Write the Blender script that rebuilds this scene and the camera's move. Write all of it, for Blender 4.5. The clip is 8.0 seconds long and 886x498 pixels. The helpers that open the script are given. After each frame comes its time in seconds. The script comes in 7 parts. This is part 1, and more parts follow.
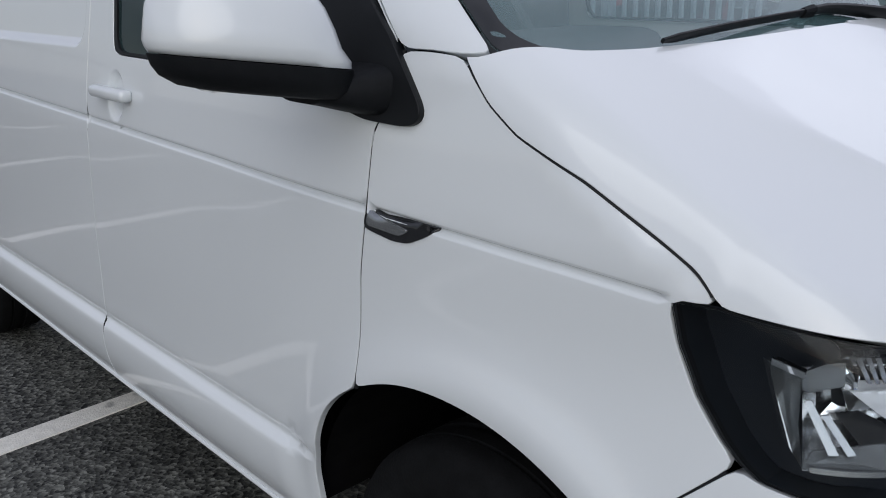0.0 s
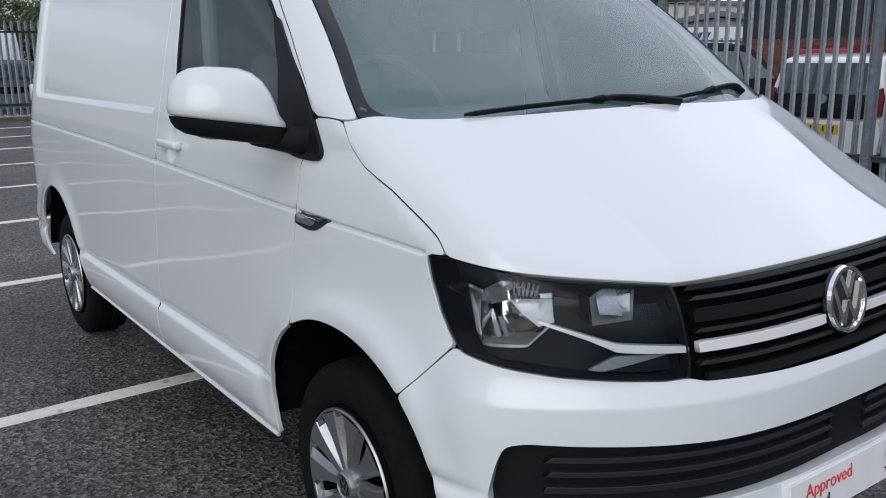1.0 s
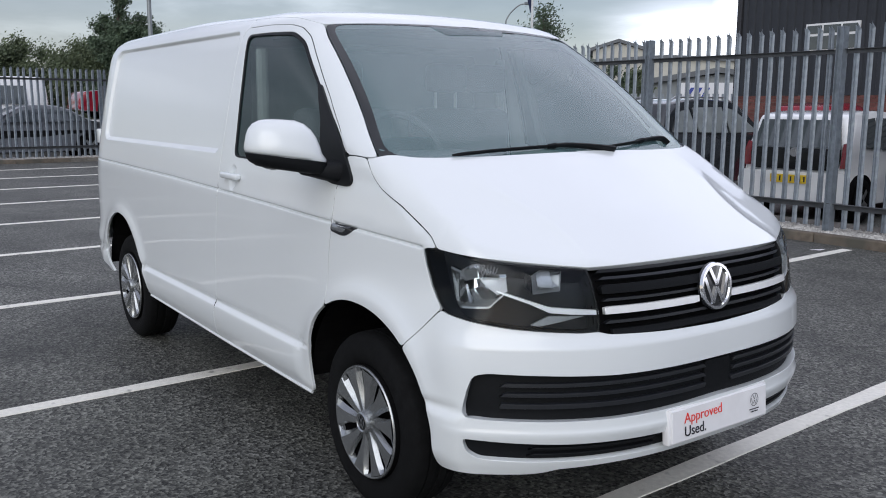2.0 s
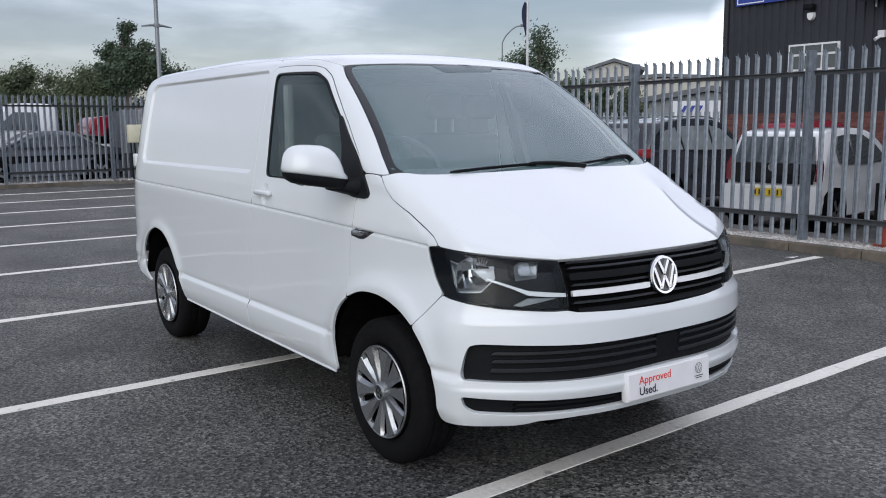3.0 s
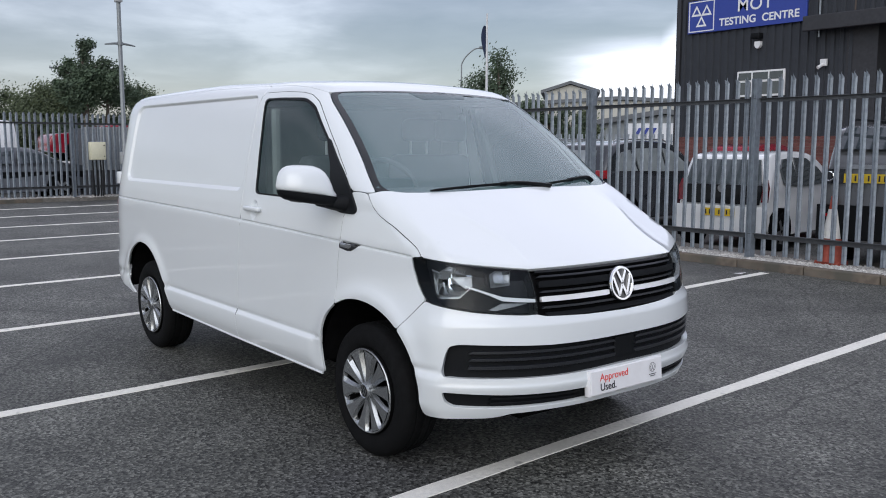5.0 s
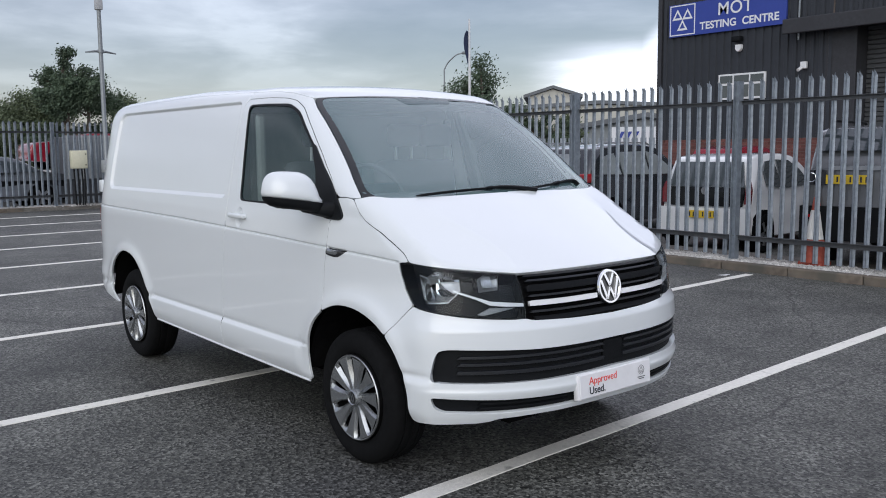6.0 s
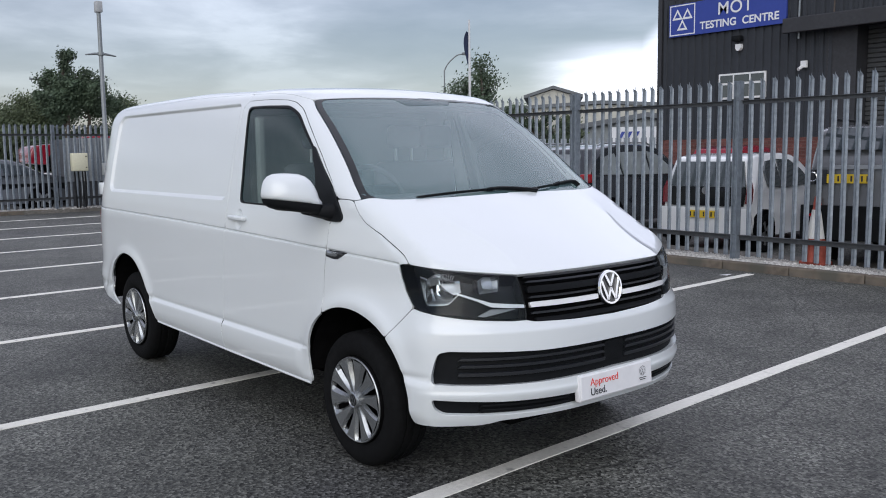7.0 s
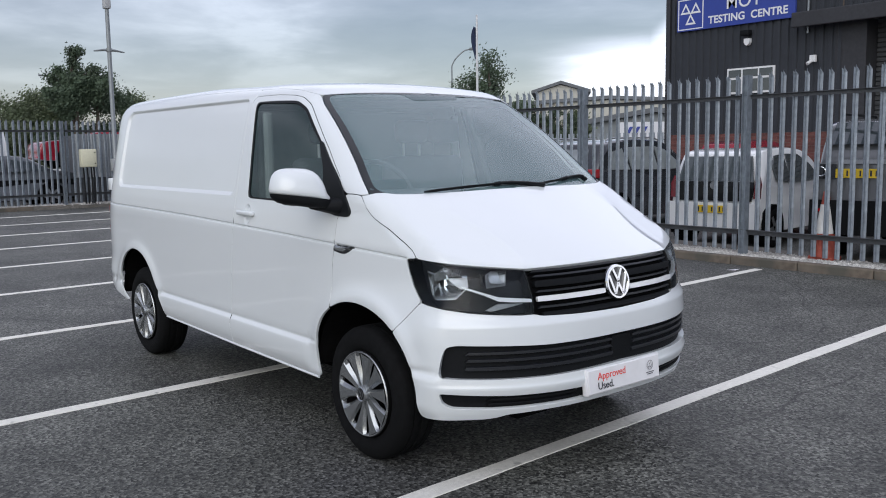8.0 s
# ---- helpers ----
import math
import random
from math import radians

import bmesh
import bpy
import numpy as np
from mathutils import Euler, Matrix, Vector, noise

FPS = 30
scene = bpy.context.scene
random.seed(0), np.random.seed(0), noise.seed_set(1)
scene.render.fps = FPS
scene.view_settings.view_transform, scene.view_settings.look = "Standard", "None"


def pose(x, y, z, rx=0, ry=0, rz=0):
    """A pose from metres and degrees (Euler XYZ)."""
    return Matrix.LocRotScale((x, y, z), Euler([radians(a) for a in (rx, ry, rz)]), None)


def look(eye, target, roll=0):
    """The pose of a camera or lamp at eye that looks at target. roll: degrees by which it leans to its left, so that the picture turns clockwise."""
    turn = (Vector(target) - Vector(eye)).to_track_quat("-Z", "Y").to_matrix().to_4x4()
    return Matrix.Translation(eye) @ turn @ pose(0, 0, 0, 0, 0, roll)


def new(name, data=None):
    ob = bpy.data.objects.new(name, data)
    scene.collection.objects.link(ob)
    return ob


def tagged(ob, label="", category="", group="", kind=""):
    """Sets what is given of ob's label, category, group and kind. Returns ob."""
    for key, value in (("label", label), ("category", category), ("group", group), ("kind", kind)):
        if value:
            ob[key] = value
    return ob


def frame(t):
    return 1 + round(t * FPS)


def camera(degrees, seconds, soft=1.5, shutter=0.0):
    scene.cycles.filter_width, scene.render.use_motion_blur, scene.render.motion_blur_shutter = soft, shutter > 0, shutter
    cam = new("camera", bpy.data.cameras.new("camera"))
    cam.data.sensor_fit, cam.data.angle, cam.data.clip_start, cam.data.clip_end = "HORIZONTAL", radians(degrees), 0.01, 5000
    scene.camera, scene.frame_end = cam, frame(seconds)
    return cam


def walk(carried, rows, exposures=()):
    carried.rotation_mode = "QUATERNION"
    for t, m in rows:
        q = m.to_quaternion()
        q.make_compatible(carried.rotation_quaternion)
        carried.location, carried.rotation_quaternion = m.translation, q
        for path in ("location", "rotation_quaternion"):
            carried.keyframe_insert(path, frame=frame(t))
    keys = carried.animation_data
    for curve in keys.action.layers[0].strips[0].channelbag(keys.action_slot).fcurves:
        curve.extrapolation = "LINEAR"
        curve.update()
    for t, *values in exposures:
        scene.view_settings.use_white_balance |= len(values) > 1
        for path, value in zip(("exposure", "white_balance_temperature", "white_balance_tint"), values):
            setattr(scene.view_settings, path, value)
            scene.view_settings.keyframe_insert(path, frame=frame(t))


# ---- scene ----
cam = camera(54.5, 8.0, soft=1.0)

PATH = [
    (0, (0.894, -1.759, 1.438), (-0.51, -0.471, 0.83), -1.2),
    (0.5, (1.417, -1.857, 1.462), (-0.101, -0.658, 0.953), -0.5),
    (1, (1.901, -1.965, 1.483), (0.324, -0.815, 1.045), -0.5),
    (1.5, (2.301, -2.201, 1.497), (0.707, -1.053, 1.121), 0.2),
    (3, (3.262, -2.895, 1.541), (1.654, -1.74, 1.258), -0.4),
    (3.5, (3.415, -2.987, 1.548), (1.809, -1.831, 1.261), -0.0),
    (4, (3.514, -3.055, 1.532), (1.905, -1.903, 1.242), 0.2),
    (4.5, (3.517, -3.161, 1.55), (1.933, -1.97, 1.283), 0.3),
    (5, (3.521, -3.221, 1.559), (1.968, -1.984, 1.32), 0.1),
    (6.5, (3.495, -3.221, 1.555), (1.965, -1.953, 1.328), -0.5),
    (7, (3.496, -3.212, 1.558), (1.963, -1.948, 1.333), -0.7),
    (7.5, (3.503, -3.214, 1.558), (1.965, -1.955, 1.333), -0.8),
    (8, (3.504, -3.218, 1.554), (1.96, -1.968, 1.319), -0.8),
]
walk(cam, [(t, look(eye, target, roll)) for t, eye, target, roll in PATH], [(0, -0.34), (0.5, -0.20), (1, -0.12), (1.5, 0.0), (3, 0.03), (4, 0.0), (5, 0.04), (8, 0.04)])

from mathutils.geometry import delaunay_2d_cdt

# ---- world, sun ----
world = bpy.data.worlds.new("overcast_sky")
scene.world = world
world.use_nodes = True
wn, wl = world.node_tree.nodes, world.node_tree.links
wn.clear()


def wnode(kind, **inputs):
    n = wn.new(kind)
    for key, value in inputs.items():
        n.inputs[key].default_value = value
    return n


def wmath(op, a, b=None, clamp=False):
    n = wn.new("ShaderNodeMath")
    n.operation, n.use_clamp = op, clamp
    for i, v in enumerate((a, b)):
        if v is None:
            continue
        if isinstance(v, (int, float)):
            n.inputs[i].default_value = v
        else:
            wl.new(v, n.inputs[i])
    return n.outputs[0]


SUN_TURN, SUN_HEIGHT = 2.5, 0.52
sky = wn.new("ShaderNodeTexSky")
sky.sky_type, sky.sun_disc, sky.sun_elevation, sky.sun_rotation = "NISHITA", False, SUN_HEIGHT, SUN_TURN
wcoord = wn.new("ShaderNodeTexCoord")
wsep = wn.new("ShaderNodeSeparateXYZ")
wl.new(wcoord.outputs["Generated"], wsep.inputs[0])
wz = wmath("ADD", wmath("MAXIMUM", wsep.outputs[2], 0.0), 0.11)
wcomb = wn.new("ShaderNodeCombineXYZ")
CLOUD_X, CLOUD_Y = -9.3, 1.4
wl.new(wmath("ADD", wmath("DIVIDE", wsep.outputs[0], wz), CLOUD_X), wcomb.inputs[0])
wl.new(wmath("ADD", wmath("DIVIDE", wsep.outputs[1], wz), CLOUD_Y), wcomb.inputs[1])
cloud_a = wnode("ShaderNodeTexNoise", Scale=0.34, Detail=8.0, Roughness=0.52, Distortion=0.35)
cloud_b = wnode("ShaderNodeTexNoise", Scale=1.15, Detail=6.0, Roughness=0.55, Distortion=0.3)
for n in (cloud_a, cloud_b):
    wl.new(wcomb.outputs[0], n.inputs["Vector"])
cover = wmath("ADD", wmath("MULTIPLY", cloud_a.outputs[0], 0.72), wmath("MULTIPLY", cloud_b.outputs[0], 0.28))
cloud_ramp = wn.new("ShaderNodeValToRGB")
for i, (at, col) in enumerate(((0.41, (0.408, 0.408, 0.495, 1)), (0.465, (0.51, 0.51, 0.602, 1)), (0.52, (0.682, 0.685, 0.80, 1)), (0.585, (1.03, 1.05, 1.19, 1)))):
    el = cloud_ramp.color_ramp.elements[i] if i < 2 else cloud_ramp.color_ramp.elements.new(at)
    el.position, el.color = at, col
wl.new(cover, cloud_ramp.inputs[0])


def wsmooth(lo, hi, v):
    n = wn.new("ShaderNodeMapRange")
    n.interpolation_type = "SMOOTHSTEP"
    n.inputs["From Min"].default_value, n.inputs["From Max"].default_value = lo, hi
    wl.new(v, n.inputs["Value"])
    return n.outputs[0]


def wdot(x, y):
    return wmath("ADD", wmath("MULTIPLY", wsep.outputs[0], x), wmath("MULTIPLY", wsep.outputs[1], y))


# cloud layers near the horizon: a darker bank above a pale rim, lit cloud tops over it
ragged = wmath("ADD", wsep.outputs[2], wmath("MULTIPLY", wmath("SUBTRACT", cover, 0.5), 0.34))
bank = wn.new("ShaderNodeValToRGB")
for i, (at, g) in enumerate(((0.0, 0.92), (0.045, 0.86), (0.075, 0.72), (0.112, 0.66), (0.140, 0.80), (0.175, 0.98), (0.32, 1.3), (0.55, 1.15))):
    el = bank.color_ramp.elements[i] if i < 2 else bank.color_ramp.elements.new(at)
    el.position, el.color = at, (g / 2, g / 2, g / 2, 1)
wl.new(ragged, bank.inputs[0])
# a break in the clouds low in the north, its edge rising eastwards
EAST_X, EAST_Y = 0.638, 0.770
turned = wdot(EAST_X, EAST_Y)
edge = wmath("ADD", wmath("MINIMUM", wmath("MULTIPLY", wmath("MAXIMUM", wmath("SUBTRACT", turned, 0.22), 0.0), 1.1), 0.02), 0.104)
below = wsmooth(0.022, -0.012, wmath("SUBTRACT", wmath("ADD", wsep.outputs[2], wmath("MULTIPLY", wmath("SUBTRACT", cloud_b.outputs[0], 0.5), 0.05)), edge))
clear_gap = wmath("MULTIPLY", below, wmath("MULTIPLY", wsmooth(0.08, 0.22, wmath("ADD", turned, wmath("MULTIPLY", wmath("SUBTRACT", cloud_a.outputs[0], 0.5), 0.1))), wsmooth(-0.5, 0.1, wdot(-EAST_Y, EAST_X))))
# thinner, brighter cloud over the north side
toward = wmath("ADD", wdot(-0.25, 0.70), wmath("MULTIPLY", wsep.outputs[2], 0.67))
thin = wmath("ADD", wmath("ADD", wmath("MULTIPLY", wsmooth(0.45, 0.97, toward), 0.2), wmath("MULTIPLY", wsmooth(0.80, 0.99, toward), 0.7)), 1.0)
cloud_bg = wnode("ShaderNodeBackground", Strength=1.0)
wl.new(cloud_ramp.outputs[0], cloud_bg.inputs[0])
rise = wmath("ADD", wmath("MULTIPLY", wmath("MAXIMUM", wsep.outputs[2], 0.0), 0.54), 0.425)
height = wmath("MULTIPLY", rise, wmath("ADD", 1.0, wmath("MULTIPLY", wmath("SUBTRACT", thin, 1.0), wsmooth(0.16, 0.34, wsep.outputs[2]))))
wl.new(wmath("ADD", wmath("MULTIPLY", height, wmath("MULTIPLY", bank.outputs[0], 2.0)), wmath("MULTIPLY", clear_gap, 1.25)), cloud_bg.inputs[1])
sky_bg = wnode("ShaderNodeBackground", Strength=0.05)
wl.new(sky.outputs[0], sky_bg.inputs[0])
sky_sum = wn.new("ShaderNodeAddShader")
wl.new(cloud_bg.outputs[0], sky_sum.inputs[0])
wl.new(sky_bg.outputs[0], sky_sum.inputs[1])
wout = wn.new("ShaderNodeOutputWorld")
wl.new(sky_sum.outputs[0], wout.inputs[0])

sun_data = bpy.data.lights.new("sun", "SUN")
sun_data.energy, sun_data.angle, sun_data.color = 1.2, radians(60), (0.98, 1.0, 1.0)
sun = new("sun", sun_data)
sun.matrix_world = look((4, -3, 12), (4 - 12 * math.sin(SUN_TURN) * math.cos(SUN_HEIGHT), -3 - 12 * math.cos(SUN_TURN) * math.cos(SUN_HEIGHT), 12 - 12 * math.sin(SUN_HEIGHT)))


# ---- materials ----
def material(name, colour, rough=0.5, metal=0.0, vary=0.12, grain=18.0, bump=0.0, bump_scale=250.0, coat=0.0, stain=None, stain_at=0.6, coords="Object", each=0.0, ior=1.5, rough_vary=0.0):
    """A surface with colour change at two scales, fine relief and, where given, stains of another colour."""
    m = bpy.data.materials.new(name)
    m.use_nodes = True
    nt = m.node_tree
    b = nt.nodes["Principled BSDF"]
    b.inputs["Roughness"].default_value, b.inputs["Metallic"].default_value = rough, metal
    b.inputs["Coat Weight"].default_value, b.inputs["Coat Roughness"].default_value = coat, 0.04
    b.inputs["IOR"].default_value = ior
    tc = nt.nodes.new("ShaderNodeTexCoord")

    def noise_of(scale, detail=4.0):
        n = nt.nodes.new("ShaderNodeTexNoise")
        n.inputs["Scale"].default_value, n.inputs["Detail"].default_value = scale, detail
        nt.links.new(tc.outputs[coords], n.inputs["Vector"])
        return n.outputs[0]

    def mixed(fac, a, c, lo, hi):
        r = nt.nodes.new("ShaderNodeMapRange")
        r.inputs["From Min"].default_value, r.inputs["From Max"].default_value = lo, hi
        nt.links.new(fac, r.inputs["Value"])
        x = nt.nodes.new("ShaderNodeMix")
        x.data_type = "RGBA"
        nt.links.new(r.outputs[0], x.inputs[0])
        for v, k in ((a, 6), (c, 7)):
            if isinstance(v, tuple):
                x.inputs[k].default_value = (*v, 1)
            else:
                nt.links.new(v, x.inputs[k])
        return x.outputs[2]

    dark, light = tuple(c * (1 - vary) for c in colour), tuple(min(c * (1 + vary), 1) for c in colour)
    out = mixed(noise_of(grain), dark, light, 0.3, 0.7)
    out = mixed(noise_of(grain * 0.07 + 0.2, 3.0), out, tuple(c * (1 - vary * 0.8) for c in colour), 0.45, 0.8) if vary else out
    if stain:
        out = mixed(noise_of(grain * 0.25, 6.0), out, stain, stain_at, stain_at + 0.12)
    if each:
        info = nt.nodes.new("ShaderNodeObjectInfo")
        h = nt.nodes.new("ShaderNodeHueSaturation")
        r = nt.nodes.new("ShaderNodeMapRange")
        r.inputs["To Min"].default_value, r.inputs["To Max"].default_value = 1 - each, 1 + each
        nt.links.new(info.outputs["Random"], r.inputs["Value"])
        nt.links.new(r.outputs[0], h.inputs["Value"])
        nt.links.new(out, h.inputs["Color"])
        out = h.outputs[0]
    nt.links.new(out, b.inputs["Base Color"])
    if rough_vary:
        r = nt.nodes.new("ShaderNodeMapRange")
        r.inputs["To Min"].default_value, r.inputs["To Max"].default_value = rough - rough_vary, rough + rough_vary
        nt.links.new(noise_of(grain * 0.4), r.inputs["Value"])
        nt.links.new(r.outputs[0], b.inputs["Roughness"])
    if bump:
        n = nt.nodes.new("ShaderNodeBump")
        n.inputs["Strength"].default_value, n.inputs["Distance"].default_value = bump, 0.01
        nt.links.new(noise_of(bump_scale, 3.0), n.inputs["Height"])
        nt.links.new(n.outputs[0], b.inputs["Normal"])
    return m


def clear_glass(name, tint, gloss=0.02, ior=1.45, haze=0.0, haze_colour=(0.3, 0.36, 0.38)):
    """Thin glass: a tinted see-through layer under a mirror layer that grows at a glancing angle; haze mixes in a
    diffuse veil.
    """
    m = bpy.data.materials.new(name)
    m.use_nodes = True
    nt = m.node_tree
    nt.nodes.clear()
    out = nt.nodes.new("ShaderNodeOutputMaterial")
    clear = nt.nodes.new("ShaderNodeBsdfTransparent")
    clear.inputs[0].default_value = (*tint, 1)
    shine = nt.nodes.new("ShaderNodeBsdfGlossy")
    shine.inputs["Roughness"].default_value = gloss
    fres = nt.nodes.new("ShaderNodeFresnel")
    fres.inputs[0].default_value = ior
    base = clear.outputs[0]
    # diffuse veil: dust, and reflected brightness put into the colour
    if haze:
        d = nt.nodes.new("ShaderNodeBsdfDiffuse")
        d.inputs[0].default_value = (*haze_colour, 1)
        mx = nt.nodes.new("ShaderNodeMixShader")
        mx.inputs[0].default_value = haze
        nt.links.new(base, mx.inputs[1])
        nt.links.new(d.outputs[0], mx.inputs[2])
        base = mx.outputs[0]
    mix = nt.nodes.new("ShaderNodeMixShader")
    nt.links.new(fres.outputs[0], mix.inputs[0])
    nt.links.new(base, mix.inputs[1])
    nt.links.new(shine.outputs[0], mix.inputs[2])
    nt.links.new(mix.outputs[0], out.inputs[0])
    return m


WHITE = material("white_paint", (0.70, 0.735, 0.75), 0.28, vary=0.006, grain=3, coat=1.0)
BLACK = material("black_grained_plastic", (0.0065, 0.0075, 0.009), 0.6, vary=0.15, grain=60, bump=0.15, bump_scale=600, ior=1.25)
SATINBLACK = material("satin_black_plastic", (0.016, 0.018, 0.022), 0.34, vary=0.12, grain=40, ior=1.5)
TRIM = material("black_rubber_trim", (0.008, 0.009, 0.0105), 0.45, vary=0.1, ior=1.3)
BORDER = material("black_glass_border", (0.013, 0.015, 0.017), 0.06, vary=0.1, ior=1.55)
GLOSSBLACK = material("gloss_black", (0.012, 0.013, 0.015), 0.12, vary=0.1, coat=0.5)
CHROME = material("bright_chrome", (0.88, 0.89, 0.90), 0.06, metal=1.0, vary=0.03)
STRIP = material("bright_silver_strip", (0.90, 0.91, 0.92), 0.28, metal=0.3, vary=0.03)
SATIN = material("satin_silver", (0.37, 0.385, 0.395), 0.27, metal=0.85, vary=0.05, grain=40)
RUBBER = material("tyre_rubber", (0.0062, 0.0066, 0.0072), 0.85, vary=0.3, grain=25, bump=0.2, bump_scale=180, ior=1.22)
DARKMETAL = material("dark_steel", (0.03, 0.03, 0.032), 0.6, metal=0.4, vary=0.2)
UNDER = material("underbody_black", (0.006, 0.006, 0.0065), 0.95, vary=0.2, ior=1.1)
CABIN = material("grey_cabin_plastic", (0.30, 0.32, 0.325), 0.7, vary=0.1, bump=0.1, bump_scale=500)
PALETRIM = material("pale_cabin_trim", (0.34, 0.37, 0.37), 0.6, vary=0.08)
FABRIC = material("dark_seat_fabric", (0.11, 0.115, 0.125), 0.95, vary=0.2, grain=120, bump=0.3, bump_scale=700)
SCREEN = clear_glass("windscreen_glass", (0.89, 0.965, 0.965), 0.01, 1.95, 0.185, (0.34, 0.62, 0.66))
SIDEGLASS = clear_glass("tinted_side_glass", (0.82, 0.92, 0.915), 0.012, 1.5, 0.08, (0.20, 0.38, 0.40))
SHADEBAND = clear_glass("shade_band_glass", (0.62, 0.72, 0.73), 0.01, 1.5, 0.2, (0.2, 0.34, 0.37))
LENS = clear_glass("lamp_lens", (0.90, 0.94, 0.97), 0.01, 1.32)
LAMPDARK = material("dark_lamp_housing", (0.009, 0.012, 0.017), 0.4, vary=0.1, ior=1.35)
REFLECTOR = material("lamp_reflector", (0.88, 0.89, 0.90), 0.16, metal=1.0, vary=0.06, grain=30)
GREYLENS = material("grey_lamp_bowl", (0.32, 0.335, 0.35), 0.3, metal=0.4, vary=0.15, grain=90)
HATCH_LENS = material("ribbed_lamp_lens", (0.46, 0.48, 0.50), 0.25, metal=0.5, vary=0.5, grain=420)
REDLENS = material("red_lamp_lens", (0.42, 0.012, 0.018), 0.12, vary=0.15, coat=0.6)
PLATEWHITE = material("white_plate", (0.80, 0.80, 0.82), 0.3, vary=0.03)
REDINK = material("red_print", (0.75, 0.05, 0.04), 0.4, vary=0.03)
BLACKINK = material("dark_print", (0.02, 0.02, 0.03), 0.4, vary=0.03)


# ---- mesh tools ----
def mesh_object(name, verts, faces, mat, parent=None, normals=None, smooth=True, label=""):
    me = bpy.data.meshes.new(name)
    me.from_pydata([tuple(v) for v in verts], [], [tuple(int(i) for i in f) for f in faces])
    me.materials.append(mat)
    me.update()
    if smooth:
        me.polygons.foreach_set("use_smooth", [True] * len(me.polygons))
    if normals is not None:
        me.normals_split_custom_set_from_vertices([tuple(n) for n in normals])
    ob = new(name, me)
    if parent:
        ob.parent = parent
    if label:
        ob["label"] = label
    return ob


def part(name, bm, mat, parent, label="", smooth=False, angle=35):
    me = bpy.data.meshes.new(name)
    bm.to_mesh(me)
    bm.free()
    me.materials.append(mat)
    if smooth:
        me.polygons.foreach_set("use_smooth", [True] * len(me.polygons))
        me.set_sharp_from_angle(angle=radians(angle))
    ob = new(name, me)
    if parent:
        ob.parent = parent
    if label:
        ob["label"] = label
    return ob


def thing(name, place, label, category, group="", kind="", turn=0.0):
    ob = new(name)
    ob.matrix_basis = pose(*place, 0, 0, turn)
    ob.empty_display_size = 0.1
    return tagged(ob, label, category, group, kind)


def box_into(bm, x0, x1, y0, y1, z0, z1, bevel=0.0, segments=2, m=None):
    got = bmesh.ops.create_cube(bm, size=1.0)
    vs = got["verts"]
    for v in vs:
        v.co = Vector(((x0 + x1) / 2 + v.co.x * (x1 - x0), (y0 + y1) / 2 + v.co.y * (y1 - y0), (z0 + z1) / 2 + v.co.z * (z1 - z0)))
    if bevel:
        es = list({e for v in vs for e in v.link_edges})
        r = bmesh.ops.bevel(bm, geom=es, offset=bevel, segments=segments, affect="EDGES", profile=0.5)
        vs = list({v for f in r["faces"] for v in f.verts} | {v for v in vs if v.is_valid})
    if m is not None:
        for v in vs:
            v.co = m @ v.co
    return bm


def box(x0, x1, y0, y1, z0, z1, bevel=0.0, segments=2, m=None):
    return box_into(bmesh.new(), x0, x1, y0, y1, z0, z1, bevel, segments, m)


def lathe(profile, count, axis="y", caps=True):
    """A solid turned about an axis from (along, radius) pairs."""
    bm = bmesh.new()
    rings = []
    for a, r in profile:
        ring = []
        for i in range(count):
            t = 2 * math.pi * i / count
            c, s = r * math.cos(t), r * math.sin(t)
            ring.append(bm.verts.new((c, a, s) if axis == "y" else (c, s, a) if axis == "z" else (a, c, s)))
        rings.append(ring)
    for p, q in zip(rings, rings[1:]):
        for i in range(count):
            bm.faces.new((p[i], p[(i + 1) % count], q[(i + 1) % count], q[i]))
    if caps:
        bm.faces.new(rings[0])
        bm.faces.new(rings[-1][::-1])
    bmesh.ops.recalc_face_normals(bm, faces=bm.faces)
    return bm


def tube(points, radius, sides=8, closed=False):
    """A round bar along a line; radius may be one number or one a point."""
    bm = bmesh.new()
    pts = [Vector(p) for p in points]
    rad = [radius] * len(pts) if isinstance(radius, (int, float)) else [float(r) for r in radius]
    rings = []
    for i, p in enumerate(pts):
        a = pts[i - 1] if i or closed else p
        b = pts[(i + 1) % len(pts)] if i + 1 < len(pts) or closed else p
        t = (b - a).normalized()
        u = t.orthogonal().normalized() if abs(t.z) > 0.95 else t.cross(Vector((0, 0, 1))).normalized()
        w = t.cross(u)
        rings.append([bm.verts.new(p + rad[i] * (math.cos(2 * math.pi * k / sides) * u + math.sin(2 * math.pi * k / sides) * w)) for k in range(sides)])
    pairs = list(zip(rings, rings[1:])) + ([(rings[-1], rings[0])] if closed else [])
    for p, q in pairs:
        for k in range(sides):
            bm.faces.new((p[k], p[(k + 1) % sides], q[(k + 1) % sides], q[k]))
    if not closed:
        bm.faces.new(rings[0][::-1])
        bm.faces.new(rings[-1])
    bmesh.ops.recalc_face_normals(bm, faces=bm.faces)
    return bm


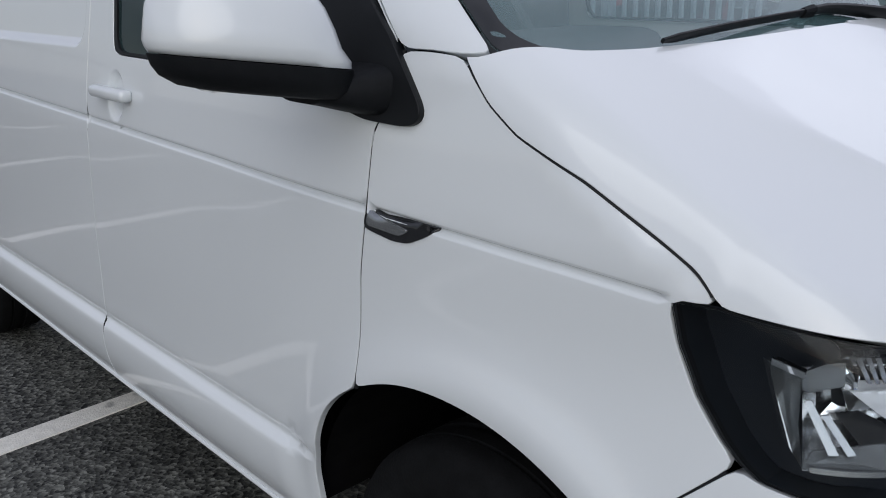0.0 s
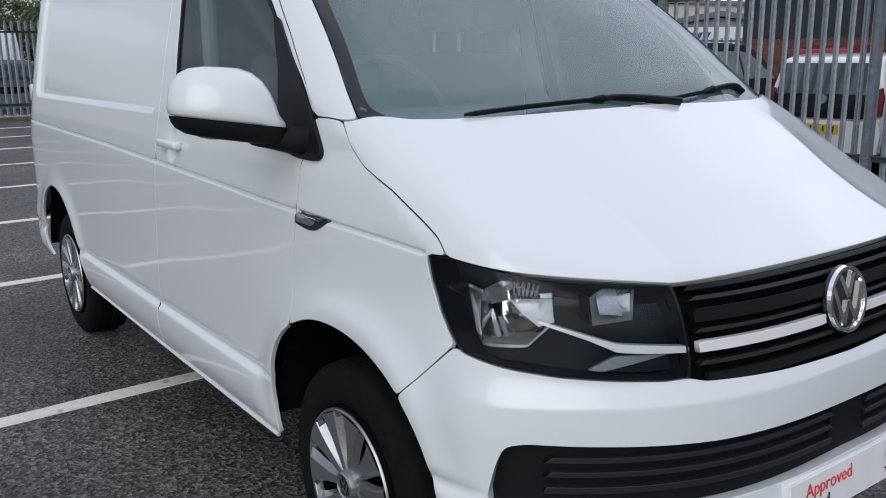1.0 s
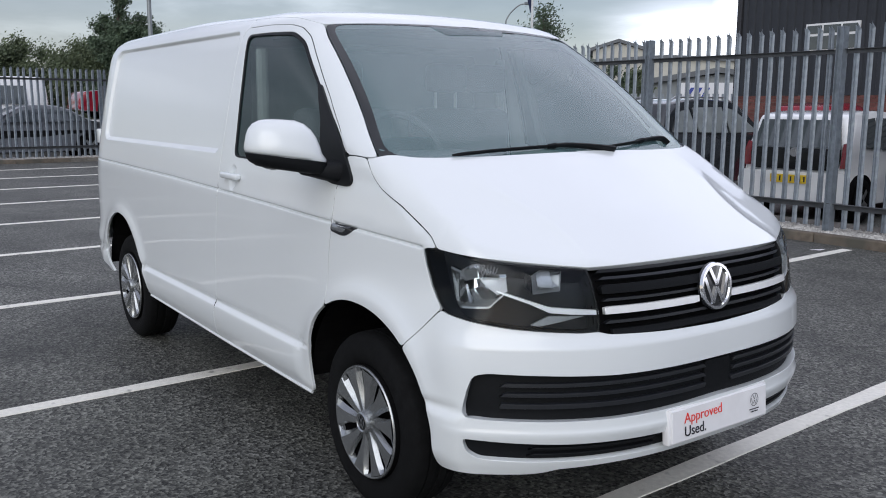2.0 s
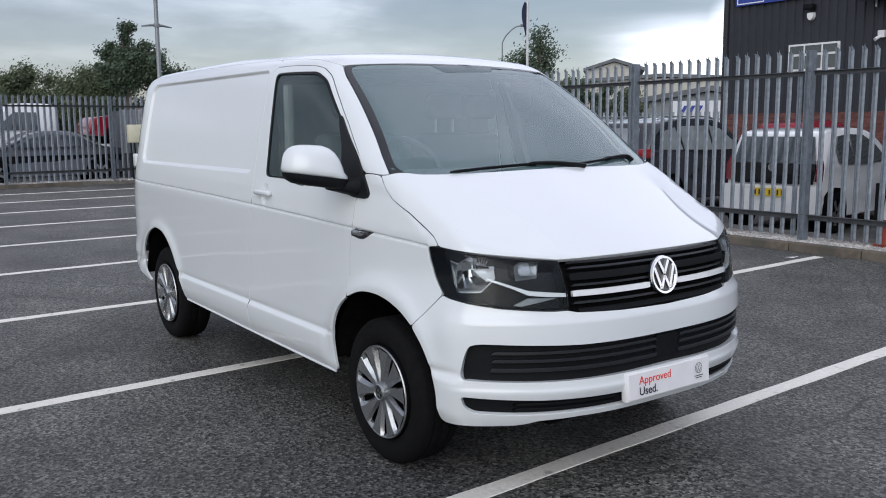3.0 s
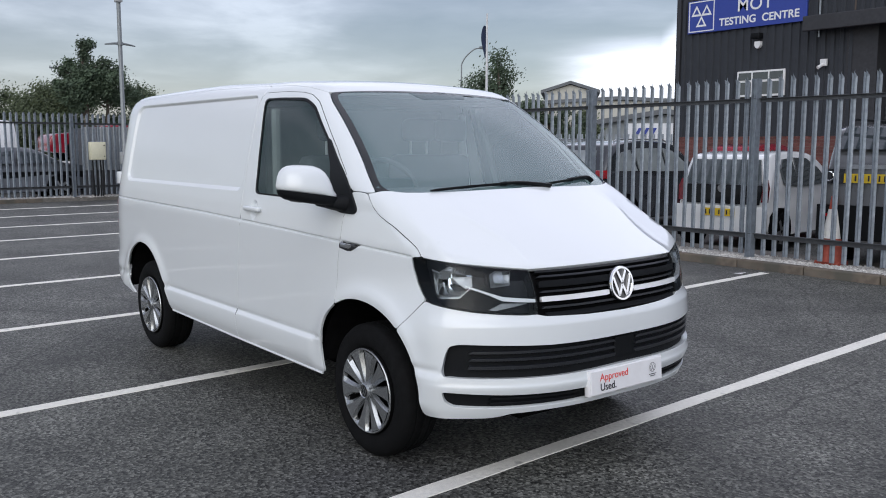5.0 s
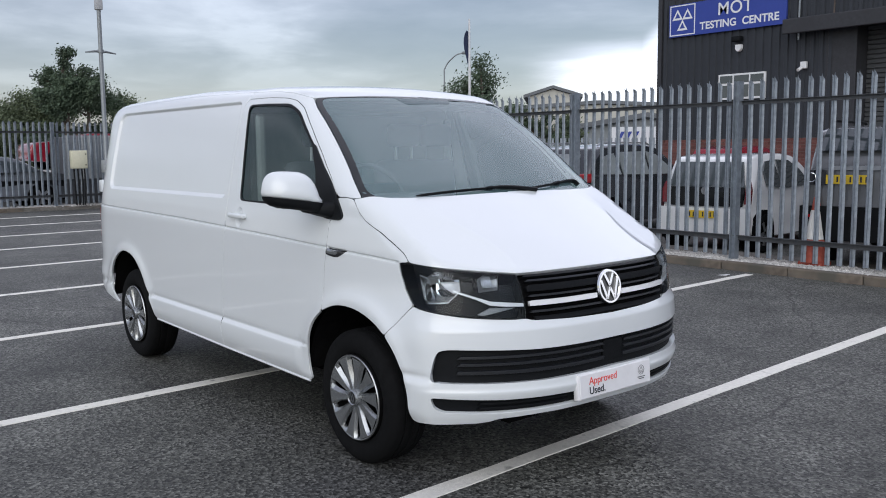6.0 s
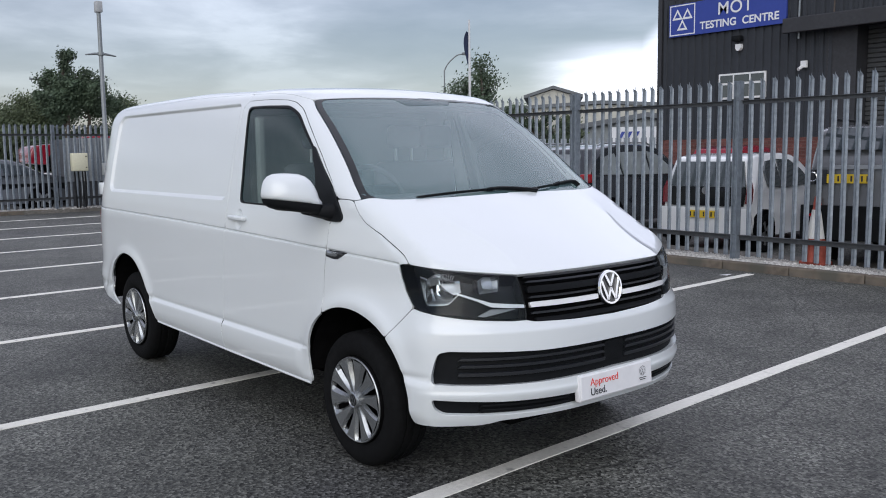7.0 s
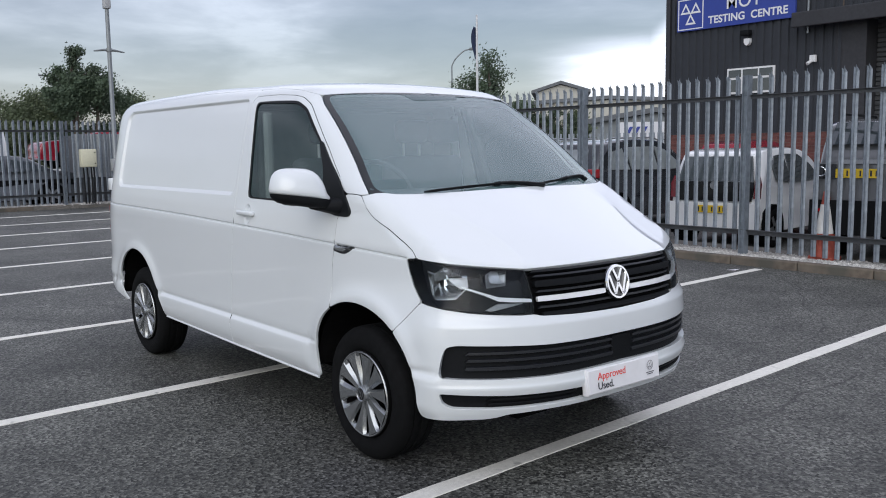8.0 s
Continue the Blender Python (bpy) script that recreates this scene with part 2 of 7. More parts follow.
def prism(outline, d0, d1, plane="xz"):
    """A flat shape of the given outline, from depth d0 to d1 along the axis across its plane."""
    bm = bmesh.new()

    def at(a, b, d):
        return (a, d, b) if plane == "xz" else (d, a, b) if plane == "yz" else (a, b, d)

    lo = [bm.verts.new(at(a, b, d0)) for a, b in outline]
    hi = [bm.verts.new(at(a, b, d1)) for a, b in outline]
    bm.faces.new(lo)
    bm.faces.new(hi[::-1])
    n = len(lo)
    for i in range(n):
        bm.faces.new((lo[i], lo[(i + 1) % n], hi[(i + 1) % n], hi[i]))
    bmesh.ops.recalc_face_normals(bm, faces=bm.faces)
    return bm


def wording(text, size, mat, parent, m, name="lettering", bold=0.0, align="LEFT", spacing=1.0, depth=0.002):
    cu = bpy.data.curves.new(name, "FONT")
    cu.body, cu.size, cu.extrude, cu.offset, cu.align_x, cu.space_character = text, size, depth, bold, align, spacing
    tmp = new("tmp", cu)
    dg = bpy.context.evaluated_depsgraph_get()
    me = bpy.data.meshes.new_from_object(tmp.evaluated_get(dg))
    bpy.data.objects.remove(tmp)
    bpy.data.curves.remove(cu)
    me.transform(m)
    me.materials.clear()
    me.materials.append(mat)
    ob = new(name, me)
    ob.parent = parent
    return ob


# ---- the van's outer form: body(p) is below 0 inside ----
def smax(a, b, k):
    h = np.maximum(k - np.abs(a - b), 0.0) / k
    return np.maximum(a, b) + h * h * k * 0.25


def step(a, b, x):
    t = np.clip((x - a) / (b - a), 0.0, 1.0)
    return t * t * (3 - 2 * t)


GROOVE = ((-4.2, 1.154), (-3.58, 1.146), (-2.0, 1.126), (-1.3, 1.110), (-0.64, 1.093), (-0.2, 1.077), (0.2, 1.057), (0.35, 1.047), (1.2, 1.02))
SIDE_SECTION = ((0.20, -0.075), (0.30, -0.045), (0.36, -0.010), (0.41, 0.006), (0.445, 0.012), (0.482, 0.0145), (0.515, 0.0140), (0.530, 0.011), (0.541, -0.0065), (0.551, -0.0085), (0.566, 0.0),
                (0.60, 0.0), (0.8, 0.001), (1.0, 0.0), (1.09, -0.002), (1.2, -0.016), (1.3, -0.033), (1.5, -0.068), (1.7, -0.108), (1.9, -0.155), (2.1, -0.21))
NOSE = ((0.15, 0.70), (0.24, 0.80), (0.30, 0.845), (0.36, 0.88), (0.44, 0.906), (0.468, 0.916), (0.484, 0.920), (0.50, 0.914), (0.53, 0.910), (0.62, 0.912), (0.70, 0.908), (0.762, 0.901),
        (0.80, 0.872), (0.86, 0.862), (0.92, 0.852), (1.0, 0.835), (1.2, 0.78))


def table(rows, v):
    a = np.array(rows)
    # smoothed look-up: mean of the broken line over a small window
    w = np.linspace(-0.005, 0.005, 5)
    return np.mean([np.interp(v + d, a[:, 0], a[:, 1]) for d in w], axis=0)


def groove_z(x):
    a = np.array(GROOVE)
    return np.interp(x, a[:, 0], a[:, 1])


def recess_mask(x, z):
    """1 inside the pressed-in cargo side panel, 0 outside."""
    cx, hx = -2.37, 1.03
    cz, hz = 1.572, 0.282
    lean = 0.05 * (z - 1.572)
    qx, qz = np.abs(x - cx - lean) - (hx - 0.06), np.abs(z - cz) - (hz - 0.06)
    d = np.hypot(np.maximum(qx, 0), np.maximum(qz, 0)) + np.minimum(np.maximum(qx, qz), 0) - 0.06
    return step(0.012, -0.012, d)


def half_width(x, z):
    narrow = 0.018 + 0.048 * step(0.66, 0.98, z)
    w = 0.935 - narrow * np.maximum((x + 0.6) / 0.96, 0) ** 2 - 0.55 * np.maximum(-3.42 - x, 0) ** 2
    sec = table(SIDE_SECTION, z)
    # the sill's bulge fades out towards the arches
    clear = step(-0.40, -0.50, x) + step(0.46, 0.62, x)
    sec = np.where(z < 0.6, np.minimum(sec, 0.0) + np.maximum(sec, 0.0) * clear, sec)
    w = w + sec * np.where(z < 0.6, step(-3.9, -3.4, x), 1.0)
    for cx in (0.03, -3.0):
        r = np.hypot(x - cx, z - 0.385)
        w = w + 0.015 * np.exp(-((r - 0.440) / 0.052) ** 2) * step(0.36, 0.62, z)
    w = w - 0.0120 * np.exp(-((z - groove_z(x)) / 0.0046) ** 2) * step(0.349, 0.325, x)
    # rear bumper end, swelling out behind the wheel
    w = w + 0.016 * step(-3.40, -3.62, x) * np.exp(-((z - 0.60) / 0.075) ** 2)
    # finger cup behind the door handle
    w = w - 0.016 * step(1.0, 0.55, np.hypot((x + 1.15) / 0.05, (z - 1.178) / 0.064))
    return w - 0.021 * recess_mask(x, z)


def crease_y(x):
    """How far from the middle the bonnet's crease runs."""
    return np.interp(x, (0.0, 0.20, 0.29, 0.35, 0.41, 0.47, 0.535, 0.59, 0.64, 0.68, 0.72, 0.756, 0.9), (0.70, 0.622, 0.587, 0.561, 0.535, 0.509, 0.487, 0.478, 0.476, 0.480, 0.490, 0.508, 0.60))


def bonnet_z(x, y):
    a = np.abs(y)
    s = a - crease_y(x)
    k = 0.010 + 0.12 * step(0.40, 0.12, x)
    bend = np.where(s > k, s, np.where(s < -k, 0.0, (s + k) ** 2 / (4 * k)))
    z = 1.412 - 0.5 * x - 0.03 * np.maximum(x - 0.55, 0) - 0.035 * (y / 0.6) ** 2 * np.clip((0.9 - a), 0.3, 1) - 0.115 * bend - 0.008 * step(0.3, 0.9, a) - (0.009 * (1 - np.exp(-bend / 0.045)) + 16.0 * np.maximum(a - 0.802, 0) ** 2) * step(0.05, 0.38, x)
    return z


FORM = {"upper": "both"}


def body(p):
    x, y, z = p[..., 0], p[..., 1], p[..., 2]
    a = np.abs(y)
    side = (a - half_width(x, z)) / np.sqrt(1 + np.where(z > 1.1, 0.035, 0.0))
    front = (x - (table(NOSE, z) - 0.465 * a ** 3)) / np.sqrt(1 + (1.395 * a * a) ** 2)
    bonnet = (z - bonnet_z(x, y)) / 1.13 + 3 * np.maximum(-0.05 - x, 0)
    screen = (z - (1.35 - 0.70 * (x + 0.11 * (a / 0.84) ** 2.5 - 0.13) + 0.03 * np.sin(np.clip((0.13 - x) / 0.75, 0, 1) * np.pi))) / 1.22
    roof = z - (1.966 + 0.026 * step(-1.2, -2.2, x) - 0.05 * np.maximum((x + 1.25) / 0.6, 0) ** 2 - 0.035 * (y / 0.75) ** 2 - 0.02 * np.maximum((-2.2 - x) / 1.7, 0) ** 2)
    rear = -3.985 - x + 0.06 * np.maximum(z - 1.1, 0) + 0.03 * a ** 2
    top = smax(roof, screen, 0.06)
    upper = bonnet if FORM["upper"] == "bonnet" else top + 0.010 * step(1.40, 1.33, z) if FORM["upper"] == "screen" else np.minimum(top, bonnet)
    f = smax(side, upper, np.where(z > 1.45, 0.15, 0.05 + 0.10 * step(1.25, 1.45, z)))
    f = smax(f, front, 0.05)
    f = smax(f, rear, 0.12)
    return f


def onto(points, way, reach=1.4, inner=0.15, count=56):
    """Where rays that come from outside against way, through the given points, first meet the van's form."""
    points, way = np.asarray(points, float), np.asarray(way, float)
    way = way / np.linalg.norm(way)
    base = points - (points @ way)[:, None] * way
    lo, hi = np.full(len(base), inner), np.full(len(base), reach)
    found = np.zeros(len(base), bool)
    for s in np.linspace(reach, inner, count):
        inside = body(base + s * way) < 0
        lo[inside & ~found] = s
        found |= inside
        hi[~found] = s
    for _ in range(22):
        mid = (lo + hi) / 2
        inside = body(base + mid[:, None] * way) < 0
        lo, hi = np.where(inside, mid, lo), np.where(inside, hi, mid)
    return base + lo[:, None] * way


def slope(p, h=0.0012):
    """Outward unit normals of the form."""
    g = np.stack([body(p + d) - body(p - d) for d in np.eye(3) * h], axis=-1)
    return g / np.maximum(np.linalg.norm(g, axis=-1, keepdims=True), 1e-9)


# ---- panels laid on the van's form ----
def line3(points, gap=0.02):
    """A broken line with points no further than gap apart."""
    pts = [np.array(p, float) for p in points]
    out = [pts[0]]
    for a, b in zip(pts, pts[1:]):
        n = max(int(np.ceil(np.linalg.norm(b - a) / gap)), 1)
        out += [a + (b - a) * i / n for i in range(1, n + 1)]
    return np.array(out)


def curve(points, n=10):
    """A smooth line through the points (Catmull-Rom)."""
    p = np.array(points, float)
    p = np.vstack([2 * p[0] - p[1], p, 2 * p[-1] - p[-2]])
    out = []
    for i in range(1, len(p) - 2):
        for t in np.linspace(0, 1, n, endpoint=False):
            a, b, c, d = p[i - 1:i + 3]
            out.append(0.5 * (2 * b + (c - a) * t + (2 * a - 5 * b + 4 * c - d) * t * t + (3 * b - a - 3 * c + d) * t ** 3))
    return np.array(out + [p[-2]])


RIGHT, UP = (0, -1, 0), (0, 0, 1)
CORNER = (0.74, -0.67, 0)
AHEAD = (1, 0, 0)
SLANT = (0.57, 0, 0.82)
REACH = {RIGHT: (1.25, 0.3), UP: (2.2, 0.6), CORNER: (1.4, 0.1), AHEAD: (1.2, 0.1), SLANT: (1.9, 0.5), (-1, 0, 0): (4.3, 3.2)}


ROUND = "round"


def onto_round(angles, heights, count=56):
    """Where level rays towards the upright axis of the cab, from the given angles and heights, first meet the form."""
    way = np.stack([np.cos(angles), np.sin(angles), np.zeros(len(angles))], -1)
    base = np.stack([np.zeros(len(angles)), np.zeros(len(angles)), heights], -1)
    lo, hi = np.full(len(base), 0.2), np.full(len(base), 1.3)
    found = np.zeros(len(base), bool)
    for s in np.linspace(1.3, 0.2, count):
        within = body(base + s * way) < 0
        lo[within & ~found] = s
        found |= within
        hi[~found] = s
    for _ in range(22):
        mid_ = (lo + hi) / 2
        within = body(base + mid_[:, None] * way) < 0
        lo, hi = np.where(within, mid_, lo), np.where(within, hi, mid_)
    return base + lo[:, None] * way


def round_line(points, gap=0.02):
    l = line3(points, gap)
    return onto_round(np.arctan2(l[:, 1], l[:, 0]), l[:, 2])


def side_line(xz, gap=0.02):
    """A line on the van's right side from (along, height) pairs."""
    l = line3([(x, 0, z) for x, z in xz], gap)
    return onto(l, RIGHT, *REACH[RIGHT])


def joined(*lines):
    out = []
    for l in lines:
        for p in l:
            if not out or np.linalg.norm(p - out[-1]) > 1e-4:
                out.append(p)
    if np.linalg.norm(out[0] - out[-1]) < 1e-4:
        out.pop()
    return np.array(out)


def eased(loop, rounds):
    """A closed line with its corners eased off."""
    for _ in range(rounds):
        loop = 0.25 * np.roll(loop, 1, 0) + 0.5 * loop + 0.25 * np.roll(loop, -1, 0)
    return loop


def even(loop, gap):
    """A closed line with points at even steps."""
    c = np.vstack([loop, loop[:1]])
    d = np.r_[0, np.cumsum(np.linalg.norm(np.diff(c, axis=0), axis=1))]
    n = max(int(d[-1] / gap), 8)
    s = np.linspace(0, d[-1], n, endpoint=False)
    return np.stack([np.interp(s, d, c[:, k]) for k in range(3)], -1)


def inside(pts, loops):
    res = np.zeros(len(pts), bool)
    for l in loops:
        a, b = l, np.roll(l, -1, 0)
        for (x0, y0), (x1, y1) in zip(a, b):
            if y0 == y1:
                continue
            c = (y0 > pts[:, 1]) != (y1 > pts[:, 1])
            res ^= c & (pts[:, 0] < (x1 - x0) * (pts[:, 1] - y0) / (y1 - y0) + x0)
    return res


def panel(loops, way, step_size=0.04, lift=0.0, gap=0.0026, deep=0.026, rows=(), ease=1, edge=0.018):
    """Vertices, faces and normals of a sheet on the van's form inside the first loop and outside the others, its edge turned in."""
    if way == ROUND:
        def flat(p):
            return np.stack([np.arctan2(p[:, 1], p[:, 0]) * 0.9, p[:, 2]], -1)

        def raised(q):
            return onto_round(q[:, 0] / 0.9, q[:, 1])
    else:
        w = np.array(way, float)
        w /= np.linalg.norm(w)
        u = np.cross((0, 0, 1), w) if abs(w[2]) < 0.95 else np.array((1.0, 0, 0))
        u /= np.linalg.norm(u)
        v = np.cross(w, u)

        def flat(p):
            return np.stack([p @ u, p @ v], -1)

        def raised(q):
            return onto(q[:, :1] * u + q[:, 1:2] * v, way, *REACH[way])
    rims, rims_n = [], []
    for k, l in enumerate(loops):
        l = eased(even(np.asarray(l, float), edge), ease)
        f = flat(l)
        area = np.sum(f[:, 0] * np.roll(f[:, 1], -1) - np.roll(f[:, 0], -1) * f[:, 1])
        if (area > 0) == (k > 0):
            l = l[::-1]
        n = slope(l)
        t = np.roll(l, -1, 0) - np.roll(l, 1, 0)
        t /= np.maximum(np.linalg.norm(t, axis=1, keepdims=True), 1e-9)
        l = l + np.cross(n, t) * gap
        rims.append(l)
        rims_n.append(n)
    f2 = [flat(l) for l in rims]
    allf = np.vstack(f2)
    lo, hi = allf.min(0), allf.max(0)
    gx, gy = np.meshgrid(np.arange(lo[0], hi[0], step_size), np.arange(lo[1], hi[1], step_size * 0.87))
    gx = gx + (np.arange(gx.shape[0]) % 2)[:, None] * step_size * 0.5
    grid = np.stack([gx.ravel(), gy.ravel()], -1)
    if len(rows):
        r2 = flat(np.vstack(rows))
        near = np.array([np.min(np.sum((r2 - g) ** 2, 1)) for g in grid]) < 0.021 ** 2
        grid = np.vstack([grid[~near], r2])
    grid = grid[inside(grid, f2)]
    keep = np.ones(len(grid), bool)
    for i0 in range(0, len(grid), 400):
        d = ((grid[i0:i0 + 400, None, :] - allf[None]) ** 2).sum(-1).min(1)
        keep[i0:i0 + 400] = d > (0.45 * edge) ** 2
    grid = grid[keep]
    nb = len(allf)
    edges, at = [], 0
    for l in f2:
        n = len(l)
        edges += [(at + i, at + (i + 1) % n) for i in range(n)]
        at += n
    pts = [Vector(p) for p in np.vstack([allf, grid])]
    vc, _, fc, ov, _, _ = delaunay_2d_cdt(pts, edges, [], 0, 1e-6)
    vc = np.array([(p[0], p[1]) for p in vc])
    fc = np.array([f for f in fc if len(f) == 3])
    cen = vc[fc].mean(1)
    fc = fc[inside(cen, f2)]
    p3 = np.zeros((len(vc), 3))
    rim3 = np.vstack(rims)
    source = np.array([o[0] if len(o) else -1 for o in ov])
    on_rim = (source >= 0) & (source < nb)
    p3[~on_rim] = raised(vc[~on_rim])
    p3[on_rim] = rim3[source[on_rim]]
    nn = slope(p3)
    tri = p3[fc]
    facing = np.einsum("ij,ij->i", np.cross(tri[:, 1] - tri[:, 0], tri[:, 2] - tri[:, 0]), nn[fc[:, 0]])
    fc[facing < 0] = fc[facing < 0][:, ::-1]
    p3 = p3 + nn * lift
    verts, norms, faces = [p3], [nn], [fc.tolist()]
    base = len(p3)
    extra = []
    for l, n in zip(rims, rims_n):
        k = len(l)
        t = np.roll(l, -1, 0) - np.roll(l, 1, 0)
        t /= np.maximum(np.linalg.norm(t, axis=1, keepdims=True), 1e-9)
        out = -np.cross(n, t)
        top = l + n * lift
        verts += [top, top - n * min(0.003, deep * 0.3) + out * 0.0012, top - n * deep + out * 0.0012]
        norms += [n * 0.75 + out * 0.6, out, out]
        for r in range(2):
            a, b = base + r * k, base + (r + 1) * k
            extra += [(a + i, b + i, b + (i + 1) % k, a + (i + 1) % k) for i in range(k)]
        base += 3 * k
    vs, ns = np.vstack(verts), np.vstack(norms)
    ns /= np.maximum(np.linalg.norm(ns, axis=1, keepdims=True), 1e-9)
    fs = faces[0] + extra
    fixed = []
    for f in fs:
        a, b, c = vs[f[0]], vs[f[1]], vs[f[2]]
        fixed.append(tuple(f) if np.dot(np.cross(b - a, c - a), ns[f[0]]) >= -1e-12 else tuple(f[::-1]))
    return vs, fixed, ns


def mirrored(data):
    v, f, n = data
    s = np.array((1, -1, 1))
    return v * s, [tuple(x[::-1]) for x in f], n * s


def both(data):
    v, f, n = data
    v2, f2, n2 = mirrored(data)
    return np.vstack([v, v2]), f + [tuple(i + len(v) for i in x) for x in f2], np.vstack([n, n2])


def lay(name, data, mat, parent, label=""):
    return mesh_object(name, data[0], data[1], mat, parent, data[2], True, label)


def flip(loop):
    return np.asarray(loop)[::-1] * np.array((1, -1, 1))


van = thing("panel_van", (0, -0.01, 0), "white panel van with black grille, parked across white bay lines", "van")

# lines of the right side
front_arch = [tuple(p) for p in curve([(0.462, 0.37), (0.456, 0.48), (0.407, 0.605), (0.306, 0.704), (0.177, 0.766), (0.04, 0.798), (-0.097, 0.794), (-0.219, 0.749), (-0.306, 0.682), (-0.349, 0.605), (-0.366, 0.52), (-0.364, 0.44), (-0.352, 0.385)], 5)]
rear_arch = [tuple(p) for p in curve([(-2.49, 0.395), (-2.535, 0.485), (-2.62, 0.60), (-2.72, 0.71), (-2.85, 0.795), (-3.0, 0.822), (-3.113, 0.806), (-3.24, 0.744), (-3.318, 0.66), (-3.348, 0.575), (-3.338, 0.51), (-3.292, 0.455), (-3.21, 0.405)], 5)]
door_rear = [(-1.385, 0.362), (-1.392, 0.50), (-1.372, 0.70), (-1.366, 0.80), (-1.335, 1.02), (-1.318, 1.28), (-1.30, 1.6), (-1.285, 1.84)]
door_top = [(-1.285, 1.84), (-1.26, 1.872), (-1.0, 1.869), (-0.81, 1.856), (-0.73, 1.84), (-0.655, 1.803), (-0.50, 1.68), (-0.345, 1.548), (-0.208, 1.413), (-0.135, 1.33)]
door_front = [(-0.135, 1.33), (-0.15, 1.25), (-0.184, 1.205), (-0.191, 1.09), (-0.213, 0.96), (-0.218, 0.82), (-0.219, 0.749)]
arch_split = [p for p in front_arch if p[0] < -0.2195]
door_loop = joined(side_line(door_rear), side_line(door_top), side_line(door_front), side_line([(-0.219, 0.749)] + arch_split + [(-0.357, 0.362), (-0.385, 0.350), (-1.385, 0.362)]))
win_frame = eased(even(side_line([(-1.165, 1.275), (-1.178, 1.45), (-1.205, 1.70), (-1.225, 1.835), (-1.0, 1.832), (-0.76, 1.822), (-0.66, 1.78), (-0.45, 1.61), (-0.237, 1.43), (-0.135, 1.335), (-0.16, 1.262), (-1.165, 1.275)]), 0.012), 5)
groove_rows = [side_line([(x, groove_z(x) + d) for x in np.arange(-3.95, 0.46, 0.018)], 1.0) for d in (-0.02, -0.011, -0.0065, -0.003, 0.0, 0.003, 0.0065, 0.011, 0.02)]
cup_rows = [side_line([(-1.15 + 0.05 * k * math.cos(a), 1.178 + 0.064 * k * math.sin(a)) for a in np.linspace(0, 2 * math.pi, 26)], 1.0) for k in (0.25, 0.55, 0.65, 0.77, 0.9, 1.0, 1.15)]
crease_rows = [side_line([(x, z) for x in np.arange(-2.5, -0.3, 0.035)], 1.0) for z in (0.40, 0.43, 0.46, 0.495, 0.512, 0.522, 0.530, 0.537, 0.544, 0.549, 0.556, 0.570, 0.60)]


def round_box(cx, hx, cz, hz, r, grow):
    out = []
    for qx, qz, a0 in ((1, 1, 0), (-1, 1, 90), (-1, -1, 180), (1, -1, 270)):
        for a in range(a0, a0 + 91, 15):
            out.append((cx + qx * (hx - r) + (r + grow) * math.cos(radians(a)), cz + qz * (hz - r) + (r + grow) * math.sin(radians(a))))
    out.append(out[0])
    return [(x + 0.05 * (z - 1.572), z) for x, z in out]


recess_rows = [side_line(round_box(-2.37, 1.03, 1.572, 0.282, 0.06, g), 0.03) for g in (-0.026, -0.013, -0.008, -0.003, 0.003, 0.008, 0.013, 0.026)]
arch_rows = [side_line([(cx + r * math.cos(radians(a)), 0.39 + r * math.sin(radians(a))) for a in range(4, 177, 4)], 1.0) for cx in (0.03, -3.0) for r in (0.455, 0.48, 0.51, 0.55)]

rail = [(-3.90, 1.86), (-3.80, 1.895), (-3.0, 1.925), (-2.2, 1.932), (-1.5, 1.922), (-1.0, 1.905), (-0.80, 1.885), (-0.656, 1.852)]
screen_edge = onto(line3([(-0.662, -0.684, 1.852), (-0.583, -0.713, 1.792), (-0.352, -0.760, 1.63), (-0.138, -0.805, 1.463), (0.028, -0.847, 1.331)]), SLANT, *REACH[SLANT])
rail_line = side_line(rail)
rail_line = np.vstack([rail_line[:-9], line3([rail_line[-10], screen_edge[0]], 0.02)[1:]])
side_loop = joined(side_line([(-1.385, 0.362), (-2.46, 0.380)] + rear_arch + [(-3.26, 0.402), (-3.34, 0.420), (-3.446, 0.447), (-3.56, 0.485), (-3.70, 0.51), (-3.90, 0.53), (-3.97, 0.62), (-3.97, 1.1), (-3.90, 1.86)]),
                   rail_line[:int(len(rail_line) * 0.80)], side_line([tuple(rail_line[int(len(rail_line) * 0.80) - 1][[0, 2]]), (-1.28, 1.88), (-1.285, 1.84)]), side_line(door_rear)[::-1])
frame_loop = joined(rail_line[int(len(rail_line) * 0.80) - 1:], screen_edge, side_line([tuple(screen_edge[-1][[0, 2]]), (-0.014, 1.327), (-0.075, 1.331), (-0.135, 1.33)]),
                    side_line(door_top)[::-1], side_line([(-1.285, 1.84), (-1.28, 1.88), tuple(rail_line[int(len(rail_line) * 0.80) - 1][[0, 2]])]))
bonnet_seam = side_line([(-0.014, 1.327), (0.046, 1.262), (0.10, 1.224), (0.215, 1.175), (0.31, 1.123), (0.376, 1.086), (0.411, 1.049)])
lamp_top = onto(line3([(0.411, -0.858, 1.048), (0.538, -0.797, 1.037), (0.633, -0.68, 1.022), (0.75, -0.508, 1.003)]), CORNER, *REACH[CORNER])
lamp_top[0] = bonnet_seam[-1]
lamp_corner = side_line([(0.411, 1.049), (0.348, 1.047)])
lamp_outer = side_line([(0.348, 1.047), (0.363, 0.99), (0.393, 0.93), (0.432, 0.885), (0.458, 0.864), (0.485, 0.850)])
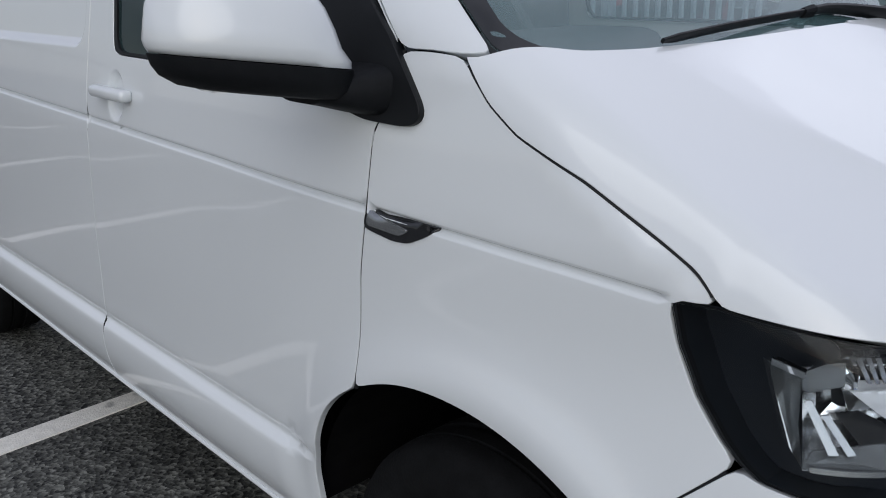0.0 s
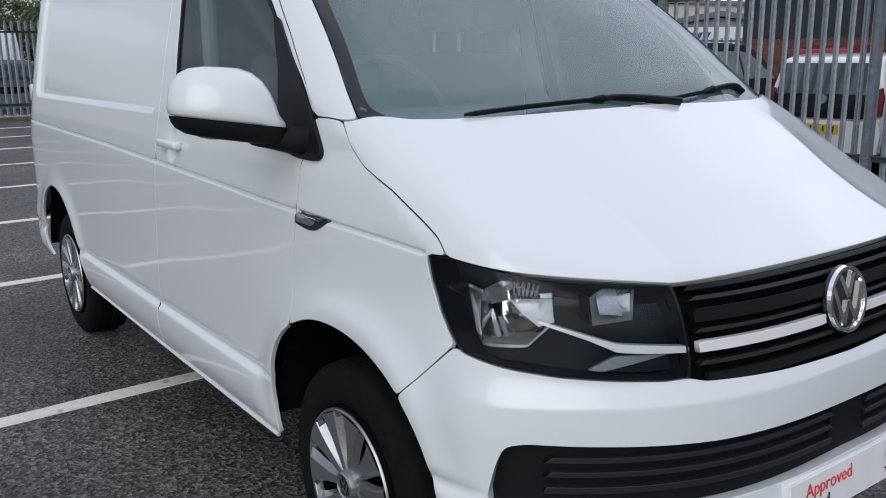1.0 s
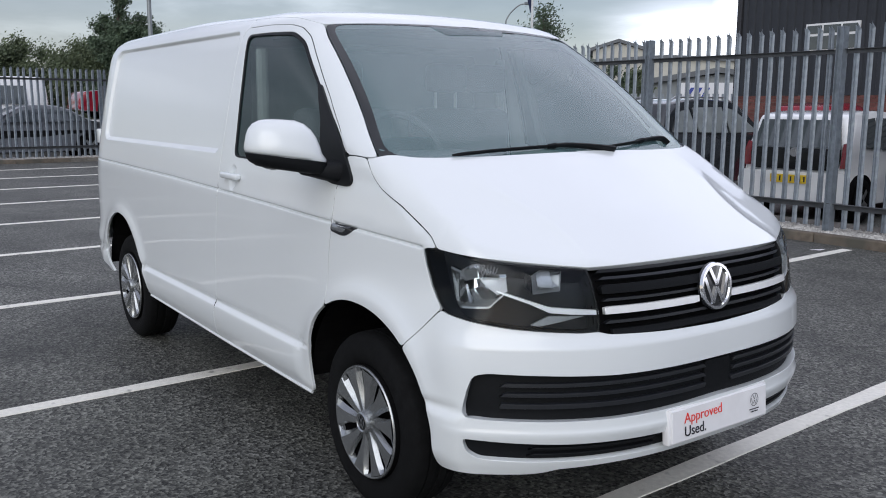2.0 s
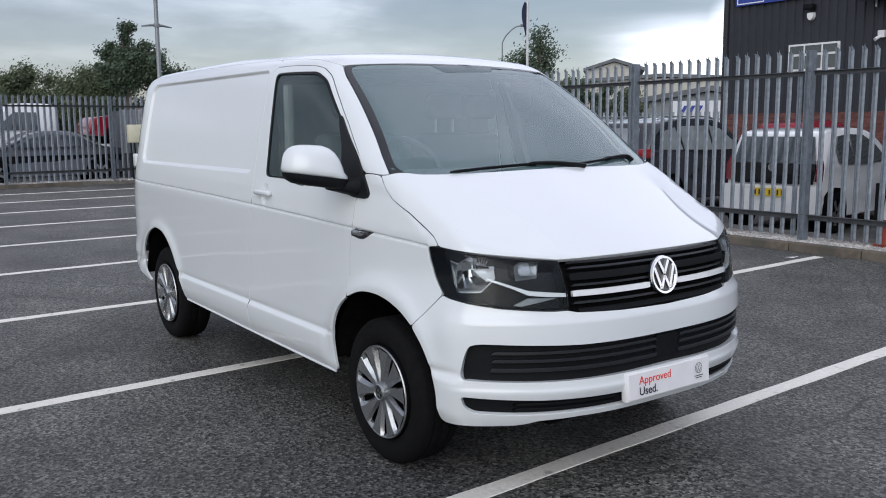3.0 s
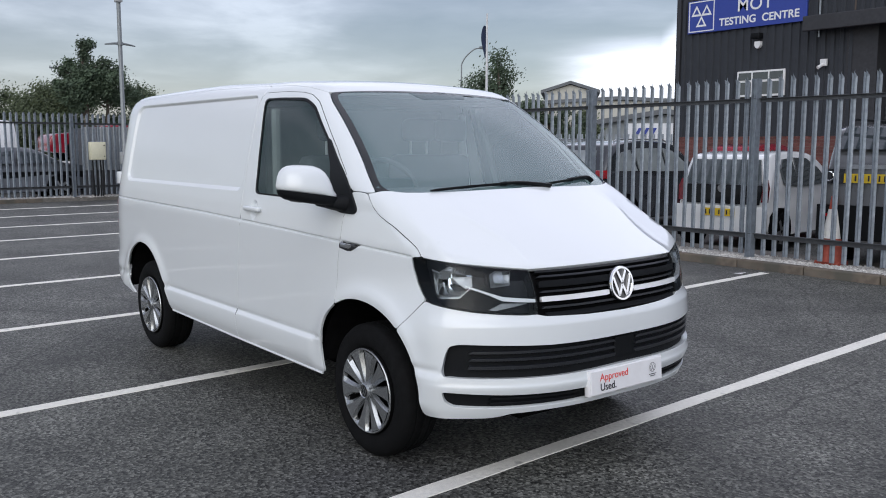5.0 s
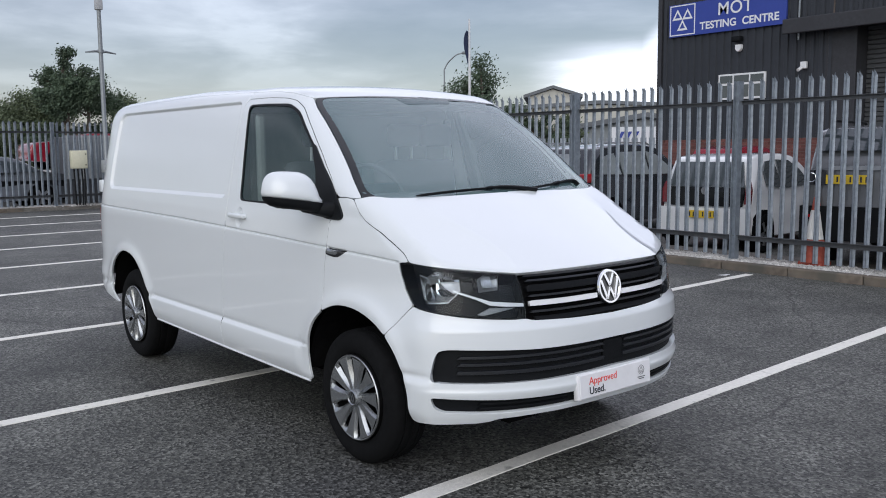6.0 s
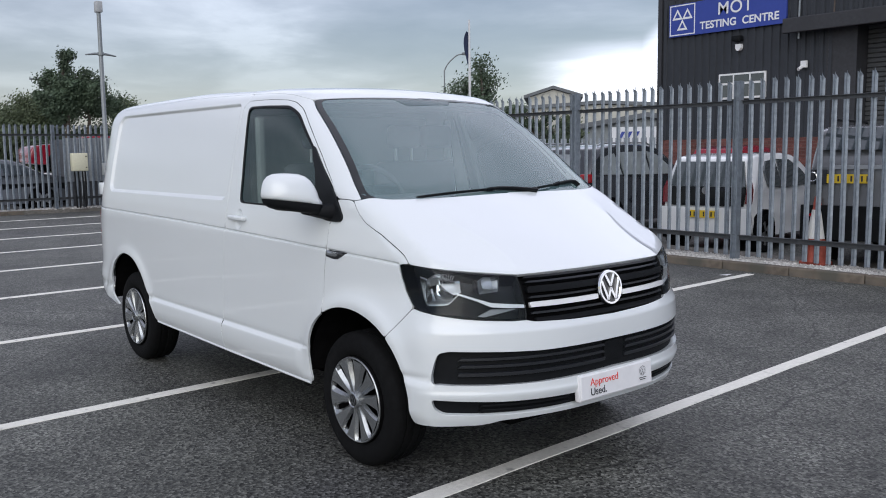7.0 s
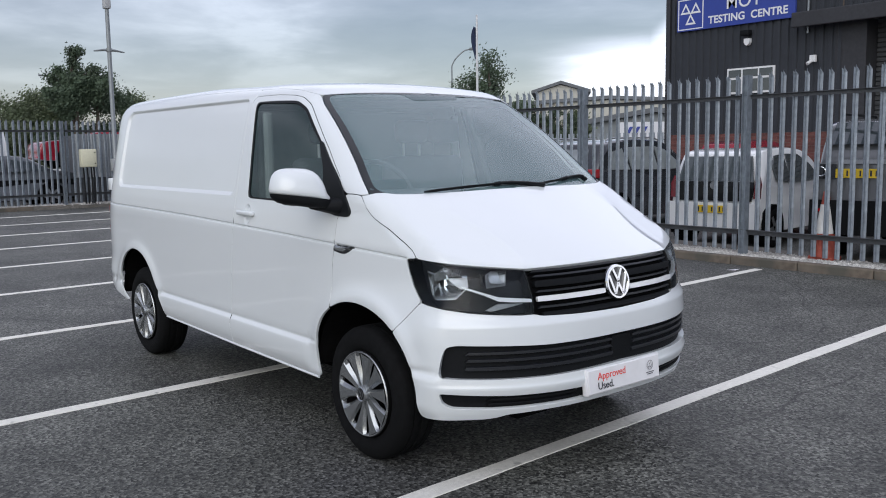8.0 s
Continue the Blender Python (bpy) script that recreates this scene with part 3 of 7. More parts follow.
lamp_low = onto(line3([(0.485, -0.866, 0.850), (0.59, -0.837, 0.836), (0.668, -0.756, 0.820), (0.733, -0.666, 0.811), (0.788, -0.560, 0.804), (0.806, -0.50, 0.806)]), CORNER, *REACH[CORNER])
lamp_low[0] = lamp_outer[-1]
lamp_inner = onto(line3([(0.806, -0.50, 0.806), (0.803, -0.497, 0.835), (0.797, -0.497, 0.871), (0.776, -0.506, 0.953), (0.75, -0.508, 1.003)]), CORNER, *REACH[CORNER])
lamp_inner[0], lamp_inner[-1] = lamp_low[-1], lamp_top[-1]
bumper_seam = side_line([(0.46, 0.863), (0.385, 0.785), (0.306, 0.704)])
wing_loop = joined(side_line([(-0.135, 1.33), (-0.075, 1.331), (-0.014, 1.327)]), bonnet_seam, lamp_corner, side_line([(0.348, 1.047), (0.363, 0.99), (0.393, 0.93), (0.432, 0.885), (0.46, 0.863)]), bumper_seam,
                   side_line([(0.306, 0.704)] + [p for p in front_arch if -0.218 < p[0] < 0.305] + [(-0.219, 0.749)]), side_line(door_front)[::-1])

side_data = panel([side_loop], RIGHT, 0.045, deep=0.014, rows=[r for r in groove_rows + crease_rows + recess_rows + arch_rows])
door_data = panel([door_loop, win_frame], RIGHT, 0.04, deep=0.014, rows=groove_rows + crease_rows + arch_rows + cup_rows)
frame_data = panel([frame_loop], RIGHT, 0.03)
wing_data = panel([wing_loop], RIGHT, 0.03, deep=0.014, rows=groove_rows + arch_rows)
for d, n in ((lambda q: q, ""), (mirrored, "")):
    lay("side_panel", d(side_data), WHITE, van)
    lay("front_door", d(door_data), WHITE, van)
    lay("pillar", d(frame_data), WHITE, van)
    lay("front_wing", d(wing_data), WHITE, van)


def seal(line, radius, depth, name="seam_seal"):
    """A dark rubber strip down in the joint along a line, on both sides of the van."""
    p = line - slope(line) * depth
    for k in (1, -1):
        part(name, tube(p * np.array((1, k, 1)), radius, 6), TRIM, van)


seal(side_line(door_front, 0.03), 0.0042, 0.0055)
seal(side_line(door_rear, 0.03), 0.0036, 0.0048)
seal(bonnet_seam[1:-1], 0.0048, 0.006)
seal(bumper_seam[1:-1], 0.0036, 0.005)
seal(side_line(door_top[:-1], 0.03), 0.004, 0.0055)

# roof, rear, windscreen
head_line = onto(line3([(-0.656, -0.674, 1.852), (-0.635, -0.45, 1.868), (-0.628, -0.25, 1.874), (-0.625, 0.0, 1.877)]), SLANT, *REACH[SLANT])
head_line[0] = screen_edge[0]
rear_top = np.array([rail_line[0] * (1, 1 - k / 12, 1) for k in range(0, 25)])
rear_top = onto(rear_top, UP, *REACH[UP])
rear_top[0], rear_top[-1] = rail_line[0], rail_line[0] * (1, -1, 1)
roof_loop = joined(rail_line, head_line, flip(head_line), flip(rail_line), rear_top[::-1])
lay("roof", panel([roof_loop], UP, 0.06), WHITE, van)
rear_side = side_line([(-3.90, 0.53), (-3.97, 0.62), (-3.97, 1.1), (-3.90, 1.86)])
rear_low = np.array([rear_side[0] * (1, 1 - k / 12, 1) for k in range(0, 25)])
rear_low = onto(rear_low, (-1, 0, 0), *REACH[(-1, 0, 0)])
rear_low[0], rear_low[-1] = rear_side[0], rear_side[0] * (1, -1, 1)
lay("rear_door", panel([joined(rear_side, rear_top, flip(rear_side), rear_low[::-1])], (-1, 0, 0), 0.07), WHITE, van)

FORM["upper"] = "screen"
cowl = onto(line3(curve([(0.028, -0.847, 1.331), (0.098, -0.765, 1.32), (0.138, -0.66, 1.318), (0.166, -0.53, 1.314), (0.190, -0.35, 1.318), (0.204, 0.0, 1.32)], 6)), SLANT, *REACH[SLANT])
cowl[0] = screen_edge[-1]
glass_loop = joined(screen_edge, cowl, flip(cowl), flip(screen_edge), flip(head_line), head_line[::-1])
pane = even(glass_loop, 0.02)
mid = np.array((-0.27, 0, 1.62))
inner_band = onto(eased(pane + (mid - pane) / np.linalg.norm(mid - pane, axis=1, keepdims=True) * np.array((0.026, 0.038, 0.026)), 5), SLANT, *REACH[SLANT])
windscreen = lay("windscreen", panel([glass_loop], SLANT, 0.05, lift=-0.001, deep=0.004, gap=0.003, ease=2), SCREEN, van, "tinted windscreen glass")
windscreen.visible_shadow = False
lay("screen_border", panel([glass_loop, inner_band], SLANT, 0.03, lift=0.0005, deep=0.004, gap=0.0035, ease=2), BORDER, van, "black border of the windscreen")
mirror_mount = onto(line3([(-0.535, -0.14, 1.822), (-0.625, -0.19, 1.868), (-0.625, 0.25, 1.868), (-0.56, 0.21, 1.836), (-0.535, -0.14, 1.822)]), SLANT, *REACH[SLANT])
lay("sensor_panel", panel([mirror_mount], SLANT, 0.03, lift=0.0005, deep=0.004), SHADEBAND, van, "darker tinted patch at the top of the windscreen")
FORM["upper"] = "bonnet"

# bonnet
bonnet_back = onto(line3(curve([(-0.014, -0.866, 1.325), (0.022, -0.848, 1.329), (0.087, -0.765, 1.328), (0.116, -0.69, 1.328), (0.137, -0.60, 1.322), (0.150, -0.45, 1.33), (0.157, -0.2, 1.333), (0.158, 0.0, 1.336)], 6), 0.015), UP, *REACH[UP])
bonnet_back[0] = bonnet_seam[0]
bonnet_lip = onto(line3([(0.75, -0.508, 1.003), (0.785, -0.29, 1.004), (0.80, 0.0, 1.004)]), CORNER, *REACH[CORNER])
bonnet_lip[0] = lamp_top[-1]
bonnet_lip[-1, 1] = 0
crown_rows = [onto(np.array([(x, s * (float(crease_y(x)) + d), 1.0) for x in np.arange(0.15, 0.76, 0.025)]), UP, *REACH[UP]) for s in (-1, 1) for d in (-0.04, -0.014, -0.007, 0, 0.007, 0.014, 0.04)]
edge_rows = []
for sgn in (1, -1):
    for d in (0.009, 0.020, 0.034, 0.052):
        q = bonnet_seam[2:-2] + np.array((-0.3 * d, d, 0))
        edge_rows.append(onto(q * (1, sgn, 1), UP, *REACH[UP]))
    for d in (0.008, 0.018, 0.030, 0.046):
        edge_rows.append(onto((lamp_top[2:-2] + np.array((-0.72 * d, 0.70 * d, 0))) * (1, sgn, 1), UP, *REACH[UP]))
bonnet_loop = joined(bonnet_seam, lamp_top, bonnet_lip, flip(bonnet_lip), flip(lamp_top), flip(bonnet_seam), flip(bonnet_back), bonnet_back[::-1])
lay("bonnet", panel([bonnet_loop], UP, 0.035, rows=crown_rows + edge_rows, gap=0.003, deep=0.02, lift=0.002, edge=0.012), WHITE, van)
FORM["upper"] = "both"

# bumper, one skin round the nose
bump_top = round_line([(0.806, -0.50, 0.806), (0.82, -0.475, 0.797), (0.858, -0.25, 0.788), (0.875, 0, 0.783)])
bump_top[0] = lamp_low[-1]
bump_arch = side_line([(0.306, 0.704)] + [p for p in front_arch[::-1] if p[0] > 0.307] + [(0.464, 0.335)])
bump_low = round_line([(0.466, -0.92, 0.335), (0.50, -0.90, 0.327), (0.62, -0.805, 0.331), (0.70, -0.70, 0.335), (0.735, -0.66, 0.342), (0.765, -0.625, 0.355), (0.84, -0.45, 0.363), (0.88, 0.0, 0.366)])
bump_low[0] = bump_arch[-1]
slot_low = round_line([(0.865, 0.0, 0.388), (0.87, -0.25, 0.388), (0.79, -0.59, 0.386), (0.70, -0.735, 0.387), (0.617, -0.837, 0.392), (0.593, -0.868, 0.414)])
slot_top = round_line([(0.583, -0.876, 0.462), (0.676, -0.79, 0.456), (0.785, -0.625, 0.449), (0.895, -0.25, 0.447), (0.9, 0.0, 0.447)])
mesh_low = round_line([(0.91, 0.0, 0.530), (0.905, -0.2, 0.528), (0.86, -0.462, 0.526), (0.76, -0.68, 0.527), (0.645, -0.815, 0.529), (0.590, -0.868, 0.533), (0.578, -0.876, 0.545)])
mesh_top = round_line([(0.578, -0.876, 0.545), (0.596, -0.868, 0.628), (0.609, -0.855, 0.672), (0.64, -0.82, 0.681), (0.75, -0.683, 0.677), (0.857, -0.468, 0.669), (0.905, -0.17, 0.668), (0.905, 0.0, 0.668)])
seam_part = side_line([(0.485, 0.850), (0.46, 0.860), (0.385, 0.785), (0.306, 0.704)])
half = joined(bump_top[::-1], lamp_low[::-1], seam_part, bump_arch, bump_low)
mesh_loop = joined(mesh_low, mesh_top, flip(mesh_top), flip(mesh_low))
slot_loop = joined(slot_low, slot_top, flip(slot_top), flip(slot_low))
shoulder_rows = [round_line([(0.9 * math.cos(a), 0.9 * math.sin(a), z) for a in np.linspace(-1.14, 1.14, 100)], 1.0) for z in (0.46, 0.472, 0.482, 0.492, 0.504, 0.70, 0.735, 0.752, 0.759, 0.765, 0.772, 0.785)]
lay("front_bumper", panel([joined(half, flip(half)), mesh_loop, slot_loop], ROUND, 0.03, gap=0.0015, deep=0.03, ease=1, edge=0.014, rows=shoulder_rows), WHITE, van)
lay("lower_grille", panel([mesh_loop], ROUND, 0.04, lift=-0.03, gap=-0.004, deep=0.01), BLACK, van, "black plastic lower grille")
lay("lower_slot", panel([slot_loop], ROUND, 0.03, lift=-0.02, gap=-0.004, deep=0.01), BLACK, van, "black plastic lower slot")


def bar(z0, z1, y0, y1, lift, mat, name, deep=0.03, label=""):
    """A slat across the nose between two heights, from y0 to y1."""
    n = 24
    ys = np.linspace(y0, y1, n)
    lo = onto(np.array([(0.8, y, z0) for y in ys]), AHEAD, *REACH[AHEAD])
    hi = onto(np.array([(0.8, y, z1) for y in ys[::-1]]), AHEAD, *REACH[AHEAD])
    d = panel([joined(lo, hi)], AHEAD, 0.05, lift=lift, gap=0.0, deep=deep, ease=0, edge=0.02 if z1 - z0 > 0.012 else 0.03)
    return lay(name, d, mat, van, label)


for z, h in ((0.573, 0.007), (0.610, 0.0055), (0.643, 0.0055)):
    for s in (-1, 1):
        bar(z - h, z + h, min(s * 0.80, s * 0.07), max(s * 0.80, s * 0.07), -0.010, SATINBLACK, "grille_bar", 0.02)
bar(0.560, 0.655, -0.07, 0.07, -0.018, BLACK, "grille_blank", 0.015, "plain black panel in the lower grille")
for z in (0.405, 0.428):
    for s in (-1, 1):
        bar(z - 0.004, z + 0.004, min(s * 0.72, s * 0.30), max(s * 0.72, s * 0.30), -0.008, TRIM, "grille_bar", 0.012)

# upper grille
grille_half = joined(bonnet_lip[::-1], lamp_inner[::-1], bump_top)
lay("upper_grille", panel([joined(grille_half, flip(grille_half))], ROUND, 0.04, lift=-0.035, gap=-0.003, deep=0.01), UNDER, van, "black recessed upper grille")
bar(0.990, 0.999, -0.492, 0.492, -0.004, TRIM, "grille_bar", 0.03)
bar(0.969, 0.977, -0.49, 0.49, -0.004, SATINBLACK, "grille_bar", 0.03)
bar(0.924, 0.951, -0.488, 0.488, 0.004, BLACK, "grille_bar", 0.03, "grey-black upper grille bar")
bar(0.900, 0.908, -0.486, 0.486, -0.004, SATINBLACK, "grille_bar", 0.025)
bar(0.829, 0.838, -0.484, 0.484, -0.003, SATINBLACK, "grille_bar", 0.025)
bar(0.793, 0.810, -0.46, 0.46, -0.003, BLACK, "grille_bar", 0.02)
for s in (-1, 1):
    bar(0.860, 0.882, min(s * 0.484, s * 0.088), max(s * 0.484, s * 0.088), 0.008, STRIP, "chrome_strip", 0.02, "chrome strip of the upper grille")

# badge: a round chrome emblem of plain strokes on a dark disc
badge = part("badge", lathe([(0.0, 0.083), (0.012, 0.080), (0.012, 0.0005)], 40, "x"), GLOSSBLACK, van, "dark disc of the round emblem")
badge.matrix_basis = Matrix.Translation((0.853, 0.0, 0.903)) @ Euler((0, radians(-9), 0)).to_matrix().to_4x4()
ring = bmesh.new()
for r0, r1 in ((0.068, 0.083),):
    n = 48
    rows4 = []
    for i in range(n):
        a = 2 * math.pi * i / n
        rows4.append([ring.verts.new((xx, rr * math.cos(a), rr * math.sin(a))) for xx, rr in ((0.010, r1), (0.019, r1 - 0.003), (0.019, r0 + 0.003), (0.010, r0))])
    for i in range(n):
        for q in range(3):
            ring.faces.new((rows4[i][q], rows4[(i + 1) % n][q], rows4[(i + 1) % n][q + 1], rows4[i][q + 1]))
bmesh.ops.recalc_face_normals(ring, faces=ring.faces)
part("ring", ring, CHROME, badge, "chrome ring")
for (ya, za), (yb, zb) in (((-0.030, 0.062), (0.0, 0.006)), ((0.030, 0.062), (0.0, 0.006)), ((-0.060, 0.034), (-0.026, -0.056)), ((0.060, 0.034), (0.026, -0.056)), ((-0.026, -0.056), (0.0, -0.004)), ((0.026, -0.056), (0.0, -0.004))):
    d = Vector((0, yb - ya, zb - za)).normalized()
    w = Vector((0, -d.z, d.y)) * 0.0068
    a, b = Vector((0, ya, za)), Vector((0, yb, zb))
    part("stroke", prism([(q.y, q.z) for q in (a - w, b - w, b + w, a + w)], 0.011, 0.018, "yz"), CHROME, badge)

# headlamps
lamp_loop = joined(lamp_top, lamp_inner[::-1], lamp_low[::-1], lamp_outer[::-1], lamp_corner[::-1])
lamp_back = panel([lamp_loop], CORNER, 0.03, lift=-0.085, gap=0.004, deep=0.004, ease=0, edge=0.01)
lamp_lens = panel([lamp_loop], CORNER, 0.02, lift=0.0, gap=0.003, deep=0.004, ease=0, edge=0.009)
pane = even(lamp_loop, 0.008)
mid = pane.mean(0)
lamp_in = onto(pane + (mid - pane) / np.linalg.norm(mid - pane, axis=1, keepdims=True) * 0.007, CORNER, *REACH[CORNER])
lamp_edge = panel([lamp_loop, lamp_in], CORNER, 0.02, lift=-0.005, gap=0.002, deep=0.012, ease=0, edge=0.008)
lamp_wall = panel([lamp_loop, lamp_in], CORNER, 0.02, lift=-0.012, gap=0.0035, deep=0.075, ease=0, edge=0.008)


def lamp_shape(points, lift, deep, size=0.02):
    l = onto(line3(points + points[:1], 0.012), CORNER, *REACH[CORNER])
    return panel([l], CORNER, size, lift=lift, gap=0.0, deep=deep, ease=0, edge=0.008)


INTO = np.array(CORNER) / np.linalg.norm(CORNER)


def bowl(name, rim, shallow, deep, shrink, shift, side, parent, mat, label, ribs=0):
    """A faceted reflector: flat sides from a rim behind the lens to a smaller floor, the floor with steps."""
    r = onto(np.array(rim, float), CORNER, *REACH[CORNER]) - INTO * shallow
    c = r.mean(0)
    low = c + (r - c) * shrink + np.array(shift) - INTO * (deep - shallow)
    v = [tuple(p) for p in r] + [tuple(p) for p in low]
    n = len(r)
    f = [(i, (i + 1) % n, n + (i + 1) % n, n + i) for i in range(n)]
    cc = low.mean(0) - INTO * 0.012
    v.append(tuple(cc))
    f += [(n + i, n + (i + 1) % n, 2 * n) for i in range(n)]
    for k_ in range(ribs):
        t0, t1 = k_ / ribs, (k_ + 0.6) / ribs
        a, b = low[0] * (1 - t0) + low[1 % n] * t0, low[0] * (1 - t1) + low[1 % n] * t1
        d, e = cc * 0.45 + a * 0.55, cc * 0.45 + b * 0.55
        at = len(v)
        v += [tuple(q + INTO * 0.012) for q in (a, b, e, d)]
        f.append((at, at + 1, at + 2, at + 3))
    v, f, _ = side((np.array(v), f, np.zeros((len(v), 3))))
    mesh_object(name, v, f, mat, parent, None, False, label)


def lamp_plate(name, points, depths, side, parent, mat, label=""):
    """A thin flat facet inside the lamp, each corner at its own depth behind the lens."""
    r = onto(np.array(points, float), CORNER, *REACH[CORNER]) - INTO * np.array(depths)[:, None]
    n = len(r)
    v = np.vstack([r, r - INTO * 0.003])
    f = [tuple(range(n)), tuple(range(2 * n - 1, n - 1, -1))] + [(i, n + i, n + (i + 1) % n, (i + 1) % n) for i in range(n)]
    v, f, _ = side((v, f, np.zeros((len(v), 3))))
    mesh_object(name, v, f, mat, parent, None, False, label)


def lamp_band(points, width, lift, deep):
    p = np.array(points, float)
    w = np.broadcast_to(np.array(width, float), (len(p),))
    return lamp_shape([tuple(q + (0, 0, h / 2)) for q, h in zip(p, w)] + [tuple(q - (0, 0, h / 2)) for q, h in zip(p[::-1], w[::-1])], lift, deep)


for k, side in enumerate((lambda q: q, mirrored)):
    lamp = lay("headlamp", side(lamp_back), LAMPDARK, van, "clear headlamp with dark housing and chrome reflectors")
    lay("rim", side(lamp_edge), TRIM, lamp)
    lay("inner_wall", side(lamp_wall), LAMPDARK, lamp)
    bowl("reflector", [(0.538, -0.808, 1.017), (0.605, -0.727, 1.013), (0.648, -0.756, 0.935), (0.614, -0.799, 0.886), (0.533, -0.855, 0.876), (0.512, -0.840, 0.992)], 0.008, 0.070, 0.66, (0.008, 0.015, 0.004), side, lamp, REFLECTOR, "faceted chrome reflector", 5)
    bowl("reflector_step", [(0.545, -0.80, 0.965), (0.60, -0.752, 0.970), (0.612, -0.768, 0.945), (0.575, -0.81, 0.925)], 0.040, 0.062, 0.8, (0, 0, -0.004), side, lamp, REFLECTOR, "", 3)
    for i in range(6):
        u0, u1 = i / 6, (i + 0.5) / 6
        top_, low_ = (np.array((0.557, -0.797, 1.012)), np.array((0.600, -0.739, 1.013))), (np.array((0.573, -0.803, 0.985)), np.array((0.607, -0.764, 0.986)))
        lamp_plate("reflector_rib", [top_[0] * (1 - u0) + top_[1] * u0, top_[0] * (1 - u1) + top_[1] * u1, low_[0] * (1 - u1) + low_[1] * u1, low_[0] * (1 - u0) + low_[1] * u0], (0.042, 0.042, 0.018, 0.018), side, lamp, SATIN)
    lamp_plate("reflector_facet", [(0.571, -0.817, 0.965), (0.633, -0.753, 0.968), (0.648, -0.754, 0.935), (0.629, -0.781, 0.924), (0.600, -0.802, 0.944)], (0.064, 0.064, 0.014, 0.012, 0.034), side, lamp, STRIP, "near-white facet with a mirror's gleam in its colour")
    lamp_plate("reflector_facet", [(0.520, -0.838, 0.990), (0.552, -0.806, 1.000), (0.565, -0.812, 0.968), (0.530, -0.843, 0.952)], (0.030, 0.034, 0.045, 0.040), side, lamp, SATIN)
    # two grey bars shaped as the upright highlights in the lower bowl
    for pts_ in ([(0.536, -0.841, 0.944), (0.545, -0.837, 0.945), (0.571, -0.835, 0.896), (0.561, -0.840, 0.894)], [(0.557, -0.835, 0.929), (0.565, -0.831, 0.931), (0.586, -0.825, 0.899), (0.579, -0.830, 0.896)]):
        lamp_plate("reflector_rib", pts_, (0.045, 0.045, 0.020, 0.020), side, lamp, SATIN)
    # gloss black plate: the dark reflection amid the chrome bowl, put in as colour
    lamp_plate("reflector_facet", [(0.590, -0.815, 0.942), (0.628, -0.783, 0.922), (0.622, -0.790, 0.902), (0.596, -0.815, 0.899), (0.570, -0.828, 0.934)], (0.040, 0.025, 0.034, 0.040, 0.046), side, lamp, GLOSSBLACK)
    lamp_plate("reflector_facet", [(0.533, -0.855, 0.878), (0.613, -0.806, 0.887), (0.640, -0.771, 0.914), (0.610, -0.804, 0.907), (0.551, -0.845, 0.890)], (0.010, 0.010, 0.010, 0.034, 0.034), side, lamp, SATIN)
    lamp_plate("indicator_lens", [(0.679, -0.666, 0.984), (0.678, -0.642, 0.997), (0.692, -0.621, 0.996), (0.726, -0.632, 0.945), (0.698, -0.673, 0.950)], (0.036, 0.036, 0.036, 0.012, 0.012), side, lamp, HATCH_LENS, "ribbed grey indicator lens")
    fin = [(0.476, -0.851, 0.999), (0.510, -0.839, 0.990), (0.512, -0.842, 0.93), (0.530, -0.853, 0.878), (0.512, -0.853, 0.90), (0.492, -0.852, 0.955)]
    bowl("reflector_fin", fin, 0.006, 0.030, 0.9, (0, 0, 0), side, lamp, SATIN, "grey metal fin")
    lay("fin_edge", side(lamp_band([(0.476, -0.851, 0.999), (0.510, -0.839, 0.990)], 0.008, -0.004, 0.01)), CHROME, lamp)
    lay("reflector_lip", side(lamp_band([(0.535, -0.853, 0.880), (0.614, -0.799, 0.886), (0.645, -0.757, 0.934)], 0.006, -0.008, 0.012)), SATIN, lamp)
    bulb = lathe([(0.0, 0.012), (0.03, 0.012), (0.04, 0.004)], 14, "x")
    ob = part("bulb_cap", bulb, CHROME, lamp, "", True)
    sy = -1 if k == 0 else 1
    ob.matrix_basis = Matrix.Translation((0.515, sy * 0.745, 0.965)) @ Euler((0, 0, sy * radians(42))).to_matrix().to_4x4()
    bowl("indicator", [(0.673, -0.645, 1.000), (0.710, -0.585, 0.996), (0.738, -0.614, 0.936), (0.695, -0.690, 0.926), (0.668, -0.674, 0.985)], 0.012, 0.045, 0.75, (0.004, 0.008, 0.0), side, lamp, GREYLENS, "grey indicator bowl", 6)
    bowl("indicator_fin", [(0.650, -0.689, 0.993), (0.671, -0.675, 0.982), (0.690, -0.696, 0.930), (0.676, -0.708, 0.945)], 0.010, 0.030, 0.9, (0, 0, 0), side, lamp, LAMPDARK, "")
    lay("chrome_strip", side(lamp_band([(0.623, -0.780, 0.938), (0.695, -0.698, 0.902), (0.731, -0.647, 0.879), (0.765, -0.580, 0.872), (0.802, -0.500, 0.866)], [0.006, 0.009, 0.017, 0.017, 0.013], -0.008, 0.02)), STRIP, lamp)
    lay("marker", side(lamp_shape([(0.705, -0.700, 0.830), (0.733, -0.646, 0.858), (0.788, -0.535, 0.856), (0.722, -0.674, 0.826)], -0.03, 0.01)), GREYLENS, lamp)
    ob = lay("lens", side(lamp_lens), LENS, lamp, "clear lens")
    ob.visible_shadow = False
    # door glass, seal and mirror foot
    pane = even(win_frame, 0.012)
    mid = np.array((-0.72, pane[:, 1].mean(), 1.50))
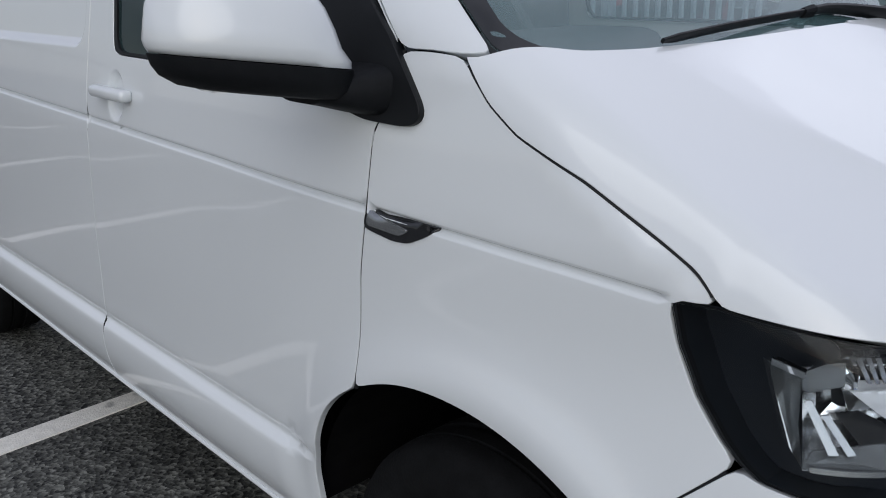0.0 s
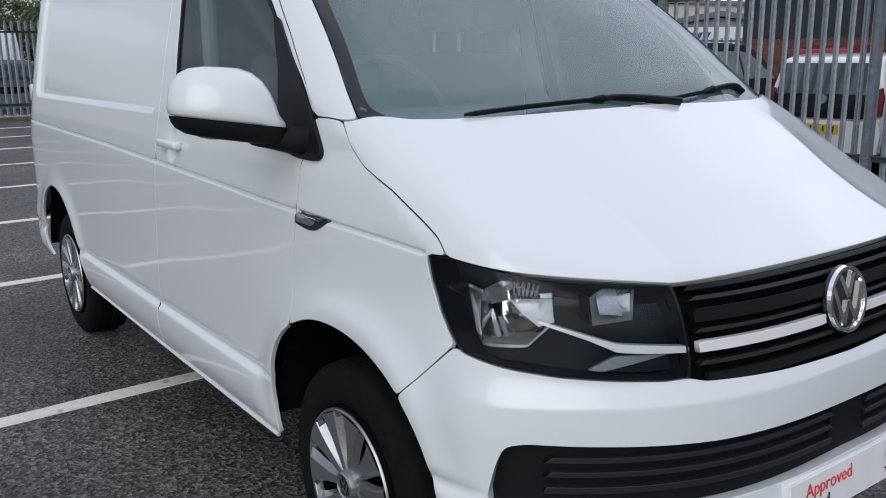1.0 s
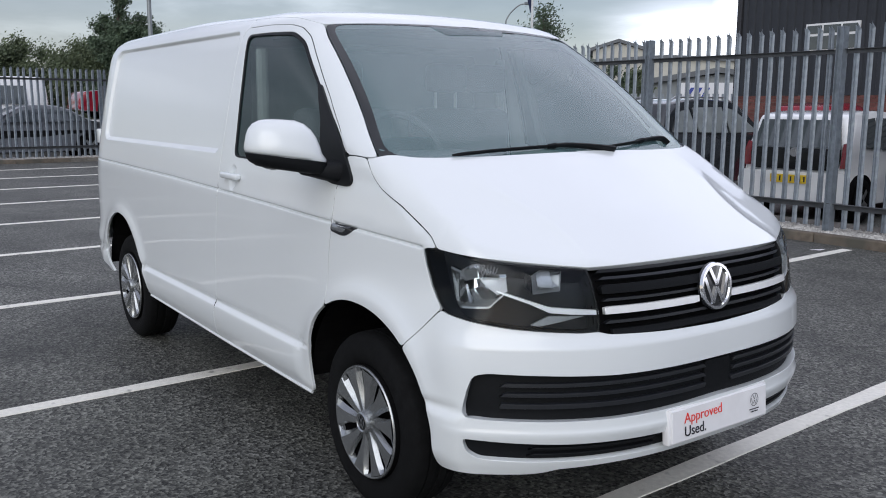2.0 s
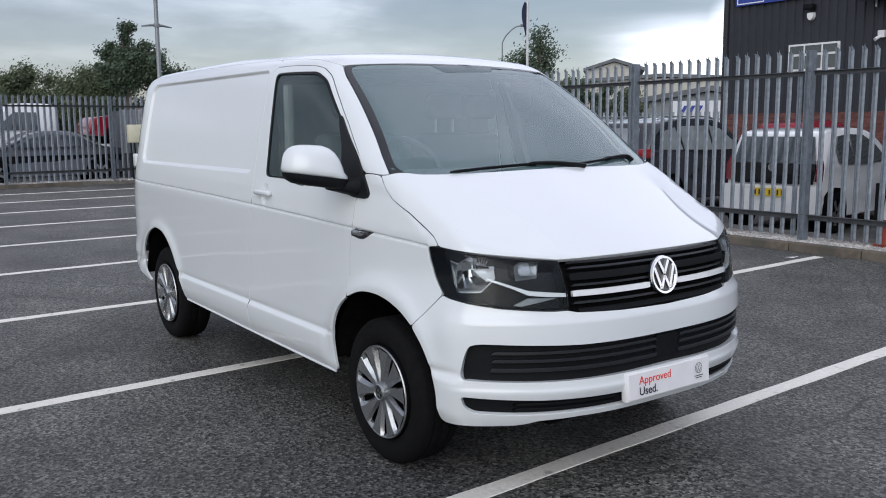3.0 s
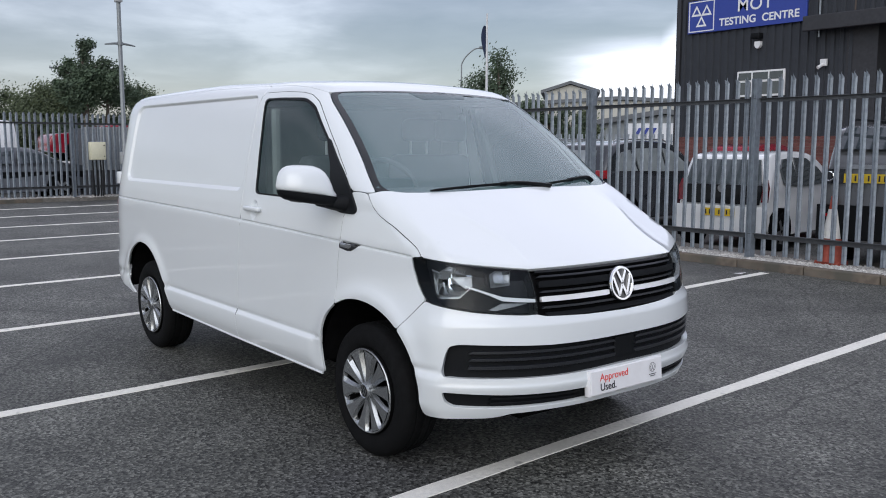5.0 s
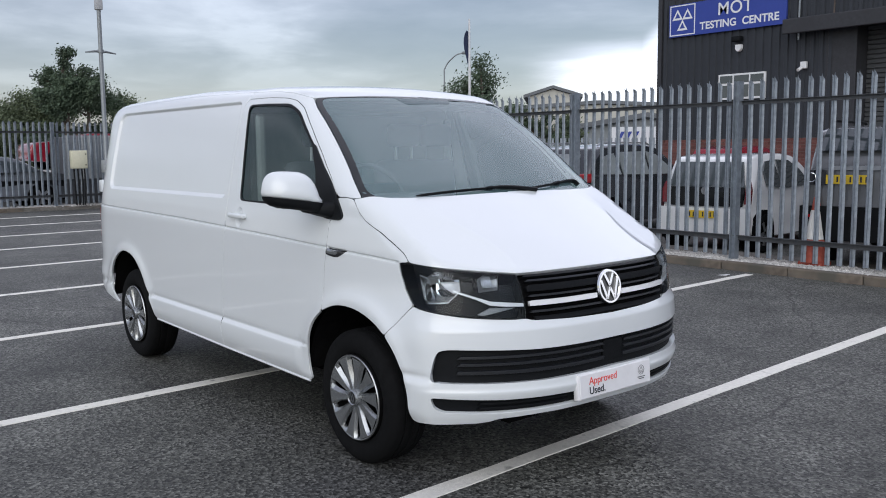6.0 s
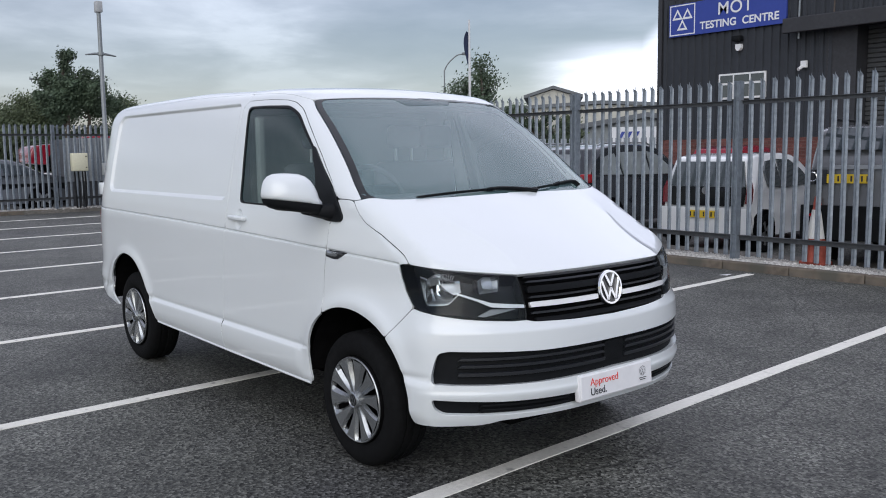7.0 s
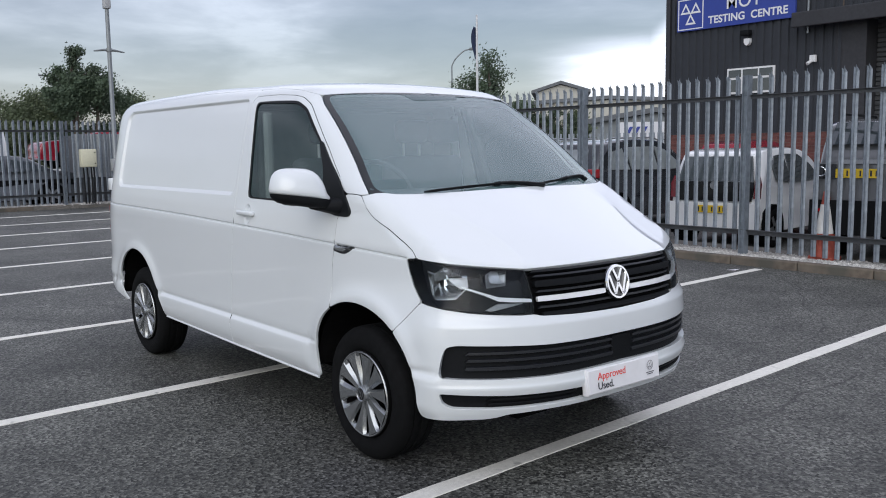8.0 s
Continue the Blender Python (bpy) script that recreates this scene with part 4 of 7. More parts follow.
    glass_in = onto(eased(pane + (mid - pane) / np.linalg.norm(mid - pane, axis=1, keepdims=True) * 0.013, 4), RIGHT, *REACH[RIGHT])
    lay("window_seal", side(panel([win_frame, glass_in], RIGHT, 0.02, lift=-0.001, gap=0.001, deep=0.012, ease=0, edge=0.014)), TRIM, van)
    ob = lay("door_window", side(panel([win_frame], RIGHT, 0.05, lift=-0.008, gap=0.004, deep=0.004, ease=0)), SIDEGLASS, van, "tinted door glass")
    ob.visible_shadow = False
    foot = side_line([(-0.430, 1.592), (-0.418, 1.596), (-0.30, 1.487), (-0.155, 1.35), (-0.10, 1.28), (-0.070, 1.240), (-0.080, 1.222), (-0.112, 1.217), (-0.20, 1.220), (-0.31, 1.245), (-0.318, 1.34), (-0.345, 1.46), (-0.430, 1.592)], 0.012)
    lay("mirror_foot", side(panel([foot], RIGHT, 0.02, lift=0.012, gap=0.0, deep=0.022, ease=3, edge=0.01)), TRIM, van)
    # repeater lamp in the wing
    rep = side_line([(-0.192, 1.078), (-0.15, 1.071), (-0.03, 1.070), (-0.06, 1.052), (-0.095, 1.036), (-0.13, 1.034), (-0.196, 1.044), (-0.192, 1.078)], 0.01)
    lay("repeater", side(panel([rep], RIGHT, 0.015, lift=0.003, gap=0.0, deep=0.008, ease=1, edge=0.008)), GLOSSBLACK, van, "black side repeater with clear lens")
    rep = side_line([(-0.185, 1.072), (-0.12, 1.062), (-0.09, 1.058), (-0.11, 1.046), (-0.188, 1.051), (-0.185, 1.072)], 0.01)
    lay("repeater_lens", side(panel([rep], RIGHT, 0.012, lift=0.0055, gap=0.0, deep=0.004, ease=1, edge=0.006)), SATIN, van)
    tail = side_line([(-3.80, 1.15), (-3.79, 1.15), (-3.80, 0.80), (-3.95, 0.78), (-3.955, 1.14), (-3.80, 1.15)], 0.02)
    lay("tail_light", side(panel([tail], RIGHT, 0.03, lift=0.004, gap=0.0, deep=0.012, ease=2)), REDLENS, van)

# door handle with its cup, and the sliding-door hinge blocks at the tail
for s in (-1, 1):
    y = s * (half_width(np.array(-1.26), np.array(1.19)) + 0.004)
    handle = box(-0.096, 0.096, min(s * -0.006, s * 0.027), max(s * -0.006, s * 0.027), -0.0145, 0.0145, 0.0115, 4, Matrix.Translation((-1.148, y, 1.186)) @ Euler((0, radians(0.4), 0)).to_matrix().to_4x4())
    part("door_handle", handle, WHITE, van, smooth=True, label="white pull handle")
    for z, h in ((1.29, 0.05), (0.79, 0.035)):
        part("hinge", box(-3.80, -3.72, s * 0.842 - 0.02, s * 0.842 + 0.02, z - h, z + h, 0.01), WHITE, van, smooth=True)

# door mirrors; the far one is folded back along its door
def shell(levels, s, count=44):
    bm = bmesh.new()
    rings_ = []
    for z, y0, y1, xc, rx, tilt in levels:
        ring_ = []
        for i in range(count):
            a = 2 * math.pi * i / count
            c, q = math.cos(a), math.sin(a)
            xx = rx * math.copysign(abs(c) ** 0.75, c)
            xx = xx if xx > 0 else xx * 0.45
            yy = (y0 + y1) / 2 + (y1 - y0) / 2 * math.copysign(abs(q) ** 0.8, q)
            ring_.append(bm.verts.new((xc + xx - 0.30 * (yy - 1.08), s * yy, z + tilt * (yy - 0.95))))
        rings_.append(ring_)
    for p, q in zip(rings_, rings_[1:]):
        for i in range(count):
            bm.faces.new((p[i], p[(i + 1) % count], q[(i + 1) % count], q[i]))
    bm.faces.new(rings_[0])
    bm.faces.new(rings_[-1])
    bmesh.ops.recalc_face_normals(bm, faces=bm.faces)
    return bm


def arm_block(s):
    """The short stalk between door and mirror, thicker at the door."""
    bm = bmesh.new()
    rings_ = []
    for y, x0, x1, z0, z1 in ((0.875, -0.29, -0.125, 1.226, 1.312), (0.905, -0.29, -0.135, 1.226, 1.308), (0.93, -0.29, -0.15, 1.232, 1.302), (0.965, -0.295, -0.165, 1.243, 1.296), (1.0, -0.30, -0.19, 1.252, 1.292)):
        ring_ = []
        for i in range(20):
            a = 2 * math.pi * i / 20
            c, q = math.cos(a), math.sin(a)
            ring_.append(bm.verts.new(((x0 + x1) / 2 + (x1 - x0) / 2 * math.copysign(abs(c) ** 0.55, c), s * y, (z0 + z1) / 2 + (z1 - z0) / 2 * math.copysign(abs(q) ** 0.55, q))))
        rings_.append(ring_)
    for p, q in zip(rings_, rings_[1:]):
        for i in range(20):
            bm.faces.new((p[i], p[(i + 1) % 20], q[(i + 1) % 20], q[i]))
    bm.faces.new(rings_[0])
    bm.faces.new(rings_[-1])
    bmesh.ops.recalc_face_normals(bm, faces=bm.faces)
    return bm


for s in (-1, 1):
    cap = shell([(1.304, 0.936, 1.208, -0.262, 0.086, 0.145), (1.315, 0.938, 1.212, -0.262, 0.092, 0.130), (1.334, 0.952, 1.214, -0.263, 0.094, 0.095), (1.362, 0.959, 1.209, -0.266, 0.093, 0.07), (1.393, 0.969, 1.203, -0.270, 0.088, 0.045),
                 (1.422, 0.984, 1.193, -0.275, 0.079, 0.02), (1.443, 1.004, 1.176, -0.280, 0.064, 0.01), (1.457, 1.032, 1.152, -0.285, 0.044, 0.0), (1.462, 1.09, 1.12, -0.288, 0.012, 0.0)], s)
    low = shell([(1.253, 0.955, 1.140, -0.264, 0.045, 0.16), (1.257, 0.944, 1.175, -0.262, 0.070, 0.16), (1.269, 0.938, 1.198, -0.262, 0.083, 0.16), (1.284, 0.936, 1.207, -0.262, 0.089, 0.155), (1.3025, 0.935, 1.211, -0.262, 0.090, 0.145)], s)
    mirror = part("door_mirror", cap, WHITE, van, "white mirror cap over a black lower shell", True, 60)
    part("lower_shell", low, BLACK, mirror, "", True, 60)
    part("mirror_glass", prism([(s * (1.08 + 0.11 * math.cos(a)), 1.355 + 0.085 * math.sin(a)) for a in np.linspace(0, 2 * math.pi, 28, endpoint=False)], -0.318, -0.314, "yz"), CHROME, mirror)
    if s > 0:
        mirror.matrix_basis = Matrix.Translation((-0.235, 0.95, 0)) @ Euler((0, 0, radians(72))).to_matrix().to_4x4() @ Matrix.Translation((0.235, -0.95, 0))
    part("mirror_arm", arm_block(s), BLACK, van, "", True, 50)

# number plate with its holder: advertising plate in place of the registration
PLATE = Matrix.Translation((0.916, -0.004, 0.462)) @ Euler((0, radians(-4), 0)).to_matrix().to_4x4()
plate = part("plate_holder", box(-0.03, 0.0, -0.27, 0.27, -0.062, 0.062, 0.006, 2, PLATE), PLATEWHITE, van, "white show plate with printed words", True)
part("plate_face", box(0.0, 0.006, -0.26, 0.26, -0.0555, 0.0555, 0.002, 1, PLATE), PLATEWHITE, plate)
FACE = PLATE @ Matrix(((0, 0, 1, 0.008), (1, 0, 0, 0), (0, 1, 0, 0), (0, 0, 0, 1)))
wording("Approved", 0.050, REDINK, plate, FACE @ Matrix.Translation((-0.20, 0.006, 0)), bold=-0.0002, depth=0.0006)
wording("Used.", 0.050, BLACKINK, plate, FACE @ Matrix.Translation((-0.20, -0.040, 0)), bold=0.0003, depth=0.0006)
emblem = bmesh.new()
n = 28
for i in range(n):
    a0, a1 = 2 * math.pi * i / n, 2 * math.pi * (i + 1) / n
    q = [emblem.verts.new(FACE @ Vector((0.185 + r * math.cos(a), 0.014 + r * math.sin(a), 0.0008))) for a, r in ((a0, 0.0215), (a1, 0.0215), (a1, 0.0235), (a0, 0.0235))]
    emblem.faces.new(q)
for xa, ya, xb, yb in ((-0.009, 0.018, 0, 0.001), (0.009, 0.018, 0, 0.001), (-0.018, 0.008, -0.008, -0.017), (0.018, 0.008, 0.008, -0.017), (-0.008, -0.017, 0, -0.002), (0.008, -0.017, 0, -0.002)):
    d = Vector((xb - xa, yb - ya, 0)).normalized()
    w = Vector((-d.y, d.x, 0)) * 0.0010
    emblem.faces.new([emblem.verts.new(FACE @ (Vector((0.185, 0.014, 0.0008)) + q)) for q in (Vector((xa, ya, 0)) - w, Vector((xb, yb, 0)) - w, Vector((xb, yb, 0)) + w, Vector((xa, ya, 0)) + w)])
part("emblem", emblem, BLACKINK, plate)
small = bmesh.new()
for yy, hw in ((-0.020, 0.028), (-0.029, 0.02)):
    box_into(small, 0.185 - hw, 0.185 + hw, yy - 0.0016, yy + 0.0016, 0.0, 0.0012, m=FACE)
part("small_print", small, BLACKINK, plate)

# wipers
def strap(points, wide, thick, out):
    """A flat strap along a line, wide along out, with bevelled long edges."""
    bm = bmesh.new()
    pts, o = [Vector(p) for p in points], Vector(out).normalized()
    rings_ = []
    for i, p in enumerate(pts):
        t = (pts[min(i + 1, len(pts) - 1)] - pts[max(i - 1, 0)]).normalized()
        u = (o - t * o.dot(t)).normalized()
        n = t.cross(u)
        w, h = wide[i] / 2, thick[i] / 2
        rings_.append([bm.verts.new(p + u * a * w + n * b * h) for a, b in ((-1, -0.5), (-0.6, -1), (0.6, -1), (1, -0.5), (1, 0.5), (0.6, 1), (-0.6, 1), (-1, 0.5))])
    for p, q in zip(rings_, rings_[1:]):
        for k_ in range(8):
            bm.faces.new((p[k_], p[(k_ + 1) % 8], q[(k_ + 1) % 8], q[k_]))
    bm.faces.new(rings_[0][::-1])
    bm.faces.new(rings_[-1])
    bmesh.ops.recalc_face_normals(bm, faces=bm.faces)
    return bm


for arm_pts, blade_pts in (([(0.165, 0.22, 1.338), (0.140, 0.10, 1.352), (0.128, -0.02, 1.360), (0.128, -0.12, 1.356)], [(0.142, -0.60, 1.336), (0.134, -0.36, 1.348), (0.126, -0.05, 1.358), (0.120, 0.06, 1.360)]),
                           ([(0.070, 0.665, 1.350), (0.066, 0.63, 1.372), (0.084, 0.54, 1.374), (0.104, 0.42, 1.364)], [(0.150, 0.15, 1.344), (0.122, 0.34, 1.358), (0.090, 0.52, 1.370), (0.074, 0.61, 1.374)])):
    arm_line = curve(arm_pts, 5)
    arm = part("wiper", strap(arm_line, np.linspace(0.030, 0.016, len(arm_line)), np.linspace(0.016, 0.010, len(arm_line)), SLANT), TRIM, van, "black wiper arm at the foot of the windscreen", True)
    blade_line = curve(blade_pts, 6)
    wiper_blade = part("wiper_blade", strap(blade_line, [0.008] + [0.016] * (len(blade_line) - 2) + [0.008], [0.006] * len(blade_line), SLANT), TRIM, arm, smooth=True)
    part("clip", strap([arm_line[-3], arm_line[-1]], [0.024, 0.018], [0.018, 0.014], SLANT), BLACK, arm, smooth=True)
part("cowl_panel", box(0.03, 0.13, -0.60, 0.60, 1.27, 1.300, 0.005), TRIM, van)

# wheels
WHEEL_R = 0.338
tyre_prof = [(-0.095, 0.22), (-0.105, 0.235), (-0.112, 0.275), (-0.108, 0.305), (-0.094, 0.326), (-0.078, 0.335), (-0.05, 0.3375), (-0.048, 0.331), (-0.042, 0.331), (-0.04, 0.338), (-0.012, 0.338), (-0.01, 0.331), (0.01, 0.331), (0.012, 0.338), (0.04, 0.338), (0.042, 0.331), (0.048, 0.331), (0.05, 0.3375), (0.078, 0.335), (0.094, 0.326), (0.108, 0.305), (0.112, 0.275), (0.105, 0.235), (0.095, 0.22)]


def blade():
    """One of the ten curved blades of a wheel cover: a flat face with a steep flank on either side, open slots between."""
    v, f = [], []
    rs = (0.036, 0.062, 0.088, 0.112, 0.138, 0.164, 0.190, 0.2065)
    face = (12.5, 10.5, 9.2, 9.0, 9.4, 10.2, 11.2, 12.6)
    foot = (17.95, 17.5, 15.4, 13.6, 13.0, 13.2, 14.0, 17.0)
    swing = (-3.0, -1.5, 0.0, 1.0, 1.8, 2.2, 2.4, 2.4)
    for r, a, b, w in zip(rs, face, foot, swing):
        dish = -0.003 - 0.011 * (0.2 - r) / 0.164
        low = dish - (0.006 if r > 0.2 else 0.018)
        for q, y in ((w - b, low), (w - a * 1.04, dish - 0.0025), (w - a * 0.97, dish), (w + a * 0.72, dish - 0.001), (w + a * 0.80, dish - 0.004), (w + b, low)):
            v.append((r * math.cos(radians(q)), y, r * math.sin(radians(q))))
    n = 6
    for i in range(len(rs) - 1):
        for j in range(n - 1):
            f.append((i * n + j, i * n + j + 1, (i + 1) * n + j + 1, (i + 1) * n + j))
    return v, f


bv, bf = blade()
BLADE = bpy.data.meshes.new("blade")
BLADE.from_pydata([(a, b + 0.10, c) for a, b, c in bv], [], bf)
BLADE.materials.append(SATIN)
BLADE.polygons.foreach_set("use_smooth", [True] * len(BLADE.polygons))
BLADE.set_sharp_from_angle(angle=radians(20))
for x, s in ((0.0, -1), (-3.0, -1), (0.0, 1), (-3.0, 1)):
    wheel = part("wheel", lathe([(-0.07, 0.10), (-0.06, 0.215), (0.09, 0.219), (0.075, 0.205), (0.03, 0.198), (0.025, 0.02)], 40), UNDER, van, "black tyre with silver wheel cover", True)
    wheel.matrix_basis = pose(x, s * 0.808, WHEEL_R, 0, 0, 0 if s > 0 else 180)
    part("tyre", lathe([(a - 0.024, r) for a, r in tyre_prof], 72, caps=False), RUBBER, wheel, "", True, 30)
    rim_bm = lathe([(0.070, 0.200), (0.088, 0.2030), (0.0935, 0.2055), (0.0955, 0.2090), (0.0955, 0.2120), (0.0930, 0.2145), (0.088, 0.2160), (0.08, 0.217)], 72, caps=False)
    cover = part("wheel_cover", rim_bm, SATIN, wheel, "silver wheel cover with ten blades", True)
    for i in range(10):
        o = new("blade", BLADE)
        o.parent = cover
        o.rotation_euler = (0, radians(36 * i + 9), 0)
    part("hub_cap", lathe([(0.05, 0.046), (0.092, 0.044), (0.103, 0.040), (0.106, 0.035), (0.102, 0.030), (0.101, 0.001)], 36), SATIN, wheel, "", True)
    disc = part("hub_badge", lathe([(0.101, 0.0295), (0.1035, 0.028), (0.104, 0.001)], 32), GLOSSBLACK, wheel, "", True)
    marks = bmesh.new()
    for (ya, za), (yb, zb) in (((-0.012, 0.022), (0.0, 0.003)), ((0.012, 0.022), (0.0, 0.003)), ((-0.022, 0.012), (-0.010, -0.022)), ((0.022, 0.012), (0.010, -0.022)), ((-0.010, -0.022), (0.0, -0.002)), ((0.010, -0.022), (0.0, -0.002))):
        d = Vector((yb - ya, 0, zb - za)).normalized()
        w = Vector((-d.z, 0, d.x)) * 0.0028
        q0, q1 = Vector((ya, 0.1055, za)), Vector((yb, 0.1055, zb))
        marks.faces.new([marks.verts.new(q) for q in (q0 - w, q1 - w, q1 + w, q0 + w)])
    part("emblem_marks", marks, SATIN, disc)
    # wheel housing
    liner = bmesh.new()
    rows_ = []
    for i in range(29):
        a = radians(-12 + (189 if x == 0 else 186) * i / 28)
        rows_.append([liner.verts.new((x + (0.04 if x == 0 else 0.03) + 0.445 * math.cos(a), s * yy, 0.39 + 0.445 * math.sin(a))) for yy in (0.862 + 0.046 * min(1.0, max(0.0, (math.degrees(a) - 10) / 50)), 0.42)])
    for p, q in zip(rows_, rows_[1:]):
        liner.faces.new((p[0], q[0], q[1], p[1]))
    back = [r[1] for r in rows_]
    liner.faces.new(back)
    part("wheel_housing", liner, UNDER, van)
# floor pan, and the loadspace lining that keeps daylight out of the joints
part("floor_pan", box(-3.5, 0.62, -0.43, 0.43, 0.25, 0.36, 0.02), UNDER, van)
part("floor_pan", box(-2.50, -0.42, -0.72, 0.72, 0.33, 0.42, 0.02), UNDER, van)
for s in (-1, 1):
    part("sill", box(-2.48, -0.44, s * 0.86 - 0.05, s * 0.86 + 0.05, 0.42, 0.50, 0.01), UNDER, van)
    part("sill_lip", tube(side_line([(-0.385, 0.351), (-1.385, 0.363), (-2.455, 0.381)], 0.06) * np.array((1, -s, 1)), 0.0065, 8), WHITE, van, "", True)
for s in (-1, 1):
    for x0, x1, z0, z1 in ((-3.52, -3.40, 0.47, 0.95), (-0.75, -0.43, 0.41, 0.86)):
        part("wheel_housing", box(x0, x1, s * 0.72 - 0.14, s * 0.72 + 0.14, z0, z1, 0.01), UNDER, van)
part("floor_pan", box(-3.88, -3.46, -0.70, 0.70, 0.44, 0.54, 0.02), UNDER, van)
part("nose_core", box(0.45, 0.72, -0.43, 0.43, 0.36, 0.93, 0.03), UNDER, van)
part("nose_core", box(0.45, 0.70, -0.60, 0.60, 0.36, 0.76, 0.03), UNDER, van)
part("undertray", box(0.20, 0.60, -0.52, 0.52, 0.27, 0.34, 0.02), UNDER, van)
part("bulkhead", box(-1.45, -1.40, -0.70, 0.70, 0.36, 1.80, 0.02), CABIN, van, "grey cab bulkhead")
part("cab_floor", box(-1.40, -0.46, -0.80, 0.80, 0.50, 0.56, 0.01), CABIN, van)
part("cab_floor", box(-0.46, 0.20, -0.78, 0.78, 0.86, 0.90, 0.01), UNDER, van)
part("cab_lining", box(-1.40, 0.10, -0.84, -0.81, 0.88, 1.17, 0.01), CABIN, van)
part("cab_lining", box(-1.40, 0.10, 0.81, 0.84, 0.88, 1.17, 0.01), CABIN, van)
part("firewall", box(0.16, 0.22, -0.74, 0.74, 0.86, 1.10, 0.01), UNDER, van)
dash = part("dashboard", prism([(0.08, 1.265), (-0.12, 1.275), (-0.30, 1.28), (-0.36, 1.22), (-0.34, 0.98), (-0.10, 0.80), (0.15, 0.80), (0.15, 1.20)], -0.72, 0.72), FABRIC, van, "dark grey dashboard", True)
part("instrument_hood", box(-0.34, -0.10, -0.58, -0.20, 1.24, 1.33, 0.04, 3), FABRIC, dash, "", True)
wheel_m = Matrix.Translation((-0.47, -0.41, 1.315)) @ Euler((0, radians(58), 0)).to_matrix().to_4x4()
steer = part("steering_wheel", tube([wheel_m @ Vector((0.19 * math.cos(a), 0.19 * math.sin(a), 0)) for a in np.linspace(0, 2 * math.pi, 36, endpoint=False)], 0.016, 8, True), FABRIC, van, "dark grey steering wheel", True)
part("hub", box(-0.06, 0.06, -0.15, 0.15, -0.015, 0.03, 0.012, 2, wheel_m), TRIM, steer, "", True)
for y0, y1 in ((-0.58, -0.06), (0.10, 0.72)):
    seat = part("seat", box(-1.10, -0.55, y0, y1, 0.80, 1.0, 0.05, 3), FABRIC, van, "dark grey cab seat", True)
    part("backrest", box(-1.26, -1.08, y0, y1, 0.95, 1.50, 0.06, 3), FABRIC, seat, "", True)
    for yc in ([(y0 + y1) / 2] if y0 < 0 else [0.34, 0.62]):
        rest = part("headrest", box(-1.26, -1.15, yc - 0.12, yc + 0.12, 1.585, 1.74, 0.04, 3), FABRIC, seat, "", True)
        # posts take the near-white strip material: the chrome's gleam is in its colour
        for d in ((-0.067, 0.067) if yc < 0.5 else ()):
            part("post", tube([(-1.205, yc + d, 1.48), (-1.205, yc + d, 1.62)], 0.008, 8), STRIP, rest, "chrome headrest post")
part("b_pillar_trim", box(-1.235, -1.195, -0.76, -0.70, 1.15, 1.78, 0.02), PALETRIM, van, "pale pillar trim")
part("b_pillar_trim", box(-1.235, -1.195, 0.70, 0.76, 1.15, 1.78, 0.02), PALETRIM, van, "pale pillar trim")
part("headlining", box(-1.38, -0.85, -0.60, 0.60, 1.83, 1.85, 0.005), CABIN, van)


# ---- ground, lines, kerbs ----


